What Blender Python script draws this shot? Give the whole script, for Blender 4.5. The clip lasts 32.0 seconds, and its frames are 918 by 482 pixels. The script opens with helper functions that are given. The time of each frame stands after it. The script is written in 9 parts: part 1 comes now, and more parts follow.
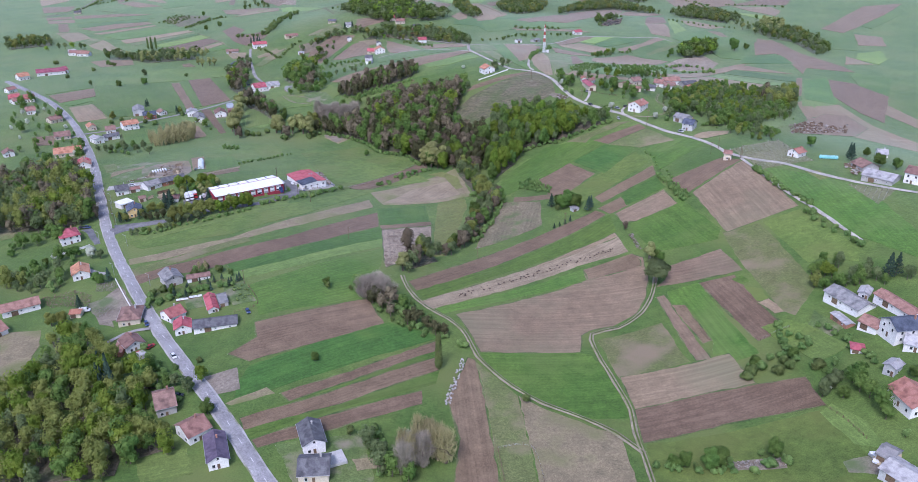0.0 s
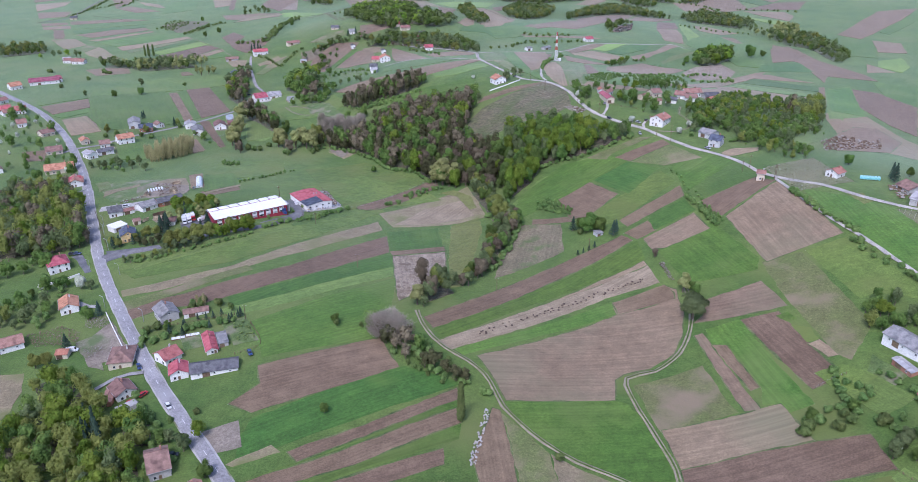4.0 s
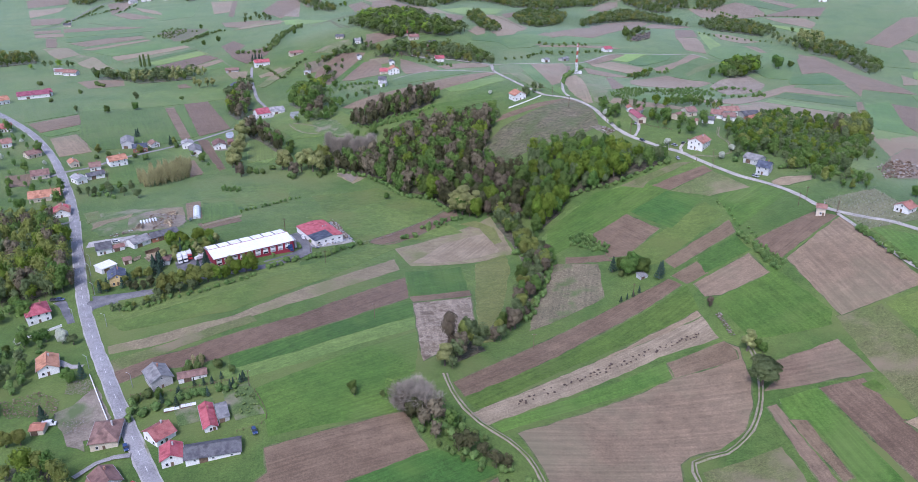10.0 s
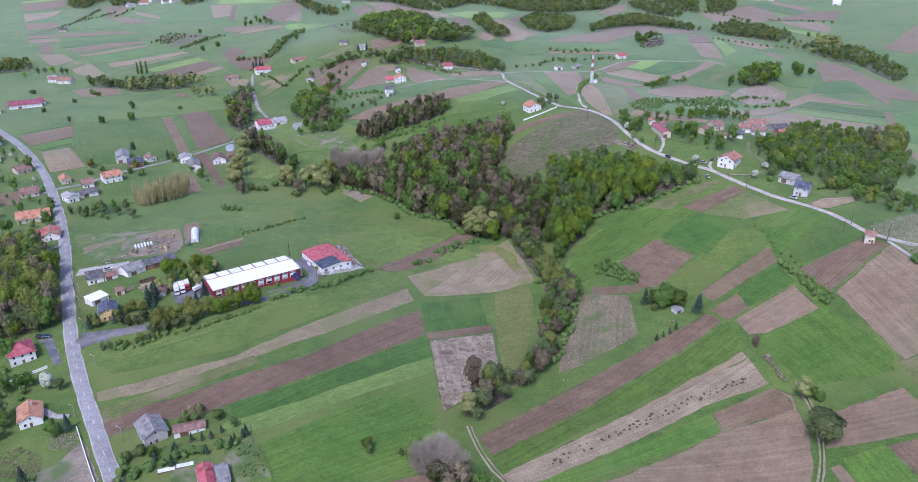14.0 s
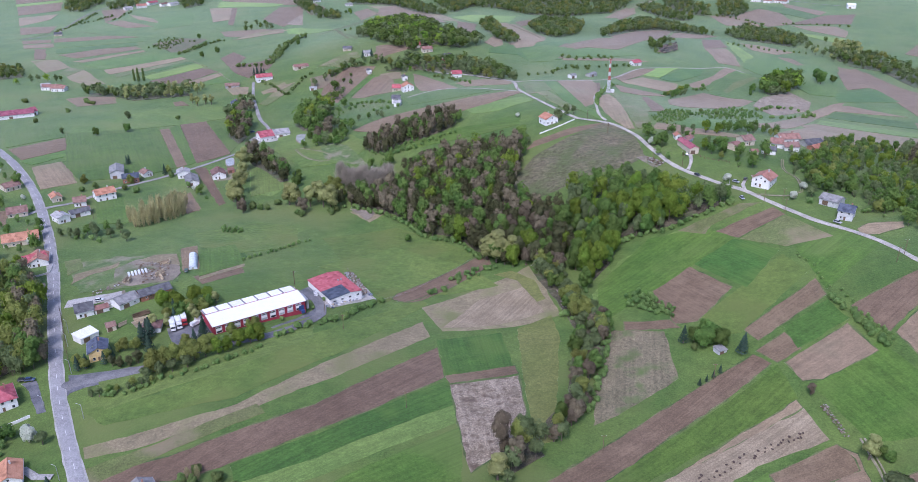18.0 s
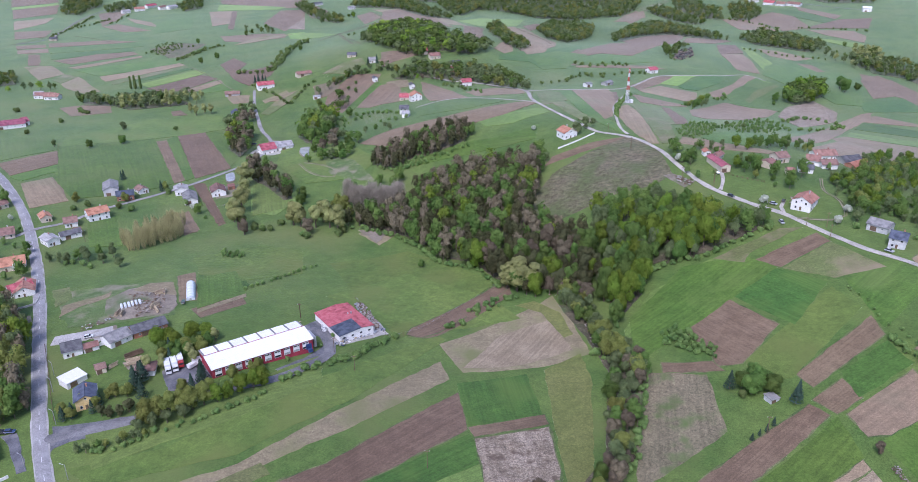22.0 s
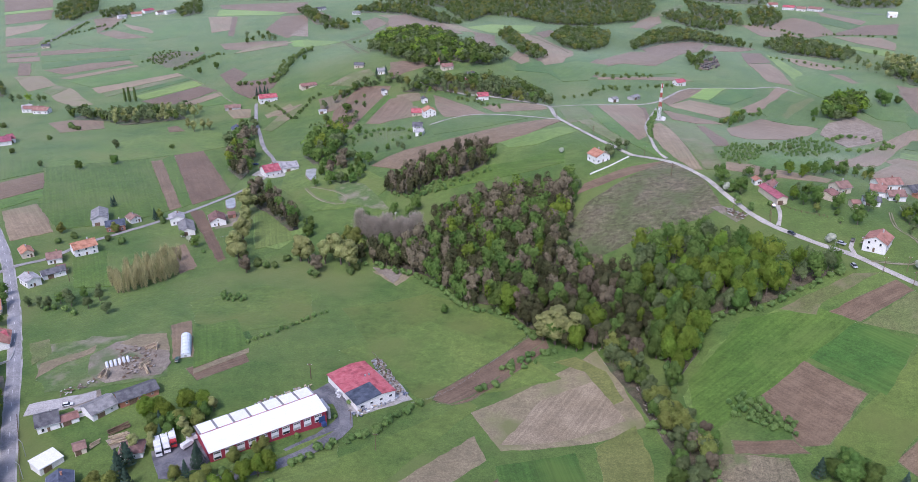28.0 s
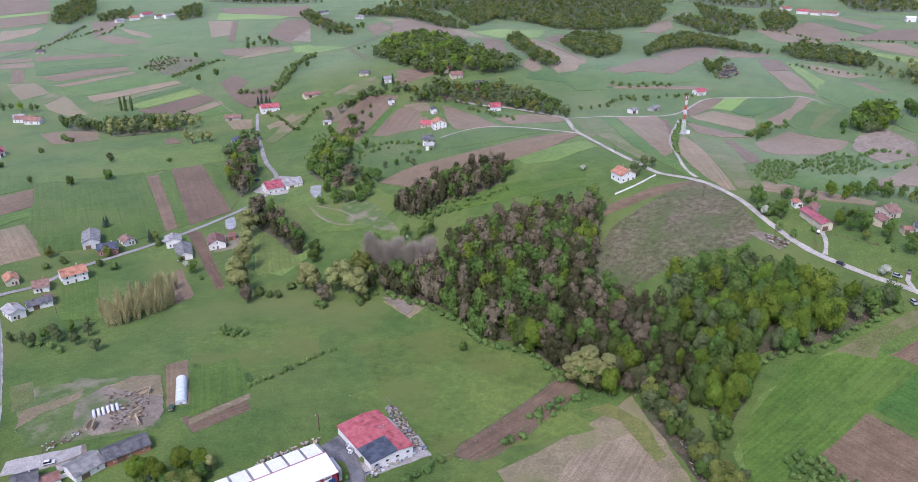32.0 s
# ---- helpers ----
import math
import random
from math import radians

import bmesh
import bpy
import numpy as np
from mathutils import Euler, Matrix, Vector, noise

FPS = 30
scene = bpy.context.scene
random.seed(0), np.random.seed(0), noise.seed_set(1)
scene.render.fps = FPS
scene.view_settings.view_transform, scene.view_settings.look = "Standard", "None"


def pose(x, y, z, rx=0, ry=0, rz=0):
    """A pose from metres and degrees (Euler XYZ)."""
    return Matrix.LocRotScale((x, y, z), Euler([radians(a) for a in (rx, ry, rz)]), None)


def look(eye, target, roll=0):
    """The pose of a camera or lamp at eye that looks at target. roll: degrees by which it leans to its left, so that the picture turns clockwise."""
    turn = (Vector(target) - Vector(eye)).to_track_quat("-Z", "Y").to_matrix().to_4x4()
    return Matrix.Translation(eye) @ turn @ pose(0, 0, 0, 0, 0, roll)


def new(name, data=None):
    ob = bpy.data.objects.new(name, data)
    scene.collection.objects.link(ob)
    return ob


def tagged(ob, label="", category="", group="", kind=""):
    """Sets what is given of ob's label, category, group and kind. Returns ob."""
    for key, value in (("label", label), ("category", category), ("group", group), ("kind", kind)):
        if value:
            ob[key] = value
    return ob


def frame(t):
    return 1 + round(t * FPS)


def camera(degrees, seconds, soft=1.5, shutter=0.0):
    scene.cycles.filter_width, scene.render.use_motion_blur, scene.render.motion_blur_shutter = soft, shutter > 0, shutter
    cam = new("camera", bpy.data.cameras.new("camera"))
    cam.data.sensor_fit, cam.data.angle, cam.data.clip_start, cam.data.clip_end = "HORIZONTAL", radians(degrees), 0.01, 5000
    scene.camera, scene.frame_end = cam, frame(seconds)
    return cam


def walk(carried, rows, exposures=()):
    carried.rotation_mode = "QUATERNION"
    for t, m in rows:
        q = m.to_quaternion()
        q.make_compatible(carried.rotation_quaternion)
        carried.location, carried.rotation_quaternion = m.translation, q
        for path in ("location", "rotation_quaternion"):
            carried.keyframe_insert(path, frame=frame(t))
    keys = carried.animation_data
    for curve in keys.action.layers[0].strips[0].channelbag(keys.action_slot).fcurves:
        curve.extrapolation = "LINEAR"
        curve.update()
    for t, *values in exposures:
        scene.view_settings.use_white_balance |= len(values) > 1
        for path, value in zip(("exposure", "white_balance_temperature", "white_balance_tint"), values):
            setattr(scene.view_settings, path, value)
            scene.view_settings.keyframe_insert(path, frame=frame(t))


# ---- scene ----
cam = camera(60.67, 32.0, soft=0.4)
PATH = [
    (0, look((0.00, 0.00, 195.00), (-0.220, 90.884, 153.285), 0.119)),
    (2, look((-4.67, 16.85, 194.99), (-4.862, 107.784, 153.394), 0.100)),
    (4, look((-9.39, 33.76, 195.02), (-9.557, 124.739, 153.516), 0.081)),
    (6, look((-14.16, 50.73, 195.08), (-14.297, 141.744, 153.645), 0.065)),
    (8, look((-18.96, 67.76, 195.15), (-19.072, 158.797, 153.778), 0.049)),
    (10, look((-23.79, 84.83, 195.24), (-23.873, 175.896, 153.911), 0.035)),
    (12, look((-28.64, 101.96, 195.33), (-28.692, 193.037, 154.037), 0.023)),
    (14, look((-33.49, 119.13, 195.42), (-33.519, 210.219, 154.154), 0.011)),
    (16, look((-38.35, 136.34, 195.50), (-38.346, 227.438, 154.256), 0.002)),
    (18, look((-43.19, 153.59, 195.57), (-43.164, 244.692, 154.339), -0.007)),
    (20, look((-48.00, 170.87, 195.62), (-47.963, 261.978, 154.399), -0.014)),
    (22, look((-52.79, 188.17, 195.63), (-52.735, 279.293, 154.430), -0.019)),
    (24, look((-57.53, 205.51, 195.61), (-57.471, 296.635, 154.429), -0.023)),
    (26, look((-62.23, 222.86, 195.54), (-62.162, 314.000, 154.391), -0.026)),
    (28, look((-66.86, 240.23, 195.42), (-66.799, 331.387, 154.312), -0.027)),
    (30, look((-71.42, 257.61, 195.24), (-71.373, 348.792, 154.186), -0.027)),
    (32, look((-75.90, 275.00, 195.00), (-75.875, 366.213, 154.010), -0.026)),
]
# PATH_END
EXPOSURES = ((0, 0.62, 5560, 25), (18, 0.62, 5570, 25), (25, 0.62, 5720, 25.5), (32, 0.6, 5880, 25))
walk(cam, PATH, EXPOSURES)

# ---- world and sun: a bright overcast spring day ----
world = bpy.data.worlds.new("sky")
scene.world = world
world.use_nodes = True
wn = world.node_tree.nodes
sky = wn.new("ShaderNodeTexSky")
sky.sky_type, sky.sun_disc = "NISHITA", False
sky.sun_elevation, sky.sun_rotation = radians(52), radians(200)
sky.air_density, sky.dust_density = 1.0, 2.4
wn["Background"].inputs["Strength"].default_value = 0.13
world.node_tree.links.new(sky.outputs["Color"], wn["Background"].inputs["Color"])
sun = new("sun", bpy.data.lights.new("sun", "SUN"))
sun.data.energy, sun.data.angle, sun.data.color = 1.5, radians(14), (1.0, 0.985, 0.96)
sun.matrix_world = look((0, 0, 300), (0 + 0.34 * 80, 0.94 * 80, 300 - 1.28 * 80))


# ---- materials ----
def material(name, low, high, scale=1.0, rough=0.85, fine=None, bump=0.0, metal=0.0, spec=0.3, patch=None, patch_scale=0.03,
             rows=None, vary=0.0, island=0.0, coat=0.0, thin=0.0, rough_tone=0.16):
    """Two tones mixed by coarse and fine noise at real-world size. patch: a third tone in large worn areas; rows: a spacing in
    metres of lines along the piece's own direction; vary: how far each object's tone differs; island: the same for joined pieces; thin: how much light passes through; rough_tone: contrast of the fine grain."""
    m = bpy.data.materials.new(name)
    m.use_nodes = True
    nodes, links = m.node_tree.nodes, m.node_tree.links
    bsdf = nodes["Principled BSDF"]
    bsdf.inputs["Roughness"].default_value, bsdf.inputs["Metallic"].default_value = rough, metal
    bsdf.inputs["Specular IOR Level"].default_value = spec
    if coat:
        bsdf.inputs["Coat Weight"].default_value = coat
    where = nodes.new("ShaderNodeTexCoord")

    def noise_at(size, detail=5.0):
        n = nodes.new("ShaderNodeTexNoise")
        n.inputs["Scale"].default_value, n.inputs["Detail"].default_value = size, detail
        links.new(where.outputs["Object"], n.inputs["Vector"])
        return n.outputs["Fac"]

    def blend(a, b, fac, how="MIX"):
        x = nodes.new("ShaderNodeMix")
        x.data_type, x.blend_type = "RGBA", how
        for socket, value in ((x.inputs[6], a), (x.inputs[7], b), (x.inputs[0], fac)):
            if isinstance(value, tuple):
                socket.default_value = (*value, 1.0)
            elif isinstance(value, float):
                socket.default_value = value
            else:
                links.new(value, socket)
        return x.outputs[2]

    def ramp(fac, a, b):
        r = nodes.new("ShaderNodeMapRange")
        r.inputs["From Min"].default_value, r.inputs["From Max"].default_value = a, b
        links.new(fac, r.inputs["Value"])
        return r.outputs["Result"]

    coarse = ramp(noise_at(scale), 0.35, 0.65)
    colour = blend(low, high, coarse)
    grain = ramp(noise_at(fine or scale * 9, 6.0), 0.3, 0.72)
    dark = nodes.new("ShaderNodeMapRange")
    dark.inputs["To Min"].default_value, dark.inputs["To Max"].default_value = 1 - rough_tone, 1 + rough_tone
    links.new(grain, dark.inputs["Value"])
    shade = nodes.new("ShaderNodeCombineColor")
    for k in range(3):
        links.new(dark.outputs["Result"], shade.inputs[k])
    colour = blend(colour, shade.outputs["Color"], 1.0, "MULTIPLY")
    if scale < 0.2:
        blotch = nodes.new("ShaderNodeMapRange")
        blotch.inputs["To Min"].default_value, blotch.inputs["To Max"].default_value = 0.86, 1.14
        links.new(ramp(noise_at(0.2, 7.0), 0.3, 0.7), blotch.inputs["Value"])
        tone = nodes.new("ShaderNodeCombineColor")
        for k in range(3):
            links.new(blotch.outputs["Result"], tone.inputs[k])
        colour = blend(colour, tone.outputs["Color"], 1.0, "MULTIPLY")
    if scale < 0.2 and not (thin or island):
        speck, tone = nodes.new("ShaderNodeMapRange"), nodes.new("ShaderNodeCombineColor")
        speck.inputs["To Min"].default_value, speck.inputs["To Max"].default_value = 1 - 1.5 * rough_tone, 1 + 1.5 * rough_tone
        links.new(ramp(noise_at(2.1, 3.0), 0.3, 0.7), speck.inputs["Value"])
        for k in range(3):
            links.new(speck.outputs["Result"], tone.inputs[k])
        colour = blend(colour, tone.outputs["Color"], 1.0, "MULTIPLY")
    if patch:
        colour = blend(colour, patch, ramp(noise_at(patch_scale, 6.0), 0.5, 0.68))
    if rows:
        along, streak = nodes.new("ShaderNodeMapping"), nodes.new("ShaderNodeTexNoise")
        along.inputs["Scale"].default_value = (2.2 / rows, 0.02, 1.0)
        streak.inputs["Scale"].default_value, streak.inputs["Detail"].default_value = 1.0, 4.0
        links.new(where.outputs["UV"], along.inputs["Vector"])
        links.new(along.outputs["Vector"], streak.inputs["Vector"])
        lines = nodes.new("ShaderNodeMapRange")
        lines.inputs["To Min"].default_value, lines.inputs["To Max"].default_value = 0.885, 1.1
        links.new(ramp(streak.outputs["Fac"], 0.38, 0.62), lines.inputs["Value"])
        tone = nodes.new("ShaderNodeCombineColor")
        for k in range(3):
            links.new(lines.outputs["Result"], tone.inputs[k])
        colour = blend(colour, tone.outputs["Color"], 1.0, "MULTIPLY")
    for amount, kind, output in ((vary, "ShaderNodeObjectInfo", "Random"), (island, "ShaderNodeNewGeometry", "Random Per Island")):
        if not amount:
            continue
        source, hue = nodes.new(kind), nodes.new("ShaderNodeHueSaturation")
        for socket, middle, spread in (("Value", 1.0, amount), ("Hue", 0.5, 0.06 * amount)):
            r = nodes.new("ShaderNodeMapRange")
            r.inputs["To Min"].default_value, r.inputs["To Max"].default_value = middle - spread, middle + spread
            links.new(source.outputs[output], r.inputs["Value"])
            links.new(r.outputs["Result"], hue.inputs[socket])
        links.new(colour, hue.inputs["Color"])
        colour = hue.outputs["Color"]
    links.new(colour, bsdf.inputs["Base Color"])
    if thin:
        passing, both = nodes.new("ShaderNodeBsdfTranslucent"), nodes.new("ShaderNodeMixShader")
        links.new(colour, passing.inputs["Color"])
        both.inputs["Fac"].default_value = thin
        links.new(bsdf.outputs["BSDF"], both.inputs[1])
        links.new(passing.outputs["BSDF"], both.inputs[2])
        links.new(both.outputs["Shader"], nodes["Material Output"].inputs["Surface"])
    if bump:
        b = nodes.new("ShaderNodeBump")
        b.inputs["Strength"].default_value, b.inputs["Distance"].default_value = 0.6, bump
        links.new(grain, b.inputs["Height"])
        links.new(b.outputs["Normal"], bsdf.inputs["Normal"])
    return m


GRASS = material("grass", (0.070, 0.128, 0.027), (0.118, 0.174, 0.040), 0.035, 0.95, 1.0, 0.12, patch=(0.138, 0.170, 0.050), patch_scale=0.018, rough_tone=0.17)
FIELD = {
    "plough": material("ploughed_soil", (0.156, 0.107, 0.067), (0.196, 0.138, 0.088), 0.04, 0.95, 1.1, 0.15, rows=2.6, vary=0.15, rough_tone=0.13),
    "tilled": material("tilled_soil", (0.218, 0.159, 0.100), (0.262, 0.196, 0.126), 0.03, 0.95, 0.9, 0.1, rows=3.4, vary=0.15, patch=(0.206, 0.181, 0.108), patch_scale=0.02, rough_tone=0.13),
    "stubble": material("straw_stubble", (0.242, 0.192, 0.123), (0.303, 0.244, 0.161), 0.06, 0.95, 1.4, 0.1, rows=2.2),
    "pale": material("pale_cut_stalks", (0.242, 0.194, 0.136), (0.328, 0.270, 0.200), 0.12, 0.95, 1.4, 0.15, rows=2.8, patch=(0.135, 0.098, 0.068), patch_scale=0.32, rough_tone=0.34),
    "crop": material("green_crop", (0.068, 0.138, 0.021), (0.102, 0.172, 0.029), 0.03, 0.9, 0.8, 0.1, rows=3.0, vary=0.15, patch=(0.115, 0.170, 0.040), patch_scale=0.025, rough_tone=0.14),
    "darkcrop": material("dark_green_crop", (0.046, 0.106, 0.019), (0.065, 0.132, 0.023), 0.03, 0.9, 0.8, 0.1, rows=2.4, vary=0.15, patch=(0.084, 0.145, 0.027), patch_scale=0.04, rough_tone=0.14),
    "lightcrop": material("light_green_crop", (0.112, 0.177, 0.041), (0.156, 0.216, 0.054), 0.02, 0.9, 0.7, 0.08, rows=3.2, vary=0.15, rough_tone=0.14),
    "springcrop": material("yellow_green_crop", (0.165, 0.262, 0.046), (0.225, 0.315, 0.062), 0.02, 0.9, 0.7, 0.08, rows=3.2, vary=0.15, rough_tone=0.14),
    "verge": material("rank_verge_grass", (0.062, 0.105, 0.03), (0.15, 0.162, 0.07), 0.08, 0.95, 0.7, 0.12, rough_tone=0.2),
    "meadow": material("meadow", (0.090, 0.146, 0.030), (0.135, 0.186, 0.041), 0.025, 0.95, 0.5, 0.12, vary=0.1, patch=(0.133, 0.164, 0.042), patch_scale=0.03),
    "yellow": material("yellow_green_grass", (0.132, 0.151, 0.041), (0.169, 0.178, 0.056), 0.04, 0.95, 0.8, 0.1, vary=0.08),
    "dry": material("dry_grass", (0.229, 0.192, 0.114), (0.279, 0.235, 0.142), 0.05, 0.95, 0.8, 0.12, vary=0.1, patch=(0.170, 0.178, 0.071), patch_scale=0.05),
    "drygreen": material("half_dry_grass", (0.150, 0.159, 0.063), (0.121, 0.152, 0.047), 0.05, 0.95, 0.9, 0.12, vary=0.08, patch=(0.242, 0.194, 0.122), patch_scale=0.045, rough_tone=0.2),
    "moor": material("rough_moor_grass", (0.104, 0.114, 0.050), (0.149, 0.129, 0.080), 0.06, 0.95, 0.4, 0.3, patch=(0.081, 0.114, 0.039), patch_scale=0.05, rough_tone=0.3),
    "worn": material("worn_grass", (0.085, 0.14, 0.040), (0.135, 0.178, 0.058), 0.06, 0.95, 0.9, 0.12, patch=(0.24, 0.215, 0.15), patch_scale=0.1, rough_tone=0.18),
    "litter": material("leaf_litter", (0.075, 0.07, 0.04), (0.12, 0.10, 0.065), 0.1, 0.95, 0.6, 0.3, patch=(0.07, 0.11, 0.038), patch_scale=0.08, rough_tone=0.3),
    "weedy": material("weedy_old_stalks", (0.165, 0.145, 0.086), (0.225, 0.190, 0.118), 0.07, 0.95, 0.8, 0.14, rows=3.6, patch=(0.098, 0.140, 0.044), patch_scale=0.1, rough_tone=0.24),
    "rock": material("dark_quarry_rock", (0.06, 0.05, 0.055), (0.12, 0.10, 0.105), 0.2, 0.9, 0.6, 0.6, rough_tone=0.4),
    "bare": material("trodden_earth", (0.185, 0.155, 0.118), (0.265, 0.228, 0.178), 0.08, 0.95, 0.8, 0.1, patch=(0.11, 0.15, 0.06), patch_scale=0.07),
    "vine": material("vineyard_soil", (0.135, 0.160, 0.070), (0.195, 0.195, 0.105), 0.06, 0.95, 0.8, 0.1, rows=2.4),
    "yard": material("dark_yard_asphalt", (0.10, 0.10, 0.115), (0.15, 0.15, 0.165), 0.1, 0.85, 1.2, 0.01, patch=(0.22, 0.215, 0.215), patch_scale=0.15),
    "gravelyard": material("gravel_yard", (0.36, 0.34, 0.325), (0.45, 0.43, 0.41), 0.12, 0.95, 1.5, 0.03, patch=(0.26, 0.24, 0.21), patch_scale=0.15),
}
SOILS = [FIELD[k] for k in ("plough", "tilled", "stubble", "pale", "dry", "bare", "vine", "moor", "weedy")]
for hazed_ground in [GRASS] + list(FIELD.values()):
    # sheen stands in for haze: it lightens every ground cover along low sight lines
    b = hazed_ground.node_tree.nodes["Principled BSDF"].inputs
    tint = (1.0, 0.85, 0.71, 1.0) if hazed_ground in SOILS else (0.87, 1.0, 0.73, 1.0)
    b["Sheen Weight"].default_value, b["Sheen Roughness"].default_value, b["Sheen Tint"].default_value = 0.57, 0.3, tint
MANURE = material("dark_manure", (0.075, 0.052, 0.042), (0.11, 0.08, 0.065), 1.0, 0.95, 5.0, 0.03)
ROAD = {
    "asphalt": material("worn_asphalt", (0.262, 0.256, 0.256), (0.325, 0.318, 0.317), 0.06, 0.8, 0.9, 0.01, patch=(0.33, 0.325, 0.325), patch_scale=0.07),
    "shoulder": material("gravel_shoulder", (0.36, 0.35, 0.33), (0.46, 0.45, 0.43), 0.2, 0.95, 1.2, 0.03, patch=(0.17, 0.19, 0.09), patch_scale=0.1),
    "lane": material("grey_lane", (0.27, 0.26, 0.25), (0.34, 0.33, 0.31), 0.08, 0.85, 1.2, 0.01),
    "drive": material("dark_drive_asphalt", (0.14, 0.138, 0.142), (0.19, 0.187, 0.19), 0.1, 0.85, 1.2, 0.01, patch=(0.25, 0.245, 0.24), patch_scale=0.12),
    "gravelroad": material("pale_gravel", (0.36, 0.34, 0.30), (0.45, 0.42, 0.37), 0.1, 0.9, 1.5, 0.02),
    "track": material("dirt_track", (0.24, 0.215, 0.145), (0.32, 0.285, 0.205), 0.09, 0.95, 0.9, 0.05, patch=(0.16, 0.18, 0.07), patch_scale=0.12),
}
PAINT_WHITE = material("road_paint", (0.6, 0.6, 0.6), (0.72, 0.72, 0.7), 0.8, 0.7)
TILE = {
    "orange": ((0.41, 0.185, 0.115), (0.50, 0.25, 0.165)), "terracotta": ((0.33, 0.150, 0.112), (0.41, 0.205, 0.160)), "rust": ((0.255, 0.135, 0.108), (0.335, 0.190, 0.155)),
    "brown": ((0.20, 0.12, 0.10), (0.28, 0.17, 0.14)), "red": ((0.34, 0.12, 0.105), (0.42, 0.175, 0.15)), "crimson": ((0.37, 0.085, 0.105), (0.46, 0.14, 0.16)),
    "magenta": ((0.30, 0.09, 0.12), (0.37, 0.13, 0.16)), "slate": ((0.10, 0.08, 0.12), (0.15, 0.12, 0.16)), "darkgrey": ((0.09, 0.09, 0.10), (0.15, 0.15, 0.155)),
    "grey": ((0.20, 0.20, 0.20), (0.29, 0.28, 0.27)), "palegrey": ((0.33, 0.32, 0.32), (0.44, 0.43, 0.42)), "bluegrey": ((0.07, 0.085, 0.12), (0.11, 0.125, 0.165)),
    "whitemetal": ((0.80, 0.80, 0.80), (0.86, 0.86, 0.85)),
}
ROOF = {k: material(k + "_roof_tiles", a, b, 0.5, 0.75, 3.2, 0.03, vary=0.12, patch=None if k == "whitemetal" else tuple(0.6 * v for v in a), patch_scale=0.35) for k, (a, b) in TILE.items()}
RENDERED = {
    "white": ((0.74, 0.73, 0.71), (0.82, 0.81, 0.79)), "cream": ((0.55, 0.48, 0.37), (0.63, 0.56, 0.45)), "yellow": ((0.66, 0.48, 0.20), (0.72, 0.55, 0.27)),
    "grey": ((0.36, 0.35, 0.34), (0.46, 0.45, 0.43)), "palewall": ((0.46, 0.47, 0.48), (0.56, 0.56, 0.56)), "brick": ((0.33, 0.15, 0.10), (0.42, 0.22, 0.15)),
    "rust": ((0.34, 0.15, 0.09), (0.43, 0.22, 0.15)), "crimson": ((0.27, 0.03, 0.05), (0.33, 0.05, 0.075)),
}
WALL = {k: material(k + "_render", a, b, 0.4, 0.85, 2.5, 0.01, vary=0.05) for k, (a, b) in RENDERED.items()}
FRAME_WHITE = material("white_frame", (0.72, 0.72, 0.71), (0.8, 0.8, 0.79), 2.0, 0.5)
GLASS_DARK = material("dark_window", (0.02, 0.025, 0.03), (0.035, 0.04, 0.05), 0.6, 0.08, spec=0.6)
WOOD_DARK = material("weathered_wood", (0.13, 0.085, 0.055), (0.20, 0.14, 0.09), 1.2, 0.8, 6.0, 0.01, vary=0.15)
WOOD_LIGHT = material("sawn_timber", (0.38, 0.30, 0.20), (0.49, 0.40, 0.28), 1.0, 0.8, 5.0, 0.01, vary=0.2)
CONCRETE = material("concrete", (0.40, 0.39, 0.37), (0.50, 0.49, 0.47), 0.4, 0.85, 3.0, 0.01, vary=0.08)
BRICK_CHIMNEY = material("chimney_brick", (0.34, 0.17, 0.12), (0.44, 0.25, 0.18), 2.0, 0.9, 9.0, 0.01)
METAL_GREY = material("galvanised_steel", (0.40, 0.41, 0.42), (0.52, 0.53, 0.54), 1.5, 0.45, metal=0.6)
PLASTIC_WHITE = material("white_plastic", (0.66, 0.68, 0.69), (0.78, 0.79, 0.80), 0.6, 0.4, vary=0.06)
SHEET_FILM = material("greenhouse_film", (0.62, 0.68, 0.72), (0.76, 0.80, 0.83), 0.7, 0.35, spec=0.5)
TURQUOISE = material("turquoise_film", (0.22, 0.56, 0.56), (0.36, 0.68, 0.66), 0.5, 0.35, vary=0.1)
BARK = material("bark", (0.11, 0.085, 0.065), (0.17, 0.135, 0.105), 1.5, 0.95, 8.0, 0.02)
# light grey base colour carries the mirrored overcast sky
WATER = material("pond_water", (0.34, 0.35, 0.33), (0.40, 0.41, 0.39), 0.1, 0.05, spec=0.6)
RUBBER = material("rubber", (0.02, 0.02, 0.02), (0.035, 0.035, 0.035), 3.0, 0.8)
RUBBLE = material("rubble", (0.28, 0.25, 0.22), (0.42, 0.39, 0.35), 0.5, 0.95, 2.5, 0.05, vary=0.2)
MAST_RED = material("red_mast_paint", (0.42, 0.05, 0.04), (0.5, 0.09, 0.07), 1.0, 0.6)
MAST_WHITE = material("white_mast_paint", (0.68, 0.68, 0.68), (0.76, 0.76, 0.75), 1.0, 0.6)
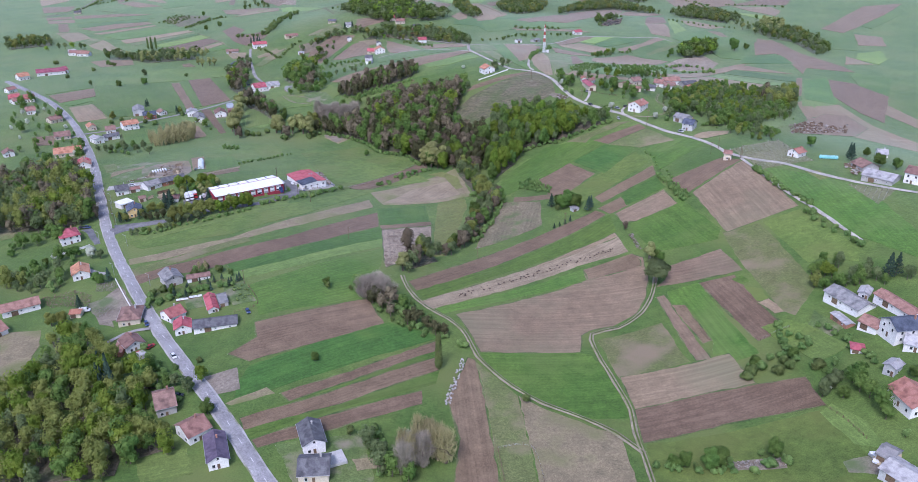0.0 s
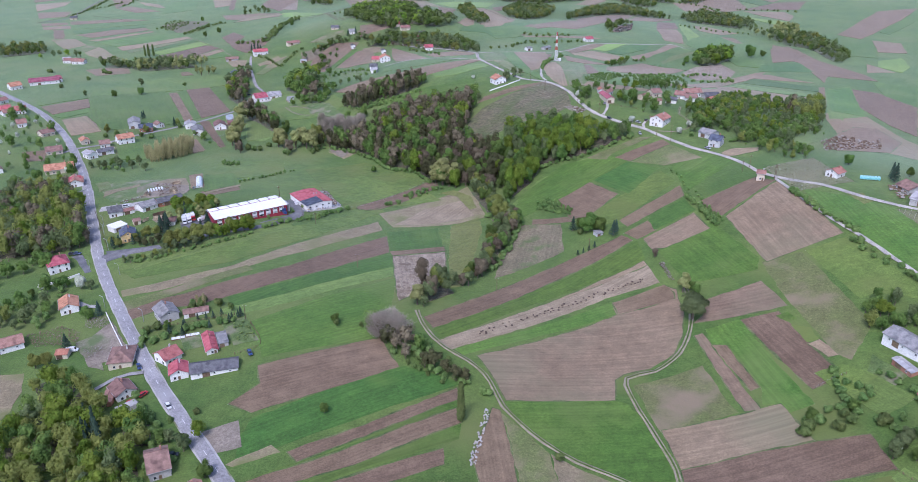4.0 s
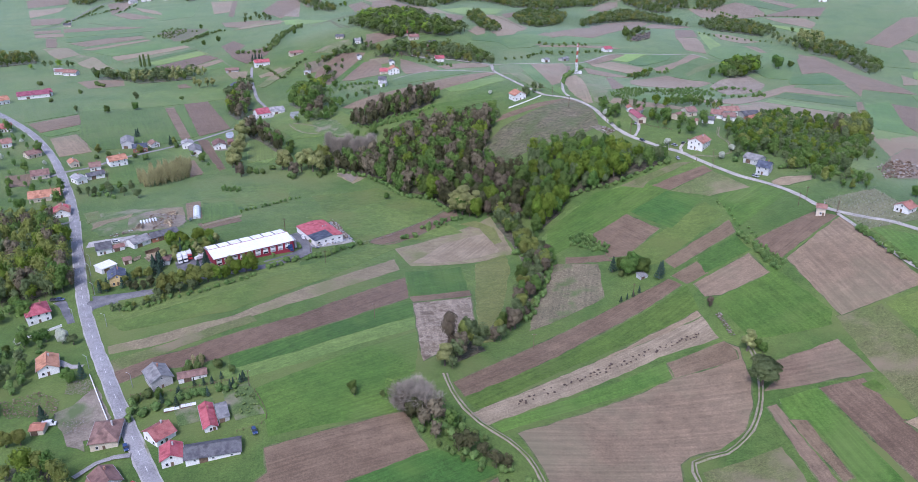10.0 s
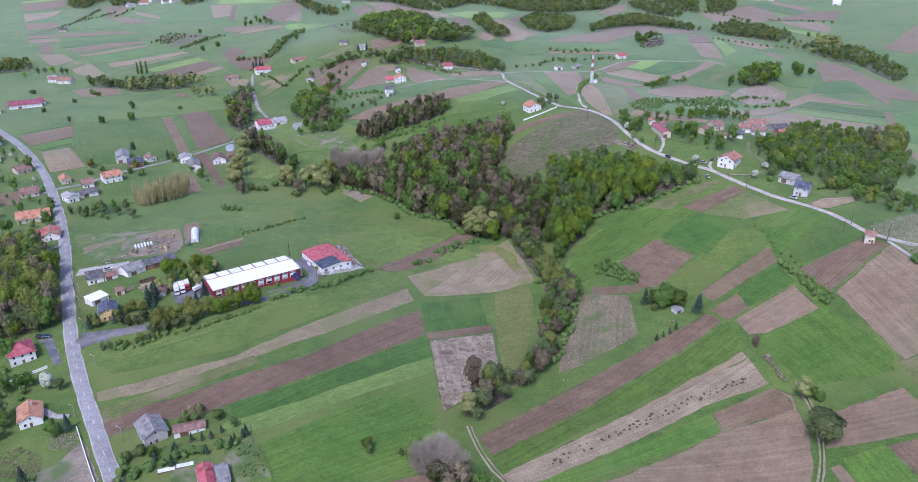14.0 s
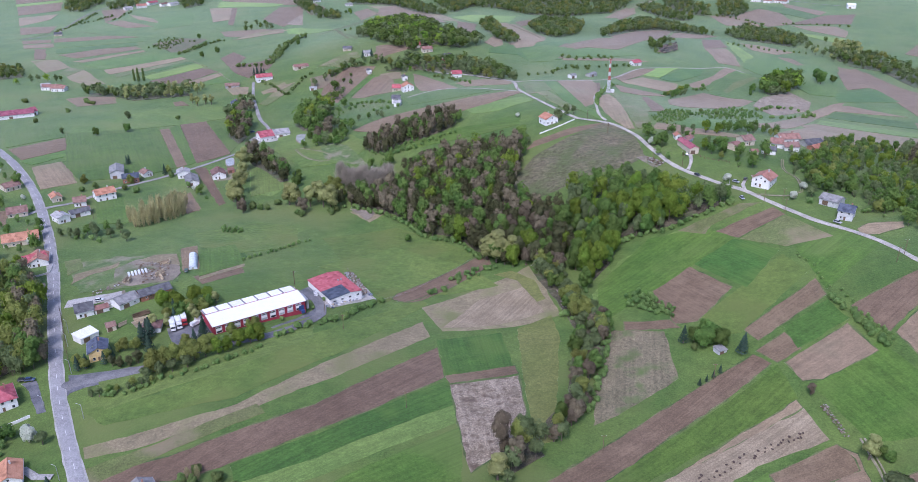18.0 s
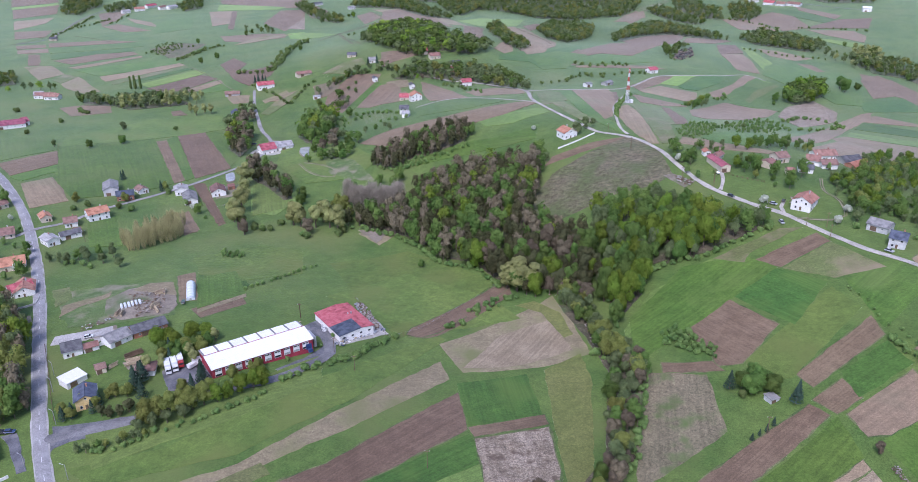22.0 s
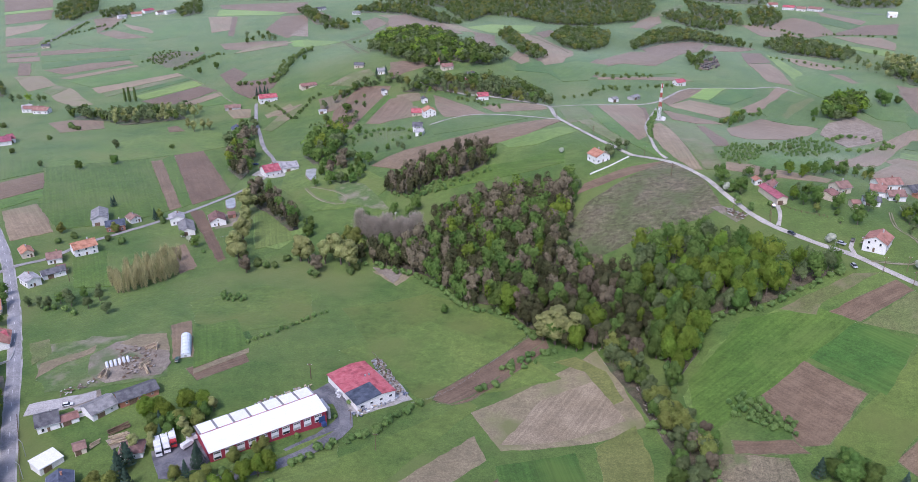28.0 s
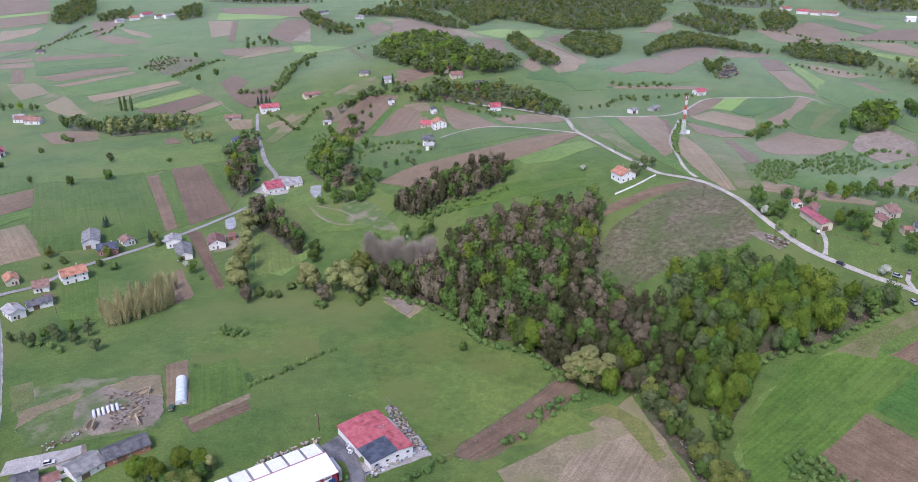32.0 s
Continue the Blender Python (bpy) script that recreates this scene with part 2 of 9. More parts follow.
CAR = {k: material(k + "_car_paint", a, tuple(1.15 * v for v in a), 2.0, 0.3, spec=0.5, coat=0.5)
       for k, a in {"white": (0.66, 0.66, 0.66), "red": (0.36, 0.02, 0.02), "blue": (0.03, 0.06, 0.16), "silver": (0.38, 0.39, 0.41), "dark": (0.025, 0.028, 0.03), "green": (0.03, 0.09, 0.06)}.items()}
LEAF = {
    "oak": material("spring_leaves", (0.086, 0.158, 0.036), (0.162, 0.238, 0.058), 0.09, 0.8, 1.1, spec=0.12, vary=0.25, island=0.08, thin=0.3),
    "bright": material("bright_spring_leaves", (0.135, 0.228, 0.030), (0.280, 0.365, 0.060), 0.08, 0.8, 1.1, spec=0.12, vary=0.2, island=0.08, thin=0.5),
    "olive": material("thin_olive_leaves", (0.068, 0.078, 0.032), (0.108, 0.108, 0.050), 0.09, 0.85, 1.1, spec=0.12, vary=0.24, island=0.08, thin=0.2),
    "ash": material("yellow_olive_leaves", (0.222, 0.258, 0.070), (0.318, 0.350, 0.098), 0.09, 0.85, 1.1, spec=0.12, vary=0.2, island=0.08, thin=0.5),
    # pale grey-green tone also stands in for haze on the far woods
    "hazel": material("haze_paled_leaves", (0.140, 0.188, 0.078), (0.202, 0.252, 0.108), 0.09, 0.85, 1.1, spec=0.12, vary=0.12, island=0.08, thin=0.42),
    "willow": material("willow_leaves", (0.300, 0.330, 0.122), (0.420, 0.440, 0.182), 0.1, 0.85, 1.1, spec=0.12, vary=0.14, island=0.08, thin=0.42),
    "conifer": material("conifer_needles", (0.037, 0.071, 0.048), (0.057, 0.099, 0.062), 0.2, 0.85, 2.5, vary=0.25, island=0.08, thin=0.2),
    "bare": material("bare_twigs", (0.118, 0.098, 0.062), (0.160, 0.134, 0.088), 0.1, 0.95, 1.5, spec=0.1, vary=0.18, island=0.08),
    "palebare": material("pale_bare_twigs", (0.310, 0.275, 0.215), (0.390, 0.350, 0.280), 0.1, 0.95, 1.5, spec=0.1, vary=0.12, island=0.08),
    "amber": material("budding_amber_twigs", (0.315, 0.285, 0.135), (0.400, 0.360, 0.178), 0.1, 0.9, 1.5, vary=0.15, island=0.08),
    "shrub": material("shrub_leaves", (0.135, 0.212, 0.062), (0.215, 0.285, 0.088), 0.12, 0.85, 1.5, vary=0.28, island=0.08, thin=0.42),
    "blossom": material("white_blossom", (0.48, 0.52, 0.40), (0.66, 0.68, 0.57), 0.2, 0.85, 2.5, vary=0.1, island=0.08, thin=0.3),
}

# ---- terrain ----
NEAR_BUMPS = {
    150: (2, 1.1, -0.4, 1.4, -2.6, 6.9, 7.9, -2.6),
    250: (5.2, -1.1, -6.2, 8.3, -12.1, -4.1, 17.4, -3.4),
    350: (1.5, -7, -5.4, 12.6, -5.4, -9.2, 16.3, -3.9),
    450: (-4.1, -3.5, 9.6, -8.6, -5.1, 8, 10.5, -1.9),
    550: (-1.8, 1, 9.5, -13.3, -3.8, 3.7, -6.4, -2.9),
    650: (2.6, -4.9, -7.8, -9.7, 6.9, 14.9, -1, -3.1),
    750: (5.2, -4.1, 2.1, 8.8, 2.9, -0.3, -3, -1.6),
    850: (1, -6.6, -2.3, 6.6, 4.3, -3, -3.6, -0.9),
    950: (-0.8, -2.2, -6.5, -5.9, 0.8, 1.4, 0.2, -2),
    1050: (-3.6, 2, 9.8, 6.5, 2, 2.2, 1.8, -3.8),
    1150: (-0.3, -2.7, 5.4, 5.5, -1.3, 0.5, 4.1, -0.5),
}
FAR_BUMPS = {
    -100: (0.2, 2.2, 7.2, 2.7, -4, -0.6, -3.9, -2, -0.2),
    200: (0.4, 5.4, 16.5, 2.6, -1.1, 15, -3.6, -3.9, -0.3),
    500: (-0.2, 2.3, 8.8, -8.5, -0.2, 16.3, -2.1, -0.2, 0.9),
    800: (0.2, -1.7, -4.1, -7.3, 13.1, 4, -2.7, 7.3, 3.3),
    1100: (1.9, 1, -3.3, 0.2, 15, -4.5, -0.5, 7.3, 1.6),
    1400: (-0.5, -3.4, -1.7, 3.7, 0.7, -9.1, 11.2, 4, -4.2),
    1700: (-2.5, -7.5, -4.4, 6.4, 1.7, -6.3, 9.3, 2, -4),
    2000: (-0.8, -2, -0.3, 4, 3.6, 1.6, 7.3, 5.5, 0.8),
    2300: (0, 0.4, 1, 1.2, 1.4, 2.6, 6.5, 6.7, 2.4),
}


def height(x, y):
    """Ground height at world places: a sum of smooth rises."""
    x, y = np.asarray(x, float), np.asarray(y, float)
    z = np.zeros(np.broadcast(x, y).shape)
    for bumps, first, step, width in ((NEAR_BUMPS, -350, 100, 95.0), (FAR_BUMPS, -1200, 300, 280.0)):
        for cy, row in bumps.items():
            across = np.exp(-((y - cy) ** 2) / (2 * width * width))
            for k, h in enumerate(row):
                z = z + h * across * np.exp(-((x - first - step * k) ** 2) / (2 * width * width))
    return z


def ground_at(x, y):
    return float(height(x, y))


def mesh_from(name, verts, faces, mat):
    me = bpy.data.meshes.new(name)
    me.from_pydata([tuple(v) for v in verts], [], [tuple(f) for f in faces])
    me.materials.append(mat)
    return me


def stops(dense_from, dense_to, step, lowest, highest):
    """Coordinates that are close together in the middle and spread towards the horizon."""
    middle = list(np.arange(dense_from, dense_to + 1, step))
    low, high, gap = [], [], step
    while not low or low[-1] > lowest:
        gap *= 1.12
        low.append((low[-1] if low else dense_from) - gap)
    gap = step
    while not high or high[-1] < highest:
        gap *= 1.12
        high.append((high[-1] if high else dense_to) + gap)
    return np.array(low[::-1] + middle + high)


CELL = 10.0
cell_height = height(*np.meshgrid(np.arange(-1020, 1021, CELL), np.arange(130, 1931, CELL)))


def lie(x, y):
    """Height of the ground sheet itself, flat within each of its triangles."""
    u, v = np.clip((x + 1020) / CELL, 0, 203.999), np.clip((y - 130) / CELL, 0, 179.999)
    i, j = u.astype(int), v.astype(int)
    fu, fv = u - i, v - j
    z00, z10, z01, z11 = cell_height[j, i], cell_height[j, i + 1], cell_height[j + 1, i], cell_height[j + 1, i + 1]
    z = np.where(fu >= fv, z00 + fu * (z10 - z00) + fv * (z11 - z10), z00 + fv * (z01 - z00) + fu * (z11 - z01))
    return np.where((abs(x) < 1020) & (y > 130) & (y < 1930), z, height(x, y) + 0.25)


def build_ground():
    xs, ys = stops(-1020, 1020, CELL, -4600, 4600), stops(130, 1930, CELL, -2500, 4900)
    gx, gy = np.meshgrid(xs, ys)
    gz = height(gx, gy)
    verts = np.stack([gx.ravel(), gy.ravel(), gz.ravel()], 1)
    n, m = len(xs), len(ys)
    i = (np.arange(m - 1)[:, None] * n + np.arange(n - 1)[None]).ravel()
    faces = np.concatenate([np.stack([i, i + 1, i + n + 1], 1), np.stack([i, i + n + 1, i + n], 1)])
    me = mesh_from("ground", verts.tolist(), faces.tolist(), GRASS)
    me.shade_smooth()
    return tagged(new("ground", me), "rolling green spring meadow ground", "ground", kind="structure")


build_ground()


def part(name, shape, mat, parent, label="", at=None):
    """Links a bmesh (or a ready mesh) as one object under a thing or a part."""
    if isinstance(shape, bmesh.types.BMesh):
        me = bpy.data.meshes.new(name)
        shape.to_mesh(me)
        shape.free()
        me.materials.append(mat)
    else:
        me = shape
    ob = new(name, me)
    ob.parent = parent
    if at is not None:
        ob.matrix_basis = at
    return tagged(ob, label)


def box(bm, x0, y0, z0, x1, y1, z1, bevel=0.0):
    made = bmesh.ops.create_cube(bm, size=1, matrix=Matrix.LocRotScale(((x0 + x1) / 2, (y0 + y1) / 2, (z0 + z1) / 2), None, (x1 - x0, y1 - y0, z1 - z0)))
    if bevel:
        bmesh.ops.bevel(bm, geom=list({e for v in made["verts"] for e in v.link_edges}), offset=bevel, segments=1, affect="EDGES")
    return bm


def boxed(*args, **more):
    return box(bmesh.new(), *args, **more)


def rod(bm, a, b, ra, rb, sides=6):
    a, b = Vector(a), Vector(b)
    turn = (b - a).to_track_quat("Z", "Y").to_matrix().to_4x4()
    bmesh.ops.create_cone(bm, cap_ends=True, segments=sides, radius1=ra, radius2=rb, depth=(b - a).length, matrix=Matrix.Translation((a + b) / 2) @ turn)
    return bm


def thing(name, x, y, angle=0.0, z=None, label="", category="", group="", kind=""):
    ob = new(name)
    ob.empty_display_size = 0.5
    ob.matrix_basis = pose(x, y, ground_at(x, y) if z is None else z, 0, 0, angle)
    return tagged(ob, label, category, group, kind)


# ---- fields ----
FIELD_TAGS = {
    "worn": ("worn_grass", "thin trampled grass with bare earth patches"), "litter": ("woodland_floor", "brown leaf litter and undergrowth of the wood"), "weedy": ("fallow_field", "brown fallow field of old stalks and green weeds"), "rock": ("quarry_face", "dark broken rock of a small quarry"),
    "plough": ("ploughed_field", "brown freshly ploughed field with faint furrow lines"), "tilled": ("tilled_field", "pale brown tilled field with tractor lines"),
    "stubble": ("stubble_field", "straw-coloured stubble field with cut stalks"), "pale": ("stubble_field", "pale pinkish field of flattened old stalks"),
    "crop": ("crop_field", "green strip of young cereal crop"), "darkcrop": ("crop_field", "dark green field of dense young crop"),
    "lightcrop": ("crop_field", "light green field of short new grass"), "springcrop": ("crop_field", "bright yellow-green strip of spring crop"), "verge": ("grass_verge", "narrow rank grass verge round a field"), "meadow": ("meadow", "green meadow with yellowish worn patches"),
    "yellow": ("meadow", "yellow-green strip of rough grass"), "dry": ("dry_grass_field", "tan field of dry uncut grass"),
    "drygreen": ("fallow_field", "fallow field of half-dry patchy grass"), "moor": ("fallow_slope", "rough brownish fallow slope with dry tufts"),
    "yard": ("asphalt_yard", "dark asphalt yard of the factory"), "gravelyard": ("gravel_yard", "pale gravel yard round the warehouse"),
    "bare": ("bare_earth_yard", "trodden bare earth with thin grass"), "vine": ("vineyard_field", "vineyard plot of thin grass with rows of stakes"),
}
field_count = 0


def inside(poly, x, y):
    """Whether places lie in a polygon (arrays)."""
    hit = np.zeros(np.shape(x), bool)
    for (ax, ay), (bx, by) in zip(poly, poly[1:] + poly[:1]):
        if ay != by:
            hit ^= ((ay > y) != (by > y)) & (x < (bx - ax) * (y - ay) / (by - ay) + ax)
    return hit


def widened(corners, by):
    """The outline moved outward by that many metres."""
    area = sum(ax * by_ - bx * ay for (ax, ay), (bx, by_) in zip(corners, corners[1:] + corners[:1]))
    sign, out = (1 if area > 0 else -1), []
    for (ax, ay), (x, y), (bx, by_) in zip(corners[-1:] + corners[:-1], corners, corners[1:] + corners[:1]):
        a, b = math.atan2(y - ay, x - ax), math.atan2(by_ - y, bx - x)
        nx, ny = math.sin(a) + math.sin(b), -math.cos(a) - math.cos(b)
        d = max(math.hypot(nx, ny), 0.5)
        out.append((x + sign * by * nx / d, y + sign * by * ny / d))
    return tuple(out)


def field(kind, corners):
    """A field laid over the ground: its outline wavers a little, its rows follow its longest side."""
    global field_count
    if kind in ("plough", "tilled", "pale") and max(c[1] for c in corners) < 640:
        field("verge", widened(corners, 0.55))
    field_count += 1
    r = random.Random(field_count)
    far = min(c[1] for c in corners) > 850
    outline, step = [], 14.0 if far else 4.0
    longest, heading = 0.0, 0.0
    for (ax, ay), (bx, by) in zip(corners, corners[1:] + corners[:1]):
        d = math.hypot(bx - ax, by - ay)
        if d > longest:
            longest, heading = d, math.atan2(by - ay, bx - ax)
        n = max(1, round(d / step))
        for k in range(n):
            f, w = k / n, (0.45 if k else 0.0) * (2 if far else 1)
            outline.append((ax + (bx - ax) * f + r.uniform(-w, w), ay + (by - ay) * f + r.uniform(-w, w)))
    bm = bmesh.new()
    bm.faces.new([bm.verts.new((x, y, 0)) for x, y in outline])
    bmesh.ops.triangulate(bm, faces=bm.faces[:])
    for no, first in (((1, 0, 0), -1020.0), ((0, 1, 0), 130.0), ((1, -1, 0), -1150.0)):
        along = [no[0] * p[0] + no[1] * p[1] for p in outline]
        at = first + math.ceil((min(along) - first) / CELL) * CELL
        while at < max(along):
            co = (at, 0, 0) if no[0] else (0, at, 0)
            bmesh.ops.bisect_plane(bm, geom=bm.verts[:] + bm.edges[:] + bm.faces[:], plane_co=co, plane_no=no)
            at += CELL
    lift = 0.04 + 0.0007 * field_count
    zs = lie(np.array([v.co.x for v in bm.verts]), np.array([v.co.y for v in bm.verts]))
    for v, z in zip(bm.verts, zs):
        v.co.z = z + lift
    border = [e for e in bm.edges if e.is_boundary]
    rim = bmesh.ops.extrude_edge_only(bm, edges=border)["geom"]
    for v in rim:
        if isinstance(v, bmesh.types.BMVert):
            v.co.z -= lift + 0.1
    bmesh.ops.split_edges(bm, edges=border)
    uv = bm.loops.layers.uv.new("rows")
    c, s = math.cos(heading), math.sin(heading)
    for f in bm.faces:
        if f.normal.z < -0.2:
            f.normal_flip()
        for loop in f.loops:
            x, y = loop.vert.co.x, loop.vert.co.y
            loop[uv].uv = (-s * x + c * y, c * x + s * y)
    name, label = FIELD_TAGS[kind]
    me = bpy.data.meshes.new(name)
    bm.to_mesh(me)
    bm.free()
    me.materials.append(FIELD[kind])
    me.shade_smooth()
    return tagged(new(name, me), label, "field", "fields of the valley", "structure")


def smooth_line(points, step):
    """Points along a smooth curve through the given ones."""
    p = [np.array(points[0], float)] + [np.array(q, float) for q in points] + [np.array(points[-1], float)]
    line = []
    for a, b, c, d in zip(p, p[1:], p[2:], p[3:]):
        n = max(1, int(np.linalg.norm(c - b) / step))
        for k in range(n):
            t = k / n
            line.append(0.5 * (2 * b + (c - a) * t + (2 * a - 5 * b + 4 * c - d) * t * t + (3 * b - a - 3 * c + d) * t ** 3))
    return np.array(line + [p[-1]])


ROAD_TAGS = {"shoulder": "pale gravel shoulder along the village road", "asphalt": "grey worn asphalt village road with pale patches", "lane": "narrow grey village lane", "drive": "dark patched asphalt drive to the factory", "gravelroad": "pale gravel country road along the ridge",
             "track": "dirt farm track between fields with grassy middle"}
roads_made = 0


def road(kind, width, points):
    """A ribbon along a smooth line, a little proud of the ground, with worn edges."""
    global roads_made
    roads_made += 1
    r = random.Random(100 + roads_made)
    line = smooth_line(points, 5.0)
    ahead = np.gradient(line, axis=0)
    ahead /= np.linalg.norm(ahead, axis=1)[:, None] + 1e-9
    side = np.stack([ahead[:, 1], -ahead[:, 0]], 1)
    lift = {"asphalt": 0.5, "shoulder": 0.34}.get(kind, 0.42 + 0.012 * roads_made)
    columns = (-0.5, -0.16, 0.16, 0.5)
    verts, faces = [], []
    for k, (p, s) in enumerate(zip(line, side)):
        for c in columns:
            w = width * c + (r.uniform(-0.25, 0.25) if abs(c) == 0.5 and kind != "asphalt" else 0)
            x, y = p + s * w
            verts.append((x, y, ground_at(x, y) + lift - (0.2 if abs(c) == 0.5 else 0)))
    n = len(columns)
    for k in range(len(line) - 1):
        for c in range(n - 1):
            if kind == "track" and c == 1:
                continue
            faces.append((k * n + c, (k + 1) * n + c, (k + 1) * n + c + 1, k * n + c + 1))
    me = mesh_from("road", verts, faces, ROAD[kind])
    name = {"asphalt": "road", "shoulder": "road_shoulder", "lane": "lane", "gravelroad": "gravel_road", "track": "farm_track", "drive": "drive"}[kind]
    ob = tagged(new(name, me), ROAD_TAGS[kind], "road", kind="structure")
    return ob, line, ahead


field("plough", ((-26.3, 351.4), (-11.4, 365.0), (9.2, 383.2), (35.9, 405.6), (62.1, 423.9), (80.8, 435.0), (85.4, 427.3), (58.2, 406.9), (32.7, 387.4), (9.7, 367.2), (-10.0, 350.5), (-21.7, 341.7)))
field("crop", ((-21.8, 341.1), (34.2, 387.4), (87.7, 426.1), (87.7, 404.2), (44.9, 380.4), (18.3, 362.9), (-13.1, 335.8), (-17.4, 333.8)))
field("tilled", ((-15.7, 333.6), (17.6, 358.3), (58.5, 387.1), (86.8, 403.6), (87.4, 399.1), (43.9, 375.6), (-11.2, 332.1)))
field("stubble", ((-19.6, 330.4), (5.3, 349.2), (29.1, 367.0), (66.0, 388.0), (87.7, 398.6), (90.1, 381.0), (61.9, 372.0), (26.0, 349.3), (3.8, 335.6), (-12.8, 323.9)))
field("crop", ((-11.7, 324.9), (25.6, 346.9), (64.4, 368.7), (65.1, 357.2), (24.0, 337.9), (2.7, 326.2), (-8.0, 320.2)))
field("tilled", ((-2.0, 320.2), (20.3, 332.1), (48.5, 346.9), (64.8, 356.8), (64.2, 366.4), (91.3, 377.6), (96.0, 372.4), (94.1, 350.0), (89.6, 334.6), (82.9, 322.5), (70.9, 313.4), (59.2, 310.1), (54.8, 306.1), (52.4, 292.6), (9.0, 289.9), (6.0, 300.9), (1.5, 313.0)))
field("plough", ((64.4, 367.4), (91.4, 378.2), (94.1, 370.3), (93.5, 365.2), (65.3, 356.7)))
field("crop", ((8.2, 289.1), (52.4, 292.3), (57.1, 290.3), (65.1, 265.0), (65.0, 245.1), (46.1, 245.7), (27.5, 259.9), (15.8, 272.2)))
field("drygreen", ((61.7, 301.8), (92.5, 312.0), (95.3, 285.7), (97.3, 279.7), (66.2, 271.7)))
field("tilled", ((94.7, 333.8), (98.5, 334.6), (105.4, 279.5), (99.5, 279.9)))
field("plough", ((99.8, 325.3), (105.5, 323.7), (109.2, 292.8), (105.5, 291.5)))
field("crop", ((100.5, 337.3), (115.9, 340.2), (124.2, 277.3), (114.6, 275.1), (113.5, 280.9), (106.9, 282.0), (110.1, 293.3), (106.6, 323.3), (100.4, 326.0)))
field("plough", ((116.4, 339.5), (132.9, 339.9), (134.9, 321.5), (137.0, 305.6), (139.7, 290.3), (126.7, 285.8)))
field("tilled", ((96.8, 343.0), (137.5, 342.5), (133.6, 365.5), (107.1, 359.9), (102.0, 347.7)))
field("crop", ((130.7, 337.1), (136.0, 338.0), (137.8, 331.6), (133.6, 331.2)))
field("meadow", ((133.9, 328.7), (140.4, 323.6), (140.5, 314.7), (135.5, 314.7)))
field("tilled", ((135.4, 313.5), (140.5, 314.7), (144.6, 302.2), (139.2, 302.6)))
field("drygreen", ((138.5, 380.6), (157.8, 381.1), (160.8, 341.9), (161.5, 315.7), (145.9, 297.5), (142.7, 303.1), (140.8, 327.9), (138.9, 350.2)))
field("meadow", ((159.3, 381.5), (179.7, 385.0), (185.2, 352.8), (189.6, 337.4), (183.8, 325.3), (172.7, 335.8), (165.1, 334.8)))
field("tilled", ((136.3, 431.1), (175.3, 463.1), (180.1, 389.3), (141.0, 379.9)))
field("plough", ((128.3, 454.2), (165.1, 472.3), (173.8, 463.7), (134.1, 432.2)))
field("crop", ((95.8, 410.2), (127.8, 428.4), (139.2, 384.8), (135.4, 375.4), (109.4, 375.7), (101.7, 378.6)))
field("tilled", ((91.1, 426.3), (122.1, 443.1), (125.4, 422.7), (100.3, 412.7), (93.1, 413.8)))
field("plough", ((82.7, 436.9), (97.3, 445.6), (99.5, 433.2), (88.0, 427.4)))
field("darkcrop", ((98.4, 449.5), (121.7, 462.0), (122.7, 452.8), (124.6, 446.4), (98.5, 433.6)))
field("plough", ((82.8, 453.2), (123.3, 480.0), (122.6, 466.4), (85.8, 443.7)))
field("meadow", ((67.7, 468.1), (117.9, 506.2), (122.6, 486.9), (80.9, 451.2), (65.5, 451.3)))
field("plough", ((51.4, 502.3), (71.6, 517.1), (87.8, 487.1), (65.8, 465.9), (54.3, 467.3), (57.7, 477.2), (50.8, 491.1)))
field("plough", ((34.8, 475.5), (55.0, 470.7), (57.9, 462.9), (33.8, 468.1)))
field("darkcrop", ((73.7, 519.5), (90.6, 537.2), (107.0, 523.5), (117.5, 510.0), (93.6, 484.3)))
field("crop", ((125.3, 510.1), (150.7, 519.8), (162.0, 500.2), (124.3, 470.0), (124.8, 489.2)))
field("plough", ((91.7, 537.9), (129.3, 553.4), (132.3, 543.7), (103.5, 529.0)))
field("drygreen", ((103.7, 527.9), (132.6, 543.0), (145.8, 514.6), (121.6, 512.0)))
field("moor", ((10.3, 674.1), (32.8, 691.4), (64.3, 711.3), (77.8, 683.9), (78.2, 641.9), (65.3, 632.4), (40.9, 631.6), (9.8, 619.4), (-6.1, 627.4), (-7.6, 647.8)))
field("plough", ((3.9, 684.3), (10.6, 695.9), (36.2, 707.4), (66.4, 712.7), (48.2, 701.1), (23.0, 691.5)))
field("dry", ((-183.1, 388.0), (-165.2, 394.2), (-131.2, 409.2), (-104.9, 436.7), (-60.8, 485.9), (-56.7, 470.4), (-93.0, 431.3), (-129.3, 401.9), (-162.1, 385.5), (-179.9, 381.7)))
field("plough", ((-175.0, 371.5), (-147.8, 379.8), (-99.7, 408.3), (-53.1, 459.5), (-49.5, 432.0), (-78.5, 404.5), (-109.5, 382.4), (-134.6, 368.4), (-154.7, 365.3), (-167.7, 358.0)))
field("darkcrop", ((-124.1, 373.2), (-96.1, 388.5), (-48.8, 428.8), (-44.0, 411.0), (-93.6, 375.0), (-118.5, 361.0)))
field("lightcrop", ((-123.2, 361.5), (-93.6, 375.0), (-44.0, 411.0), (-43.5, 397.3), (-91.7, 364.6), (-118.3, 351.9)))
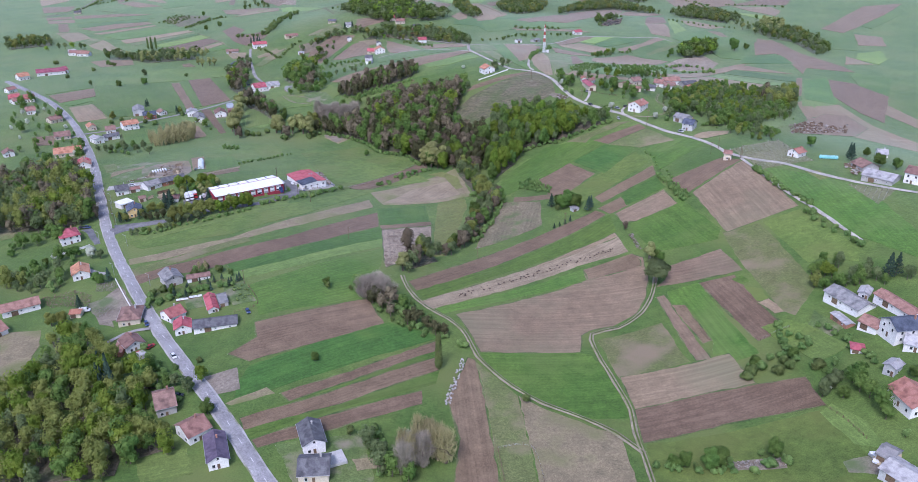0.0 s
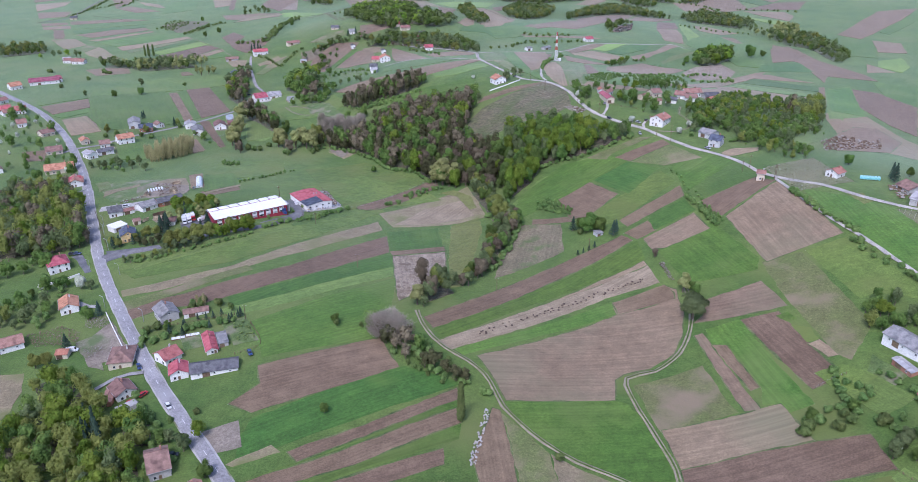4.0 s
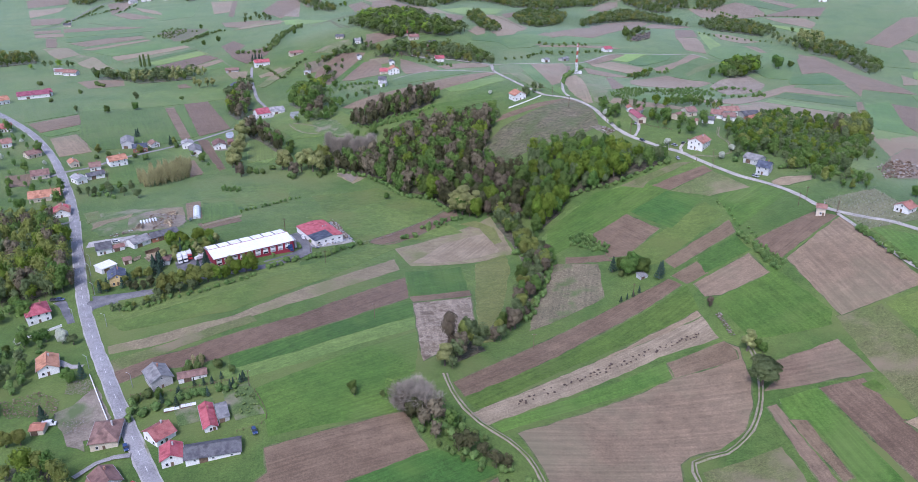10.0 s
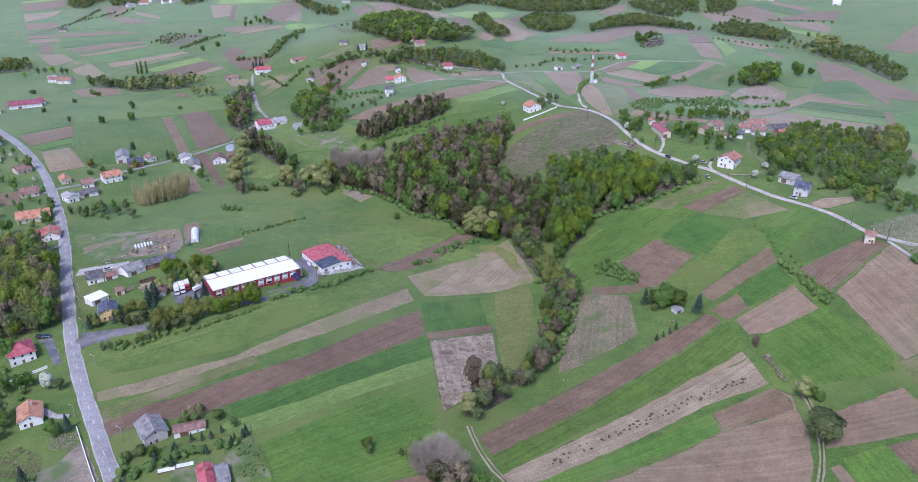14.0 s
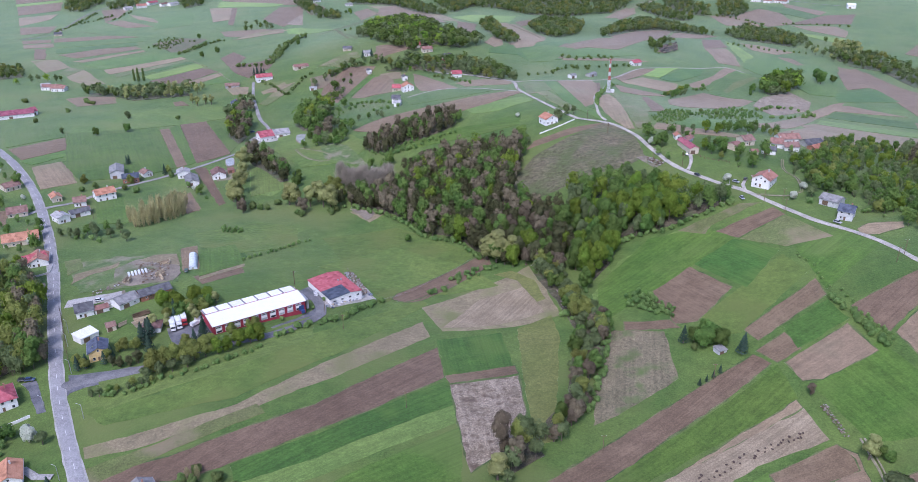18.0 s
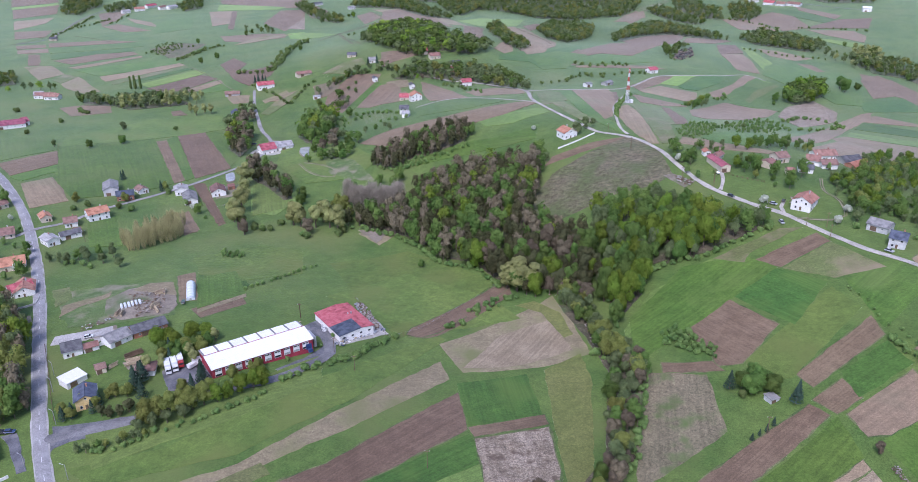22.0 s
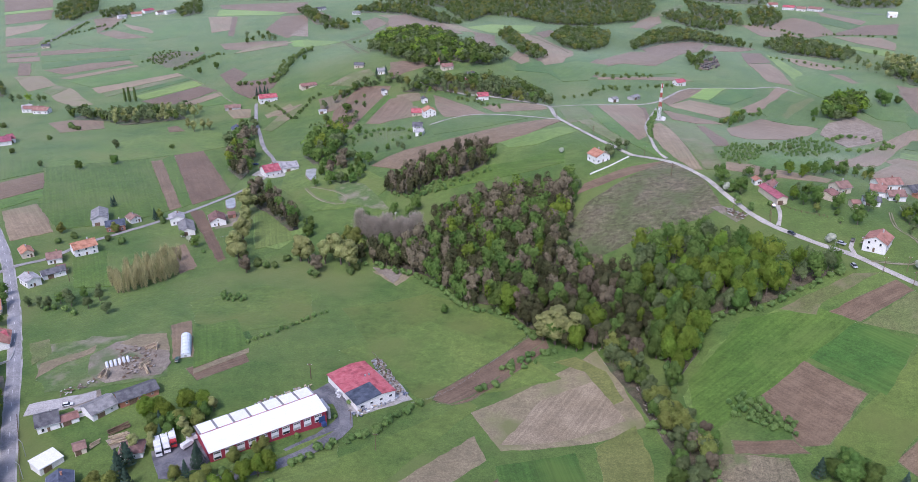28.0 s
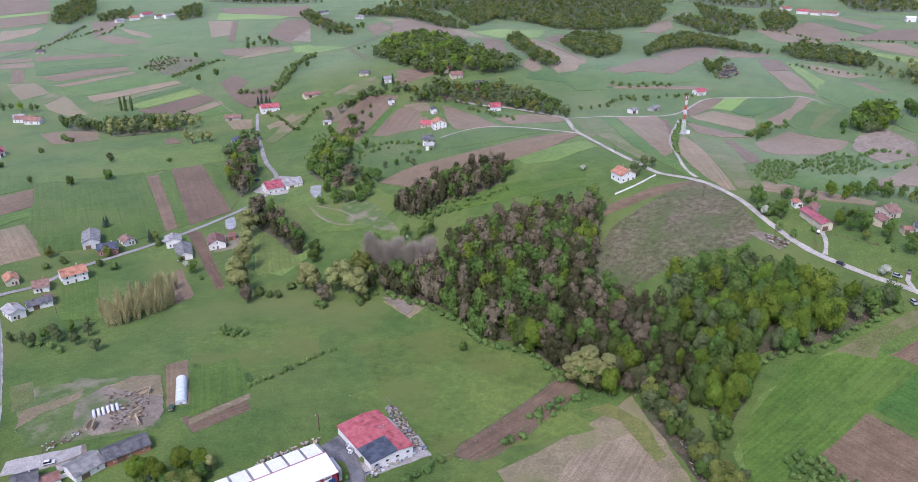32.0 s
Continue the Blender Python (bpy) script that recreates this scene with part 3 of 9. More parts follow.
field("crop", ((-106.0, 347.1), (-42.2, 394.8), (-42.2, 358.8), (-70.4, 341.6), (-101.7, 328.8)))
field("crop", ((-93.6, 315.7), (-103.6, 342.4), (-76.9, 357.5), (-55.3, 371.4), (-39.8, 351.8), (-40.6, 332.6), (-66.3, 324.0)))
field("plough", ((-93.8, 309.6), (-44.4, 330.3), (-34.3, 307.0), (-61.7, 291.6), (-88.5, 277.8), (-99.2, 284.1), (-89.6, 296.7)))
field("darkcrop", ((-89.6, 264.3), (-87.7, 274.2), (-32.7, 309.3), (-8.4, 299.2), (-49.9, 271.9), (-69.5, 260.3), (-88.0, 250.2)))
field("plough", ((-70.4, 254.8), (-44.7, 269.7), (-10.7, 295.8), (-8.7, 290.0), (-43.9, 263.7), (-66.0, 249.9)))
field("plough", ((-82.7, 239.7), (-52.0, 254.9), (-9.6, 283.6), (-8.8, 274.2), (-46.5, 248.5), (-79.8, 232.8)))
field("plough", ((-75.2, 227.2), (-49.9, 241.3), (-15.4, 259.0), (-15.0, 250.7), (-48.6, 232.9), (-72.2, 223.1)))
field("crop", ((-79.8, 232.5), (-46.4, 247.8), (-8.8, 273.3), (-9.8, 264.6), (-50.0, 242.0), (-75.6, 228.5)))
field("crop", ((-64.8, 249.6), (-43.8, 262.9), (-8.7, 289.1), (-9.1, 284.5), (-52.2, 256.4), (-80.9, 241.3)))
field("dry", ((-90.7, 249.0), (-77.0, 258.8), (-72.7, 254.8), (-88.1, 247.7)))
field("bare", ((-105.5, 267.6), (-92.5, 273.4), (-87.4, 258.1), (-98.2, 255.1)))
field("dry", ((-61.9, 502.4), (-4.3, 545.2), (1.4, 524.3), (7.1, 489.3), (-16.9, 481.0), (-50.9, 476.5)))
field("stubble", ((-51.1, 480.4), (-32.6, 511.4), (-8.8, 523.3), (-0.5, 494.0), (-26.2, 483.2)))
field("darkcrop", ((-53.5, 466.9), (-23.2, 475.5), (-19.5, 443.4), (-49.0, 434.0)))
field("plough", ((-49.0, 433.3), (-18.7, 443.4), (-17.7, 436.8), (-46.8, 427.1)))
field("pale", ((-46.7, 425.8), (-17.8, 434.9), (-16.7, 407.0), (-19.9, 386.4), (-27.3, 381.2), (-39.0, 367.1), (-41.9, 384.9)))
field("yellow", ((-15.4, 478.6), (2.4, 490.4), (3.9, 468.7), (-7.6, 387.1), (-15.1, 384.3), (-15.7, 430.4)))
field("weedy", ((25.1, 470.6), (50.5, 462.5), (47.9, 426.3), (25.1, 409.1), (8.2, 397.2), (17.1, 440.5)))
field("plough", ((-76.7, 508.2), (-72.3, 512.2), (-32.2, 562.9), (-27.4, 560.1), (-32.5, 548.7), (-53.7, 526.2), (-68.0, 510.7)))
field("plough", ((-205.5, 568.8), (-197.7, 574.1), (-184.3, 536.9), (-193.1, 534.8)))
field("darkcrop", ((-195.8, 574.0), (-176.3, 582.8), (-163.1, 556.3), (-182.0, 534.7)))
field("plough", ((-184.4, 526.4), (-163.4, 542.8), (-159.1, 533.2), (-176.7, 516.6)))
field("worn", ((-259.4, 541.4), (-239.2, 555.4), (-230.0, 543.3), (-251.3, 530.6)))
field("plough", ((-246.4, 728.1), (-238.4, 729.8), (-203.2, 655.0), (-206.6, 650.1)))
field("tilled", ((-239.7, 670.3), (-234.7, 678.1), (-216.9, 644.5), (-223.3, 634.0)))
field("dry", ((-115.0, 633.6), (-89.1, 631.2), (-100.4, 616.0)))
field("dry", ((-211.2, 307.0), (-196.0, 309.0), (-188.1, 288.4), (-193.5, 274.6)))
field("lightcrop", ((-114.6, 218.6), (-97.6, 223.9), (-91.2, 210.1), (-108.1, 206.8)))
field("plough", ((3.3, 284.5), (6.1, 283.2), (8.9, 263.7), (10.5, 242.0), (13.6, 206.0), (-2.0, 206.0), (0.2, 231.3), (-3.1, 246.0), (-4.8, 253.8), (-1.4, 268.4)))
field("drygreen", ((6.5, 281.7), (16.6, 268.9), (23.1, 259.2), (27.0, 206.0), (14.2, 206.0), (11.0, 244.6), (9.3, 265.2)))
field("dry", ((23.4, 259.3), (31.2, 252.8), (59.6, 234.7), (60.7, 206.0), (27.5, 206.0)))
field("tilled", ((66.7, 273.0), (113.1, 280.8), (116.3, 258.2), (95.7, 256.8), (68.2, 250.6)))
field("plough", ((68.1, 250.3), (95.5, 256.1), (118.2, 257.1), (134.1, 255.6), (134.2, 237.3), (100.8, 236.8), (67.2, 230.0)))
field("meadow", ((68.0, 228.9), (131.2, 234.8), (137.2, 204.1), (143.8, 192.7), (65.6, 208.6)))
field("crop", ((181.9, 447.2), (204.2, 422.1), (218.2, 396.1), (217.0, 341.1), (205.8, 318.4), (193.1, 345.6), (183.4, 392.5)))
field("lightcrop", ((76.0, 548.3), (87.9, 540.0), (72.5, 521.5), (41.3, 498.5), (23.8, 484.5), (24.6, 505.2), (42.9, 532.8)))
field("crop", ((60.9, 547.0), (91.1, 544.6), (102.4, 529.4), (82.5, 517.5), (23.9, 478.0), (28.7, 514.1)))
field("meadow", ((-126.4, 591.0), (-82.7, 607.1), (-57.7, 590.3), (-33.2, 565.2), (-72.3, 517.8), (-81.1, 506.0), (-100.8, 539.2)))
field("meadow", ((-58.9, 507.0), (-96.0, 450.5), (-132.5, 414.3), (-180.4, 400.3), (-193.8, 410.7), (-160.6, 418.8), (-115.5, 462.1), (-62.5, 511.0)))
field("tilled", ((291.6, 671.7), (335.4, 713.1), (325.9, 604.2), (332.4, 549.4), (307.8, 506.2), (275.2, 546.6), (269.2, 593.5)))
field("tilled", ((377.0, 782.6), (379.0, 634.6), (362.8, 604.5), (353.1, 716.2)))
field("vine", ((174.5, 484.7), (209.6, 498.8), (211.4, 448.0), (178.9, 443.4)))
field("vine", ((212.1, 404.6), (230.6, 390.0), (214.1, 374.2)))
field("yard", ((-128.2, 510.4), (-118.5, 523.2), (-112.7, 507.8), (-109.7, 499.4), (-110.9, 489.2), (-116.2, 482.3), (-120.2, 477.5), (-127.7, 471.2), (-129.6, 469.7), (-131.1, 471.0), (-120.9, 481.1), (-118.1, 486.0), (-114.3, 493.7), (-117.5, 502.7), (-123.2, 502.0)))
field("gravelyard", ((-223, 800), (-204, 789), (-184, 791), (-181, 812), (-190, 822), (-212, 832)))
field("bare", ((-232, 722), (-213, 727), (-208, 706), (-222, 700)))
field("yard", ((-210.2, 435.5), (-201.6, 435.8), (-191.5, 437.0), (-177.6, 440.0), (-174.9, 433.4), (-189.2, 428.7), (-198.9, 425.9), (-203.7, 422.5), (-204.0, 419.3)))
field("yard", ((-179.0, 469.4), (-161.9, 478.2), (-154.5, 468.9), (-157.4, 459.3), (-172.6, 457.4)))
field("gravelyard", ((-118.7, 526.9), (-108.0, 540.6), (-103.1, 544.3), (-86.0, 509.9), (-105.9, 495.7), (-110.7, 497.3)))
field("gravelyard", ((-225.7, 504.3), (-216.6, 510.5), (-210.8, 500.9), (-218.4, 495.7)))
field("bare", ((-181.4, 342.2), (-175.3, 357.8), (-159.9, 335.6), (-158.8, 324.4), (-168.5, 320.2)))
field("bare", ((72.5, 642.2), (78.2, 641.9), (87.4, 627.1), (80.3, 622.4)))
field("yard", ((-228.6, 431.3), (-223.0, 433.1), (-208.3, 411.4), (-211.4, 410.0), (-222.3, 425.6)))
field("tilled", ((-366.5, 717.9), (-349.1, 736.7), (-323.4, 693.9), (-340.4, 677.2)))
field("tilled", ((227.1, 755.4), (247.5, 775.1), (316.7, 744.1), (328.8, 711.9), (270.7, 699.2), (223.6, 709.6)))
field("lightcrop", ((349.7, 794.8), (371.8, 784.4), (300.0, 653.0), (306.7, 688.1)))
field("meadow", ((40.9, 631.6), (64.5, 630.0), (75.9, 617.7), (88.6, 593.6), (104.8, 572.6), (116.5, 562.9), (113.8, 557.4), (101.0, 575.1), (76.1, 610.1), (58.0, 622.1)))
field("tilled", ((158.5, 702.7), (205.8, 753.5), (237.3, 782.5), (200.3, 718.5)))
field("tilled", ((98.9, 702.8), (110.0, 696.5), (132.1, 678.8), (149.4, 668.0), (142.8, 660.9), (113.3, 672.1), (93.9, 688.7)))
field("crop", ((111.2, 699.7), (121.6, 717.4), (157.2, 725.3), (173.8, 715.1), (142.3, 679.8), (118.9, 685.8)))
field("lightcrop", ((-199.7, 715.6), (-178.7, 719.8), (-164.7, 701.6), (-169.2, 687.9), (-188.5, 674.4)))
field("dry", ((-215.7, 315.1), (-197.3, 317.1), (-191.0, 303.4), (-188.3, 279.0), (-191.0, 270.0)))
field("bare", ((-185.4, 341.0), (-175.1, 348.3), (-169.7, 338.7), (-170.7, 330.3), (-161.7, 315.4), (-170.3, 319.4)))
field("worn", ((-261.8, 551.5), (-206.5, 562.7), (-190.4, 520.2), (-207.2, 515.0), (-238.9, 511.5)))
field("plough", ((-356.0, 626.5), (-339.8, 633.3), (-329.8, 608.8), (-343.7, 604.4)))
field("drygreen", ((-280.5, 435.6), (-272.6, 437.7), (-264.9, 426.3), (-272.7, 421.0)))
field("moor", ((241.1, 553.0), (264.8, 588.5), (300.3, 610.5), (283.8, 564.7), (259.3, 540.1), (231.8, 524.9)))
field("lightcrop", ((210.7, 546.3), (256.5, 602.7), (234.7, 553.2), (206.1, 521.5)))
field("lightcrop", ((337.4, 774.8), (376.3, 805.7), (329.0, 676.4), (289.8, 654.6)))
field("yellow", ((200.0, 432.1), (207.6, 430.4), (208.2, 417.6), (201.5, 415.4)))
field("drygreen", ((-182.3, 374.1), (-156.3, 386.6), (-123.2, 409.3), (-118.3, 403.2), (-153.9, 379.3), (-175.5, 364.8)))
field("worn", ((-66.2, 224.6), (-35.6, 231.9), (-28.8, 206.8), (-56.3, 205.9)))
field("dry", ((-38.1, 217.7), (-26.0, 219.8), (-26.5, 213.8), (-35.4, 211.9)))
field("lightcrop", ((-194.8, 429.8), (-168.5, 442.9), (-139.1, 461.6), (-113.8, 484.8), (-109.8, 462.8), (-138.2, 435.9), (-184.0, 409.5)))
field("meadow", ((-121.8, 547.7), (-81.9, 579.9), (-38.0, 551.9), (-22.0, 526.8), (-56.1, 517.3), (-95.7, 525.2)))
field("worn", ((-327.1, 539.1), (-308.3, 550.3), (-285.4, 537.0), (-293.7, 521.1), (-315.3, 517.2)))
field("worn", ((-247.9, 521.8), (-249.2, 533.7), (-239.7, 559.4), (-216.4, 554.6), (-201.4, 550.9), (-193.6, 528.7), (-193.5, 523.7), (-216.3, 517.1), (-238.2, 516.2)))
field("bare", ((-228.3, 543.0), (-214.2, 555.2), (-202.4, 550.9), (-195.9, 528.8), (-210.4, 523.6), (-223.8, 527.3)))
field("bare", ((-228.0, 505.9), (-215.4, 511.5), (-211.6, 504.2), (-222.1, 498.7)))
field("drygreen", ((76.7, 548.0), (97.5, 555.7), (114.2, 562.8), (125.5, 560.5), (94.3, 545.9), (89.3, 538.9)))
field("bare", ((-198.8, 476.9), (-191.8, 481.7), (-188.5, 476.1), (-194.2, 471.4)))
field("yard", ((-175.9, 464.9), (-167.1, 475.2), (-162.7, 472.9), (-158.1, 461.4), (-167.7, 454.6), (-171.3, 454.8)))
field("bare", ((-272.0, 524.4), (-264.5, 526.5), (-256.2, 511.9), (-261.5, 507.3)))
field("tilled", ((159.4, 519.0), (166.9, 524.2), (185.1, 524.6), (181.8, 517.3), (166.5, 511.3), (158.8, 511.7)))
field("worn", ((-120.5, 348.6), (-109.4, 352.0), (-98.0, 330.0), (-108.3, 326.4)))
field("worn", ((-137.5, 339.1), (-122.7, 343.8), (-115.6, 330.2), (-129.8, 325.8)))
field("lightcrop", ((135.2, 280.1), (150.7, 284.2), (155.8, 269.0), (142.2, 262.5)))
field("meadow", ((130.7, 294.7), (142.2, 296.5), (151.0, 285.0), (134.8, 278.9)))
field("lightcrop", ((136.3, 237.3), (142.7, 224.4), (142.8, 208.3), (134.3, 214.1), (130.8, 233.8)))
field("bare", ((127.4, 206.9), (139.0, 208.0), (142.9, 200.9), (134.6, 198.5), (127.0, 201.7)))
field("worn", ((153.7, 298.0), (158.6, 281.1), (152.5, 277.3), (147.8, 288.9)))
field("lightcrop", ((-201.6, 717.3), (-173.1, 721.4), (-160.0, 694.1), (-174.1, 665.7), (-191.1, 673.3)))
field("meadow", ((-205.7, 597.1), (-170.6, 617.3), (-144.8, 608.7), (-138.8, 575.7), (-172.7, 560.8), (-194.2, 570.9)))
field("plough", ((-74.6, 508.3), (-67.6, 511.7), (-55.2, 528.1), (-44.3, 543.1), (-28.4, 561.3), (-25.9, 560.0), (-25.0, 551.9), (-34.3, 542.3), (-48.0, 526.0), (-63.0, 510.4), (-70.0, 507.5)))
field("yellow", ((-24.0, 539.8), (-14.1, 542.2), (-2.6, 529.0), (1.5, 507.7), (-3.4, 505.2), (-11.5, 530.5)))
field("bare", ((92.2, 215.5), (111.2, 213.7), (110.2, 208.4), (92.6, 210.4)))
field("plough", ((-1004, 1924), (-904, 1924), (-841, 1791), (-904, 1734)))
field("springcrop", ((-900, 1727), (-838, 1784), (-824, 1756), (-886, 1700)))
field("plough", ((-882, 1694), (-824, 1756), (-773, 1637), (-799, 1610), (-822, 1582)))
field("tilled", ((-805, 1550), (-755, 1590), (-736, 1522), (-751, 1448)))
field("plough", ((-742, 1431), (-685, 1438), (-665, 1372), (-701, 1355)))
field("plough", ((-690, 1619), (-643, 1637), (-619, 1528), (-616, 1458)))
field("tilled", ((-613, 1549), (-545, 1479), (-511, 1419), (-573, 1482)))
field("plough", ((-616, 1458), (-599, 1479), (-514, 1392), (-554, 1389)))
field("crop", ((-535, 1486), (-489, 1526), (-455, 1390), (-501, 1359)))
field("tilled", ((-478, 1568), (-436, 1560), (-404, 1422), (-425, 1404)))
field("plough", ((-436, 1560), (-426, 1556), (-382, 1362), (-393, 1373)))
field("plough", ((-502, 1719), (-399, 1703), (-336, 1699), (-312, 1561), (-352, 1570), (-481, 1663)))
field("springcrop", ((-485, 1658), (-349, 1582), (-358, 1554), (-466, 1576)))
field("plough", ((-350, 1540), (-309, 1542), (-292, 1444), (-299, 1328), (-348, 1407)))
field("pale", ((-300, 1350), (-294, 1455), (-273, 1335)))
field("springcrop", ((-291, 1306), (-269, 1312), (-259, 1254), (-279, 1262)))
field("tilled", ((-388, 1310), (-331, 1316), (-295, 1307), (-288, 1273), (-340, 1255), (-369, 1269)))
field("plough", ((-670, 1298), (-631, 1304), (-619, 1280), (-654, 1269)))
field("plough", ((-631, 1312), (-550, 1321), (-498, 1298), (-615, 1279)))
field("crop", ((-611, 1271), (-491, 1289), (-477, 1261), (-592, 1234)))
field("tilled", ((-650, 1262), (-612, 1271), (-597, 1241), (-636, 1236)))
field("darkcrop", ((-586, 1223), (-490, 1257), (-478, 1232), (-571, 1192)))
field("plough", ((-564, 1183), (-524, 1217), (-478, 1225), (-464, 1208), (-529, 1158)))
field("tilled", ((-526, 1139), (-458, 1198), (-452, 1188), (-510, 1132)))
field("plough", ((-619, 1230), (-602, 1228), (-568, 1157), (-582, 1156)))
field("dry", ((-584, 1150), (-552, 1153), (-513, 1105), (-530, 1077)))
field("drygreen", ((-513, 1105), (-491, 1091), (-498, 1061), (-515, 1076)))
field("dry", ((-496, 1057), (-491, 1091), (-436, 1021), (-449, 1011), (-479, 1034)))
field("crop", ((-513, 1125), (-409, 1179), (-386, 1146), (-467, 1092)))
field("tilled", ((-466, 1089), (-392, 1147), (-380, 1134), (-449, 1065)))
field("drygreen", ((-446, 1065), (-379, 1132), (-372, 1120), (-419, 1072), (-434, 1049)))
field("darkcrop", ((-418, 1070), (-376, 1119), (-364, 1112), (-408, 1060)))
field("springcrop", ((-405, 1051), (-359, 1106), (-341, 1086), (-390, 1034)))
field("plough", ((-390, 1028), (-345, 1078), (-319, 1053), (-347, 1011), (-371, 1015)))
field("tilled", ((-347, 1011), (-315, 1047), (-307, 1032), (-331, 1004)))
field("crop", ((-328, 1003), (-304, 1028), (-288, 1002), (-317, 996)))
field("moor", ((-461, 1238), (-433, 1273), (-391, 1257), (-401, 1175), (-415, 1177)))
field("plough", ((-336, 1123), (-328, 1157), (-301, 1113), (-302, 1077), (-277, 1075), (-257, 1086), (-256, 1035), (-273, 1008), (-293, 1033)))
field("tilled", ((-449, 952), (-434, 961), (-404, 966), (-388, 932), (-422, 918)))
field("plough", ((-332, 934), (-324, 938), (-312, 922), (-325, 919)))
field("dry", ((-248, 957), (-228, 980), (-224, 972), (-243, 947)))
field("tilled", ((-291, 982), (-265, 976), (-260, 953), (-276, 953)))
field("plough", ((-340, 1665), (-303, 1590), (-269, 1524), (-254, 1448), (-279, 1442), (-322, 1563)))
field("plough", ((-213, 1460), (-195, 1499), (-171, 1441), (-190, 1366)))
field("dry", ((-197, 1529), (-134, 1530), (-70, 1435), (-39, 1349), (-87, 1374), (-147, 1446)))
field("plough", ((-169, 1375), (-153, 1401), (-145, 1281), (-165, 1300)))
field("springcrop", ((-276, 1310), (-231, 1286), (-218, 1271), (-237, 1252), (-262, 1247)))
field("tilled", ((-139, 1031), (-127, 1056), (-100, 1051), (-102, 1036), (-123, 1023)))
field("plough", ((-46, 1301), (-17, 1322), (-24, 1193), (-37, 1127), (-45, 1176)))
field("tilled", ((12, 1342), (28, 1352), (47, 1278), (66, 1157), (59, 1111), (33, 1060), (16, 1061), (10, 1120)))
field("springcrop", ((-54, 1407), (-19, 1443), (49, 1440), (33, 1366), (-23, 1352)))
field("plough", ((42, 1368), (66, 1402), (75, 1376), (47, 1310)))
field("darkcrop", ((-9, 1040), (54, 1082), (96, 1144), (65, 989), (31, 977), (21, 1009), (-11, 1019)))
field("plough", ((69, 1063), (89, 1107), (68, 994), (58, 996)))
field("plough", ((-180, 959), (-163, 1000), (-132, 993), (-136, 978), (-148, 935), (-164, 899), (-183, 906)))
field("crop", ((-150, 949), (-133, 971), (-129, 963), (-143, 926), (-157, 883), (-164, 891)))
field("dry", ((-125, 968), (-104, 969), (-101, 946), (-124, 947)))
field("tilled", ((-139, 938), (-103, 931), (-106, 899), (-140, 899)))
field("springcrop", ((-31, 956), (5, 958), (6, 925), (-15, 909), (-33, 927)))
field("drygreen", ((14, 860), (44, 864), (36, 822), (15, 806)))
field("tilled", ((-47, 895), (4, 884), (1, 857), (-37, 867)))
field("crop", ((-91, 852), (-68, 863), (-21, 844), (-13, 831), (-44, 820), (-86, 823)))
field("lightcrop", ((-42, 782), (12, 799), (18, 784), (-12, 764), (-31, 764)))
field("plough", ((50, 871), (87, 873), (81, 830), (70, 790), (62, 835)))
field("crop", ((39, 861), (49, 864), (69, 740), (55, 760), (36, 842)))
field("drygreen", ((94, 815), (110, 812), (116, 759), (109, 741), (83, 739)))
field("tilled", ((136, 816), (183, 873), (203, 860), (230, 864), (208, 832), (176, 799), (139, 778), (130, 787)))
field("pale", ((237, 874), (278, 908), (283, 868), (266, 833), (220, 795), (217, 835)))
field("crop", ((196, 894), (252, 990), (264, 977), (260, 912), (233, 865), (213, 862), (188, 870)))
field("springcrop", ((255, 982), (263, 973), (208, 880), (198, 880)))
field("springcrop", ((139, 929), (161, 968), (187, 976), (154, 924)))
field("darkcrop", ((155, 924), (189, 972), (219, 988), (198, 947), (170, 912)))
field("tilled", ((178, 905), (216, 952), (246, 1002), (254, 994), (200, 912), (178, 880)))
field("plough", ((106, 910), (140, 958), (160, 964), (139, 929), (111, 891)))
field("tilled", ((110, 891), (136, 918), (167, 902), (156, 871), (144, 859), (113, 882)))
field("crop", ((109, 884), (142, 856), (133, 845), (106, 874)))
field("plough", ((98, 863), (112, 862), (139, 847), (131, 832), (107, 830)))
field("plough", ((76, 1072), (138, 1185), (210, 1200), (140, 1065), (107, 1073), (80, 1042), (67, 1001)))
field("crop", ((77, 1041), (104, 1063), (140, 1062), (154, 1030), (115, 1009), (74, 1009)))
field("tilled", ((68, 994), (148, 1009), (161, 996), (66, 985)))
field("plough", ((159, 1219), (218, 1305), (261, 1310), (254, 1276), (225, 1204), (159, 1137)))
field("plough", ((258, 1277), (293, 1281), (311, 1249), (278, 1218), (236, 1218)))
field("plough", ((278, 1209), (304, 1211), (290, 1140), (256, 1120)))
field("tilled", ((256, 1120), (286, 1132), (279, 1076), (265, 1014), (244, 1023)))
field("springcrop", ((308, 1204), (310, 1165), (305, 1086), (278, 1037), (290, 1124)))
field("tilled", ((322, 1188), (344, 1175), (371, 1132), (342, 1112), (320, 1135)))
field("plough", ((338, 1097), (352, 1093), (354, 1038), (341, 1023), (332, 1077)))
field("crop", ((291, 1067), (335, 1096), (348, 1024), (292, 947), (277, 972), (266, 1010)))
field("tilled", ((361, 1455), (411, 1452), (405, 1336), (358, 1357)))
field("plough", ((411, 1463), (456, 1501), (473, 1459), (460, 1355), (412, 1335), (409, 1404)))
field("darkcrop", ((473, 1511), (493, 1504), (519, 1411), (493, 1382), (464, 1477)))
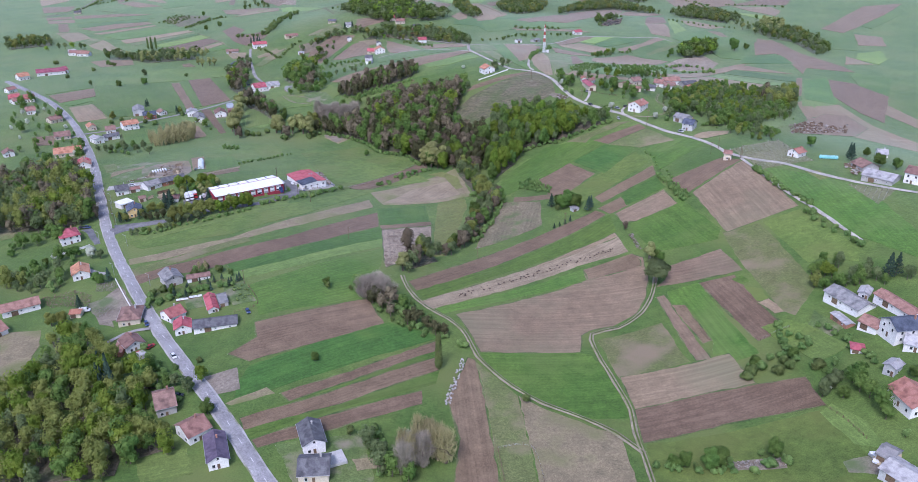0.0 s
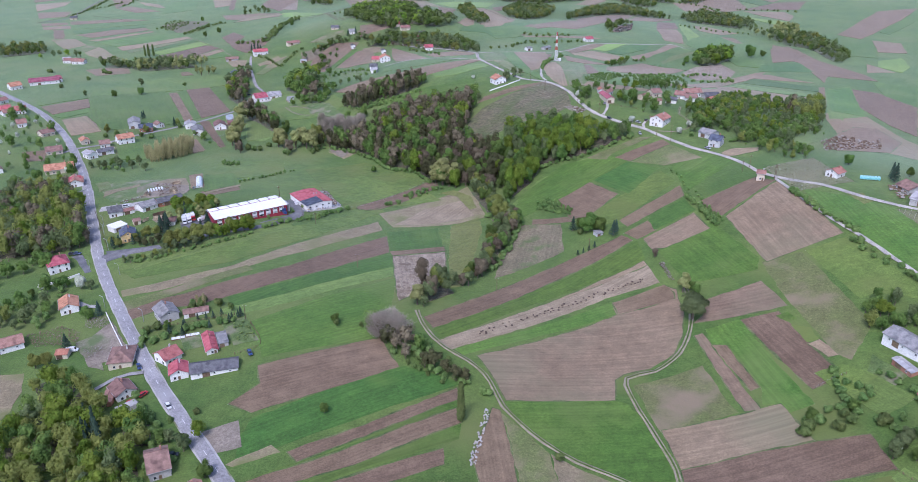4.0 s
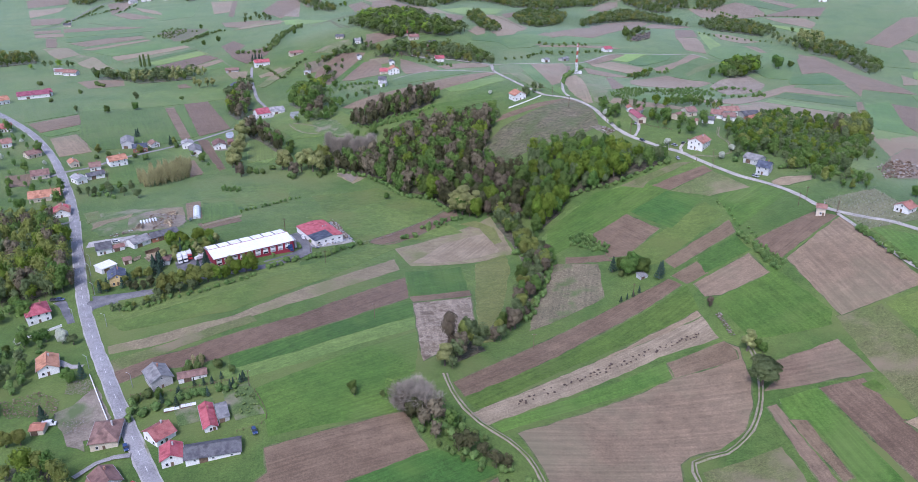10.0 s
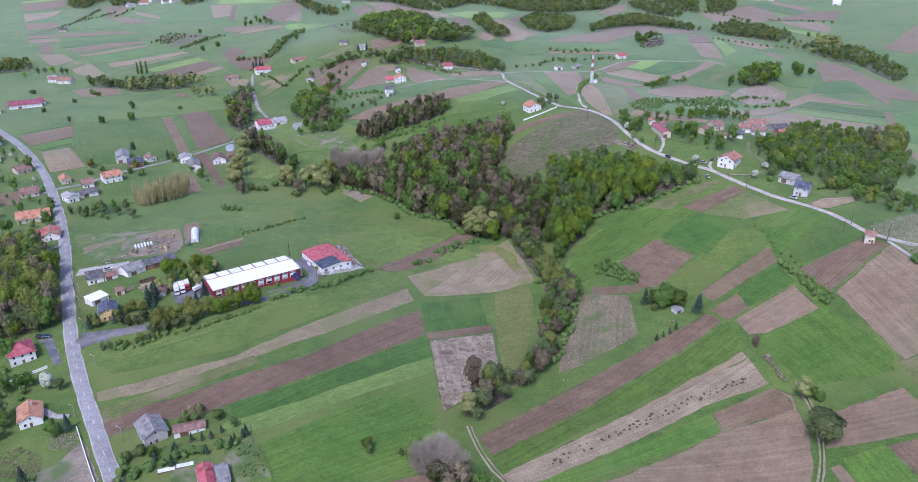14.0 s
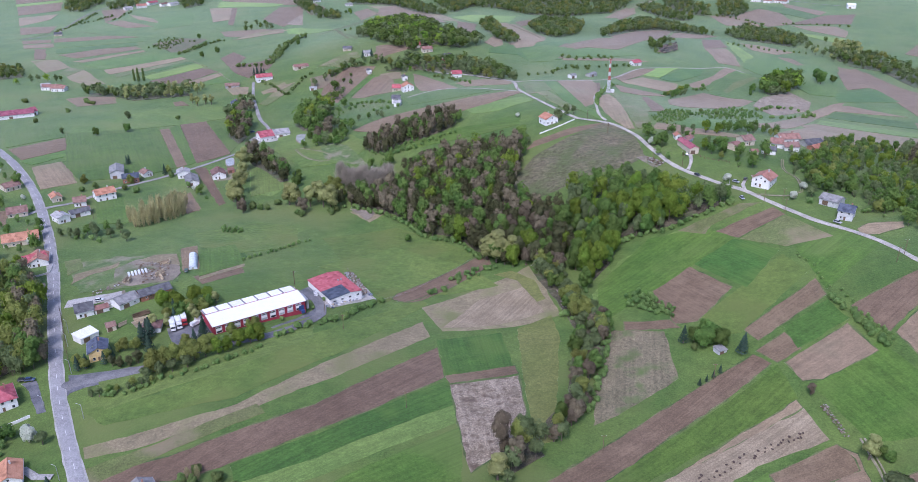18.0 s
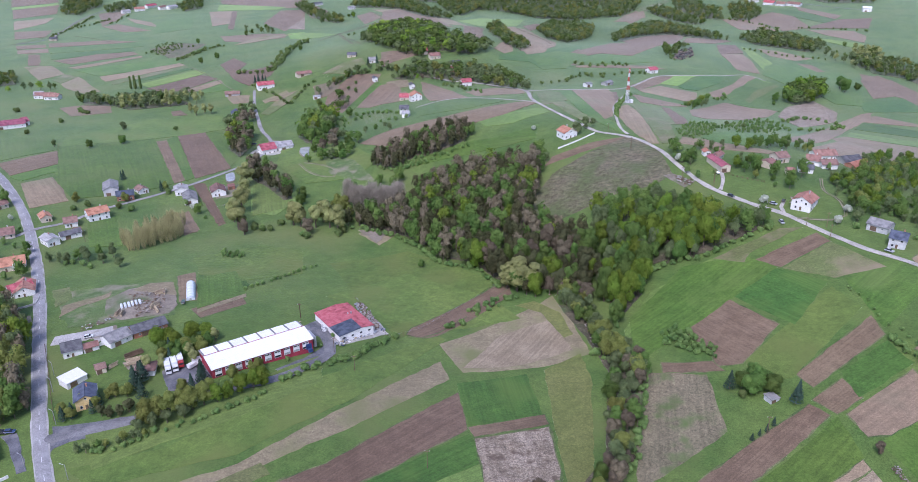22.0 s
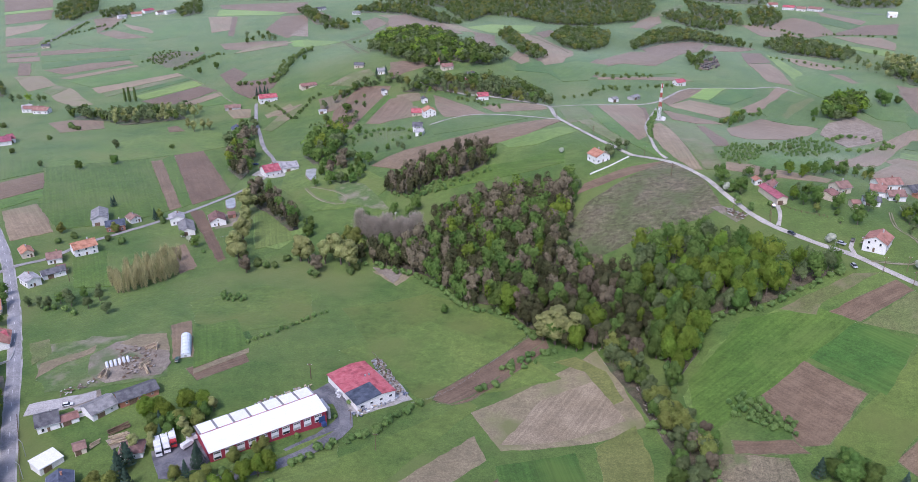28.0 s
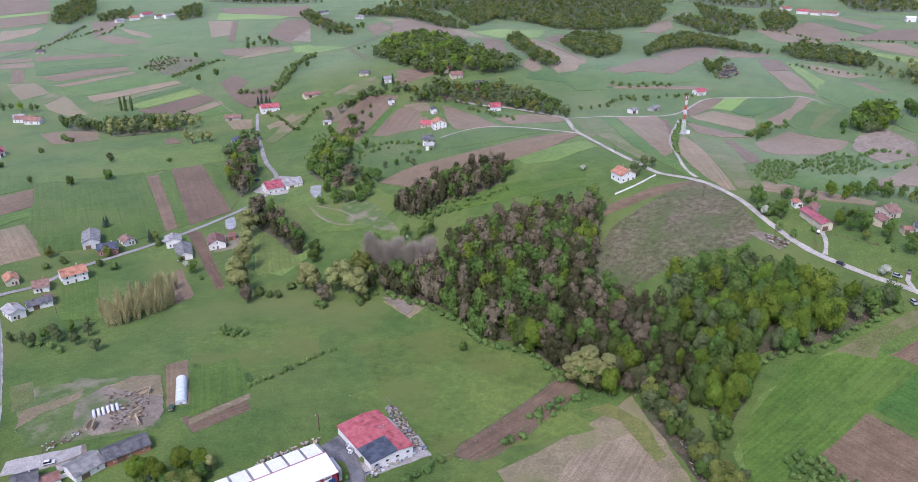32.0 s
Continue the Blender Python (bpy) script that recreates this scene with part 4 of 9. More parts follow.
field("tilled", ((509, 1543), (540, 1438), (519, 1411), (500, 1502)))
field("plough", ((466, 1367), (526, 1409), (572, 1406), (531, 1329), (450, 1349)))
field("tilled", ((446, 1341), (503, 1315), (503, 1276), (480, 1232), (458, 1285)))
field("springcrop", ((418, 1312), (442, 1268), (477, 1226), (455, 1195), (434, 1250)))
field("springcrop", ((307, 1645), (352, 1647), (348, 1468), (314, 1501), (308, 1557)))
field("plough", ((207, 1481), (249, 1565), (254, 1508), (212, 1425)))
field("drygreen", ((256, 1593), (324, 1672), (330, 1640), (280, 1506), (267, 1563)))
field("plough", ((390, 1053), (408, 1021), (402, 904), (358, 822), (377, 931), (360, 972)))
field("darkcrop", ((324, 912), (377, 931), (373, 879), (311, 875)))
field("tilled", ((293, 854), (314, 860), (348, 820), (289, 838)))
field("darkcrop", ((290, 834), (345, 798), (334, 778), (270, 808)))
field("lightcrop", ((260, 795), (326, 764), (318, 749), (248, 774)))
field("tilled", ((182, 689), (245, 767), (316, 745), (288, 695), (215, 676), (172, 662)))
field("crop", ((344, 786), (373, 800), (349, 725), (332, 678), (308, 692)))
field("plough", ((343, 800), (349, 800), (315, 717), (308, 715)))
field("plough", ((372, 792), (389, 774), (396, 717), (342, 617), (338, 651), (343, 713)))
field("plough", ((501, 1119), (637, 1289), (708, 1306), (634, 1211), (516, 1082)))
field("crop", ((562, 1130), (694, 1279), (656, 1207), (566, 1107)))
field("tilled", ((526, 1072), (551, 1047), (526, 984), (497, 995)))
field("springcrop", ((470, 941), (505, 956), (488, 904), (462, 872), (453, 906)))
field("crop", ((479, 1058), (517, 1052), (479, 959), (448, 981)))
field("plough", ((375, 1020), (406, 1044), (405, 944), (418, 858), (415, 828), (369, 858), (377, 944), (345, 929)))
field("tilled", ((449, 924), (456, 872), (425, 873)))
field("crop", ((409, 828), (440, 799), (396, 717), (389, 762)))
field("tilled", ((267, 591), (300, 632), (319, 633), (316, 591), (281, 542), (236, 524)))
field("lightcrop", ((195, 528), (236, 581), (264, 604), (239, 556), (208, 521)))
field("plough", ((-407.9, 762.9), (-379.0, 799.9), (-361.8, 764.9), (-382.5, 734.4)))
field("tilled", ((-366.6, 717.7), (-352.3, 732.8), (-319.7, 689.0), (-338.3, 672.8)))
field("crop", ((-365.7, 774.4), (-384.1, 812.9), (-317.0, 843.8), (-261.9, 731.5), (-280.5, 710.4), (-319.2, 692.6), (-351.1, 733.0)))
field("plough", ((-311.9, 836.6), (-304.8, 841.3), (-256.1, 738.4), (-261.9, 731.5)))
field("crop", ((-304.9, 843.2), (-301.2, 857.0), (-250.6, 743.9), (-255.3, 737.1)))
field("plough", ((-300.7, 857.0), (-278.9, 867.3), (-228.5, 764.4), (-249.8, 742.5)))
field("plough", ((-248.7, 731.8), (-239.8, 731.6), (-203.9, 656.6), (-208.5, 654.6)))
field("tilled", ((-235.4, 660.6), (-235.1, 671.8), (-216.7, 640.6), (-226.7, 636.3)))
field("crop", ((-293.7, 656.6), (-278.4, 667.0), (-254.9, 617.1), (-273.9, 614.8)))
field("lightcrop", ((-203.2, 727.1), (-183.8, 719.4), (-167.2, 679.0), (-188.9, 667.4)))
field("bare", ((-115.4, 637.8), (-96.1, 633.1), (-102.2, 619.0)))
field("crop", ((-278.3, 865.4), (-265.3, 872.4), (-228.8, 783.8), (-229.8, 767.5)))
field("meadow", ((-391.4, 842.7), (-341.0, 907.1), (-277.4, 917.3), (-264.1, 876.0), (-318.5, 843.6), (-382.7, 812.9)))
field("crop", ((-446.9, 830.3), (-404.6, 848.9), (-380.7, 803.5), (-413.0, 768.0)))
field("crop", ((-382.4, 731.5), (-361.7, 761.7), (-354.1, 747.1), (-369.2, 722.8)))
field("meadow", ((-202.5, 856.4), (-139.8, 784.9), (-111.5, 739.5), (-126.6, 715.5), (-161.5, 716.6), (-192.9, 762.3)))
field("crop", ((-111.3, 737.4), (-89.6, 745.5), (-27.6, 739.8), (6.0, 750.7), (2.1, 728.4), (-23.8, 723.1), (-83.7, 718.6)))
field("worn", ((-159.9, 775.1), (-130.2, 745.7), (-107.9, 700.2), (-145.6, 727.2)))
field("drygreen", ((-267.0, 554.0), (-259.2, 557.8), (-251.5, 543.6), (-255.4, 533.9)))
field("dry", ((-252.1, 535.1), (-235.9, 546.0), (-233.7, 550.2), (-231.9, 542.9), (-243.1, 532.8), (-248.3, 522.5)))
field("bare", ((-232.1, 540.3), (-225.1, 552.3), (-204.2, 558.9), (-192.8, 531.6), (-193.7, 521.7), (-215.2, 516.1), (-226.1, 524.0)))
field("dry", ((-222.9, 550.5), (-216.9, 559.4), (-204.7, 560.1), (-197.1, 542.3), (-215.1, 547.7)))
field("gravelyard", ((-241.0, 503.0), (-219.6, 509.1), (-216.6, 510.5), (-214.3, 505.3), (-224.3, 498.2), (-239.4, 495.1)))
field("dry", ((-181.1, 525.3), (-162.3, 545.7), (-161.2, 541.2), (-179.9, 521.4)))
field("crop", ((-193.6, 566.2), (-175.8, 576.3), (-162.3, 545.7), (-181.4, 526.3)))
field("plough", ((-77.5, 510.3), (-75.6, 517.2), (-59.8, 534.2), (-31.1, 564.1), (-27.2, 556.7), (-42.9, 539.2), (-62.2, 513.9), (-70.7, 507.9)))
field("plough", ((-130, 779), (-120, 790), (-107, 798), (-69, 804), (-22, 818), (5, 824), (11, 814), (-18, 786), (-45, 773), (-64, 769), (-85, 765), (-109, 762)))
field("tilled", ((-174, 913), (-170, 937), (-163, 964), (-155, 982), (-142, 992), (-132, 992), (-137, 969), (-144, 950), (-152, 923), (-159, 891)))
field("crop", ((-159, 891), (-152, 923), (-144, 950), (-137, 969), (-132, 971), (-138, 945), (-145, 920), (-152, 888)))
field("tilled", ((-147, 902), (-140, 933), (-131, 960), (-118, 963), (-108, 939), (-109, 910), (-119, 901), (-134, 894)))
field("tilled", ((-90, 957), (-79, 944), (-58, 906), (-44, 865), (-59, 868), (-78, 878), (-86, 916)))
field("tilled", ((-138, 1060), (-123, 1060), (-95, 1040), (-116, 1031), (-132, 1011), (-136, 1028)))
field("tilled", ((-41, 900), (-18, 898), (4, 879), (5, 860), (-21, 863), (-39, 879)))
field("drygreen", ((-197, 1015), (-176, 1042), (-158, 1047), (-151, 1028), (-172, 1004)))
field("drygreen", ((-241, 918), (-234, 949), (-218, 971), (-211, 974), (-219, 946), (-232, 912)))
field("tilled", ((-245, 952), (-234, 964), (-216, 976), (-220, 966), (-231, 951)))
field("tilled", ((-201, 982), (-184, 987), (-173, 988), (-173, 967), (-182, 949), (-193, 945)))
field("drygreen", ((21, 867), (29, 867), (33, 816), (43, 775), (50, 750), (42, 748), (31, 777), (22, 817)))
field("crop", ((34, 869), (44, 870), (52, 797), (60, 749), (67, 719), (62, 718), (50, 748), (41, 785)))
field("tilled", ((47, 872), (81, 887), (82, 859), (74, 811), (63, 764), (56, 756), (52, 797)))
field("tilled", ((75, 801), (84, 814), (87, 784), (83, 726), (81, 691), (76, 693), (70, 718), (68, 739), (68, 768)))
field("drygreen", ((88, 822), (100, 816), (103, 790), (101, 741), (96, 712), (94, 688), (83, 691), (84, 729), (86, 774)))
field("plough", ((113, 816), (119, 815), (119, 764), (114, 743), (105, 742)))
field("tilled", ((100, 866), (113, 867), (135, 842), (139, 834), (115, 824), (99, 832)))
field("crop", ((102, 875), (117, 881), (138, 861), (141, 839), (127, 847), (107, 862)))
field("crop", ((192, 896), (207, 925), (249, 979), (272, 965), (256, 902), (228, 856), (214, 864), (194, 875)))
field("yellow", ((208, 892), (232, 933), (264, 967), (265, 959), (232, 914), (208, 880)))
field("darkcrop", ((154, 921), (192, 977), (215, 978), (204, 953), (169, 913), (159, 913)))
field("crop", ((290, 982), (334, 1045), (372, 1067), (362, 988), (319, 896), (296, 902), (295, 931)))
field("tilled", ((163, 696), (218, 771), (273, 836), (303, 866), (316, 873), (302, 849), (257, 797), (207, 727)))
field("crop", ((26, 1035), (58, 1073), (89, 1057), (56, 980), (31, 975)))
field("tilled", ((23, 1340), (43, 1332), (58, 1199), (60, 1133), (41, 1058), (21, 1042), (12, 1113)))
field("dry", ((-350, 1239), (-331, 1286), (-310, 1296), (-283, 1297), (-298, 1276), (-323, 1253)))
field("tilled", ((-175, 1503), (-154, 1535), (-115, 1493), (-74, 1385), (-61, 1333), (-94, 1351), (-137, 1394), (-158, 1322), (-167, 1312), (-172, 1413)))
field("plough", ((-46, 1356), (-21, 1327), (-21, 1161), (-31, 1128), (-41, 1206)))
field("crop", ((266, 1563), (327, 1651), (340, 1539), (336, 1450), (309, 1476), (276, 1526)))
field("tilled", ((190, 1446), (224, 1524), (262, 1564), (250, 1494), (212, 1447)))
field("tilled", ((-14, 1068), (4, 1134), (8, 1102), (7, 1058), (-3, 1043)))
main_road = road("asphalt", 5.1, ((-48.8, 186.4), (-65.1, 205.8), (-76.0, 221.6), (-89.9, 241.8), (-107.3, 265.7), (-130.5, 297.7), (-151.7, 330.0), (-172.7, 363.1), (-190.7, 392.0), (-208.0, 421.6), (-224.7, 454.7), (-248.5, 503.5), (-270.9, 548.6), (-299.8, 601.7), (-334.1, 658.3), (-366.0, 702.5), (-402.6, 746.7), (-491.8, 842.3)))
road("drive", 5.2, ((-209.5, 427.5), (-195.0, 431.5), (-180.0, 436.0), (-171.0, 442.5), (-160.0, 449.0), (-146.0, 455.5), (-129.7, 463.4), (-117.8, 475.0), (-110.3, 487.4), (-114.5, 501.3), (-119.0, 509.3)))
road("gravelroad", 3.1, ((239.0, 384.0), (220.8, 401.8), (205.3, 424.8), (194.0, 447.5), (180.0, 462.3), (170.6, 477.8), (165.3, 497.9), (156.6, 515.8), (144.6, 532.2), (131.7, 555.8), (121.7, 575.3), (111.2, 588.9), (98.4, 608.1), (90.3, 625.7), (83.6, 652.6), (78.9, 678.1), (69.4, 703.7), (56.5, 718.5), (45.8, 726.5), (38.4, 743.1), (25.2, 774.0), (9.3, 824.5), (7.8, 861.6), (3.2, 879.1), (-19.5, 910.7), (-36.8, 930.5), (-57.4, 945.8), (-77.8, 965.6)))
road("gravelroad", 2.2, ((10.6, 818.9), (-4.8, 829.8), (-45.9, 863.9), (-68.4, 869.1), (-90.1, 858.4)))
road("gravelroad", 2.2, ((6.8, 871.1), (27.5, 872.6), (91.2, 888.9), (138.3, 954.1), (163.7, 969.1), (211.7, 983.7), (245.3, 999.5), (259.0, 979.6)))
road("gravelroad", 2.1, ((65.3, 714.9), (62.8, 732.0), (65.6, 764.0), (71.6, 802.9), (97.3, 876.5)))
road("lane", 3.2, ((-326.7, 624.0), (-317.7, 640.4), (-304.9, 651.6), (-293.1, 674.6), (-277.6, 693.6), (-253.0, 723.6), (-225.9, 760.3), (-214.5, 779.2), (-208.7, 809.0), (-213.1, 833.5), (-228.4, 867.5), (-241.9, 908.6), (-253.1, 944.7), (-263.2, 989.9)))
road("track", 2.2, ((-29.8, 357.6), (-26.6, 344.8), (-21.6, 333.4), (-16.1, 325.2), (-5.9, 315.7), (0.9, 306.5), (4.6, 295.6), (7.6, 285.6), (13.8, 275.5), (21.7, 265.3), (32.2, 255.4), (42.6, 249.0), (48.1, 245.2), (57.8, 236.6), (65.9, 224.0)))
road("track", 2.1, ((100.4, 379.0), (99.4, 358.3), (93.8, 338.2), (85.2, 322.0), (72.8, 311.1), (59.8, 306.7), (60.1, 290.2), (62.7, 275.4), (65.0, 261.7), (66.4, 250.4), (65.3, 236.1), (65.6, 222.4), (65.6, 208.6), (64.9, 192.7)))
road("gravelroad", 2.2, ((174.4, 465.4), (179.6, 416.2), (186.4, 378.5), (191.7, 341.6)))
road("track", 1.8, ((-231.7, 1217.2), (-211.5, 1278.6), (-189.0, 1350.3), (-146.2, 1429.3)))
road("track", 1.8, ((-208.7, 1256.4), (-164.8, 1110.1)))
road("gravelroad", 2.2, ((97.9, 611.9), (102.3, 621.4), (105.2, 636.7), (105.4, 645.4)))
road("gravelroad", 2.2, ((121.3, 574.2), (122.3, 583.6), (126.9, 591.3)))
road("track", 1.9, ((125.6, 569.8), (141.0, 564.3), (150.0, 568.1), (154.6, 585.2), (151.8, 600.6), (157.3, 617.4)))
road("lane", 3, ((-676.5, 1310.1), (-648.9, 1347.7), (-666.1, 1433.9), (-693.5, 1571.3), (-695.6, 1717.0)))
road("track", 1.9, ((-174.1, 757.2), (-165.6, 741.1), (-154.3, 727.8), (-142.5, 722.0), (-141.8, 731.8), (-152.9, 745.3), (-170.4, 758.7)))
road("lane", 3, ((-187.6, 373.0), (-194.0, 373.6), (-201.0, 378.2)))
road("track", 1.6, ((-618.6, 1368.2), (-570.9, 1333.2), (-532.7, 1297.9)))
road("track", 1.6, ((-371.1, 1122.7), (-332.6, 1067.9), (-301.5, 1019.6), (-282.7, 990.6)))
road("lane", 3, ((527.7, 1565.0), (565.1, 1508.2), (603.2, 1466.1)))
road("shoulder", 6.3, ((-48.8, 186.4), (-65.1, 205.8), (-76.0, 221.6), (-89.9, 241.8), (-107.3, 265.7), (-130.5, 297.7), (-151.7, 330.0), (-172.7, 363.1), (-190.7, 392.0), (-208.0, 421.6), (-224.7, 454.7), (-248.5, 503.5), (-270.9, 548.6), (-299.8, 601.7), (-334.1, 658.3), (-366.0, 702.5), (-402.6, 746.7), (-491.8, 842.3)))
road("lane", 2.6, ((-142.6, 311.1), (-148.6, 310.5), (-154.1, 307.9), (-159.3, 300.7)))
road("track", 3.0, ((-213, 1265), (-196, 1198), (-177, 1124)))
road("track", 3.4, ((-220, 1268), (-201, 1298), (-183, 1351), (-171, 1407), (-178, 1466), (-198, 1503)))
road("track", 2.4, ((31, 1335), (44, 1265), (54, 1196), (58, 1131)))
road("track", 2.2, ((-681, 1303), (-664, 1362), (-668, 1443), (-687, 1544), (-687, 1587)))

# ---- centre dashes of the village road ----
def road_dashes(owner, line, ahead):
    bm = bmesh.new()
    box(bm, -1.6, -0.09, 0, 1.6, 0.09, 0.02)
    dash = bpy.data.meshes.new("lane_dash")
    bm.to_mesh(dash)
    bm.free()
    dash.materials.append(PAINT_WHITE)
    gone = 0.0
    for k in range(1, len(line)):
        gone += np.linalg.norm(line[k] - line[k - 1])
        if gone > 9.0:
            gone = 0.0
            x, y = line[k]
            a = ahead[k]
            rise = ground_at(x + a[0], y + a[1]) - ground_at(x - a[0], y - a[1])
            m = pose(x, y, ground_at(x, y) + 0.52, 0, -math.degrees(math.atan2(rise, 2)), math.degrees(math.atan2(a[1], a[0])))
            part("lane_dash", dash, PAINT_WHITE, owner, at=m)


road_dashes(*main_road)


# ---- houses ----
cached = {}


def window_meshes(w, h):
    if (w, h) not in cached:
        made = []
        for name, shape, mat in (("window", (-w / 2, -0.06, -h / 2, w / 2, 0.05, h / 2), FRAME_WHITE), ("pane", (-w / 2 + 0.09, -0.075, -h / 2 + 0.09, w / 2 - 0.09, -0.03, h / 2 - 0.09), GLASS_DARK),
                                 ("sill", (-w / 2 - 0.1, -0.2, -h / 2 - 0.08, w / 2 + 0.1, 0.0, -h / 2), CONCRETE)):
            bm = boxed(*shape)
            me = bpy.data.meshes.new(name)
            bm.to_mesh(me)
            bm.free()
            me.materials.append(mat)
            made.append(me)
        cached[(w, h)] = made
    return cached[(w, h)]


def window(owner, x, y, z, turn, w=1.1, h=1.3):
    frame_mesh, pane, sill = window_meshes(w, h)
    f = part("window", frame_mesh, FRAME_WHITE, owner, at=pose(x, y, z, 0, 0, turn))
    part("pane", pane, GLASS_DARK, f)
    part("sill", sill, CONCRETE, f)


def door(owner, x, y, turn, w=1.0, h=2.1, mat=None):
    d = part("door", boxed(-w / 2, -0.07, 0, w / 2, 0.04, h, bevel=0.02), mat or WOOD_DARK, owner, at=pose(x, y, 0.05, 0, 0, turn))
    part("door_handle", boxed(w / 2 - 0.16, -0.13, 1.0, w / 2 - 0.1, -0.07, 1.12), METAL_GREY, d)


def slab(bm, corners, thick):
    """A sloping slab from its upper corners."""
    top = [bm.verts.new(c) for c in corners]
    low = [bm.verts.new((c[0], c[1], c[2] - thick)) for c in corners]
    bm.faces.new(top)
    bm.faces.new(low[::-1])
    n = len(corners)
    for k in range(n):
        bm.faces.new((top[k], low[k], low[(k + 1) % n], top[(k + 1) % n]))


WORD = {"orange": "orange-tiled", "terracotta": "terracotta-tiled", "rust": "rust-coloured tiled", "brown": "weathered brown-tiled", "red": "red-tiled", "crimson": "bright red",
        "magenta": "dull magenta", "slate": "purple-grey", "darkgrey": "dark grey", "grey": "grey", "palegrey": "pale grey", "bluegrey": "dark blue-grey", "whitemetal": "white metal"}
WALL_WORD = {"white": "white rendered", "cream": "cream rendered", "yellow": "yellow rendered", "grey": "grey rendered", "palewall": "pale grey", "brick": "bare brick", "rust": "rust-coloured", "crimson": "dark red"}
SHAPE_WORD = {"gx": "gabled", "gy": "gabled", "hip": "hipped", "mono": "low sloping"}
houses_made = 0


def house(kind, x, y, angle, length, depth, wall_h, roof, wall, shape):
    """A building whose front runs along its own x axis and faces -y."""
    global houses_made
    houses_made += 1
    r = random.Random(500 + houses_made)
    a, b = length / 2, depth / 2
    corners = [(math.cos(radians(angle)) * u - math.sin(radians(angle)) * v, math.sin(radians(angle)) * u + math.cos(radians(angle)) * v) for u in (-a, a) for v in (-b, b)]
    levels = [ground_at(x + u, y + v) for u, v in corners]
    base = max(min(levels), sum(levels) / 4 - 0.6) + 0.2
    sink = base - min(levels) + 0.4
    name = {"shed": "shed", "barn": "barn", "garage": "garage", "cottage": "cottage", "villa": "villa", "pavilion": "garden_pavilion"}.get(kind, "house")
    group = "village houses" if name in ("house", "villa", "cottage") else "farm buildings"
    h = thing(name, x, y, angle, base, f"{WALL_WORD[wall]} {name.replace('_', ' ')} with a {SHAPE_WORD[shape]} {WORD[roof]} roof", name.replace("_", " "), group)
    slope = {"barn": 0.44, "shed": 0.36}.get(kind, 0.52)
    if roof in ("palegrey", "whitemetal"):
        slope *= 0.75
    over, thick = (0.35 if name == "shed" else 0.55), 0.16
    bm = bmesh.new()
    box(bm, -a, -b, -sink, a, b, wall_h)
    if shape == "gx":
        rise = b * slope
        for s in (-1, 1):
            v = [bm.verts.new((s * a, -b, wall_h)), bm.verts.new((s * a, b, wall_h)), bm.verts.new((s * a, 0, wall_h + rise)), bm.verts.new((s * (a - 0.3), -b, wall_h)), bm.verts.new((s * (a - 0.3), b, wall_h)), bm.verts.new((s * (a - 0.3), 0, wall_h + rise))]
            for f in ((0, 1, 2), (3, 5, 4), (0, 2, 5, 3), (1, 4, 5, 2)):
                bm.faces.new([v[k] for k in f])
    elif shape == "gy":
        rise = a * slope
        for s in (-1, 1):
            v = [bm.verts.new((-a, s * b, wall_h)), bm.verts.new((a, s * b, wall_h)), bm.verts.new((0, s * b, wall_h + rise)), bm.verts.new((-a, s * (b - 0.3), wall_h)), bm.verts.new((a, s * (b - 0.3), wall_h)), bm.verts.new((0, s * (b - 0.3), wall_h + rise))]
            for f in ((0, 1, 2), (3, 5, 4), (0, 2, 5, 3), (1, 4, 5, 2)):
                bm.faces.new([v[k] for k in f])
    else:
        rise = min(a, b) * slope
    bmesh.ops.recalc_face_normals(bm, faces=bm.faces[:])
    part("wall", bm, WALL[wall], h)
    bm = bmesh.new()
    top, eave = wall_h + rise + thick, wall_h - over * slope + thick
    if shape == "gx":
        for s in (-1, 1):
            slab(bm, [(-a - over, s * (b + over), eave), (a + over, s * (b + over), eave), (a + over, 0, top), (-a - over, 0, top)], thick)
    elif shape == "gy":
        for s in (-1, 1):
            slab(bm, [(s * (a + over), -b - over, eave), (s * (a + over), b + over, eave), (0, b + over, top), (0, -b - over, top)], thick)
    elif shape == "mono":
        slab(bm, [(-a - 0.3, -b - 0.3, wall_h + 0.2), (a + 0.3, -b - 0.3, wall_h + 0.2), (a + 0.3, b + 0.3, wall_h + 0.2 + depth * 0.06), (-a - 0.3, b + 0.3, wall_h + 0.2 + depth * 0.06)], 0.2)
    else:
        e = [(-a - over, -b - over, eave), (a + over, -b - over, eave), (a + over, b + over, eave), (-a - over, b + over, eave)]
        ridge = [(-max(a - b, 0), -max(b - a, 0), top), (max(a - b, 0), max(b - a, 0), top)]
        if a >= b:
            for q in ([e[0], e[1], ridge[1], ridge[0]], [e[2], e[3], ridge[0], ridge[1]], [e[1], e[2], ridge[1]], [e[3], e[0], ridge[0]]):
                slab(bm, q, thick)
        else:
            for q in ([e[1], e[2], ridge[1], ridge[0]], [e[3], e[0], ridge[0], ridge[1]], [e[0], e[1], ridge[0]], [e[2], e[3], ridge[1]]):
                slab(bm, q, thick)
    bmesh.ops.recalc_face_normals(bm, faces=bm.faces[:])
    roof_part = part("roof", bm, ROOF[roof], h)
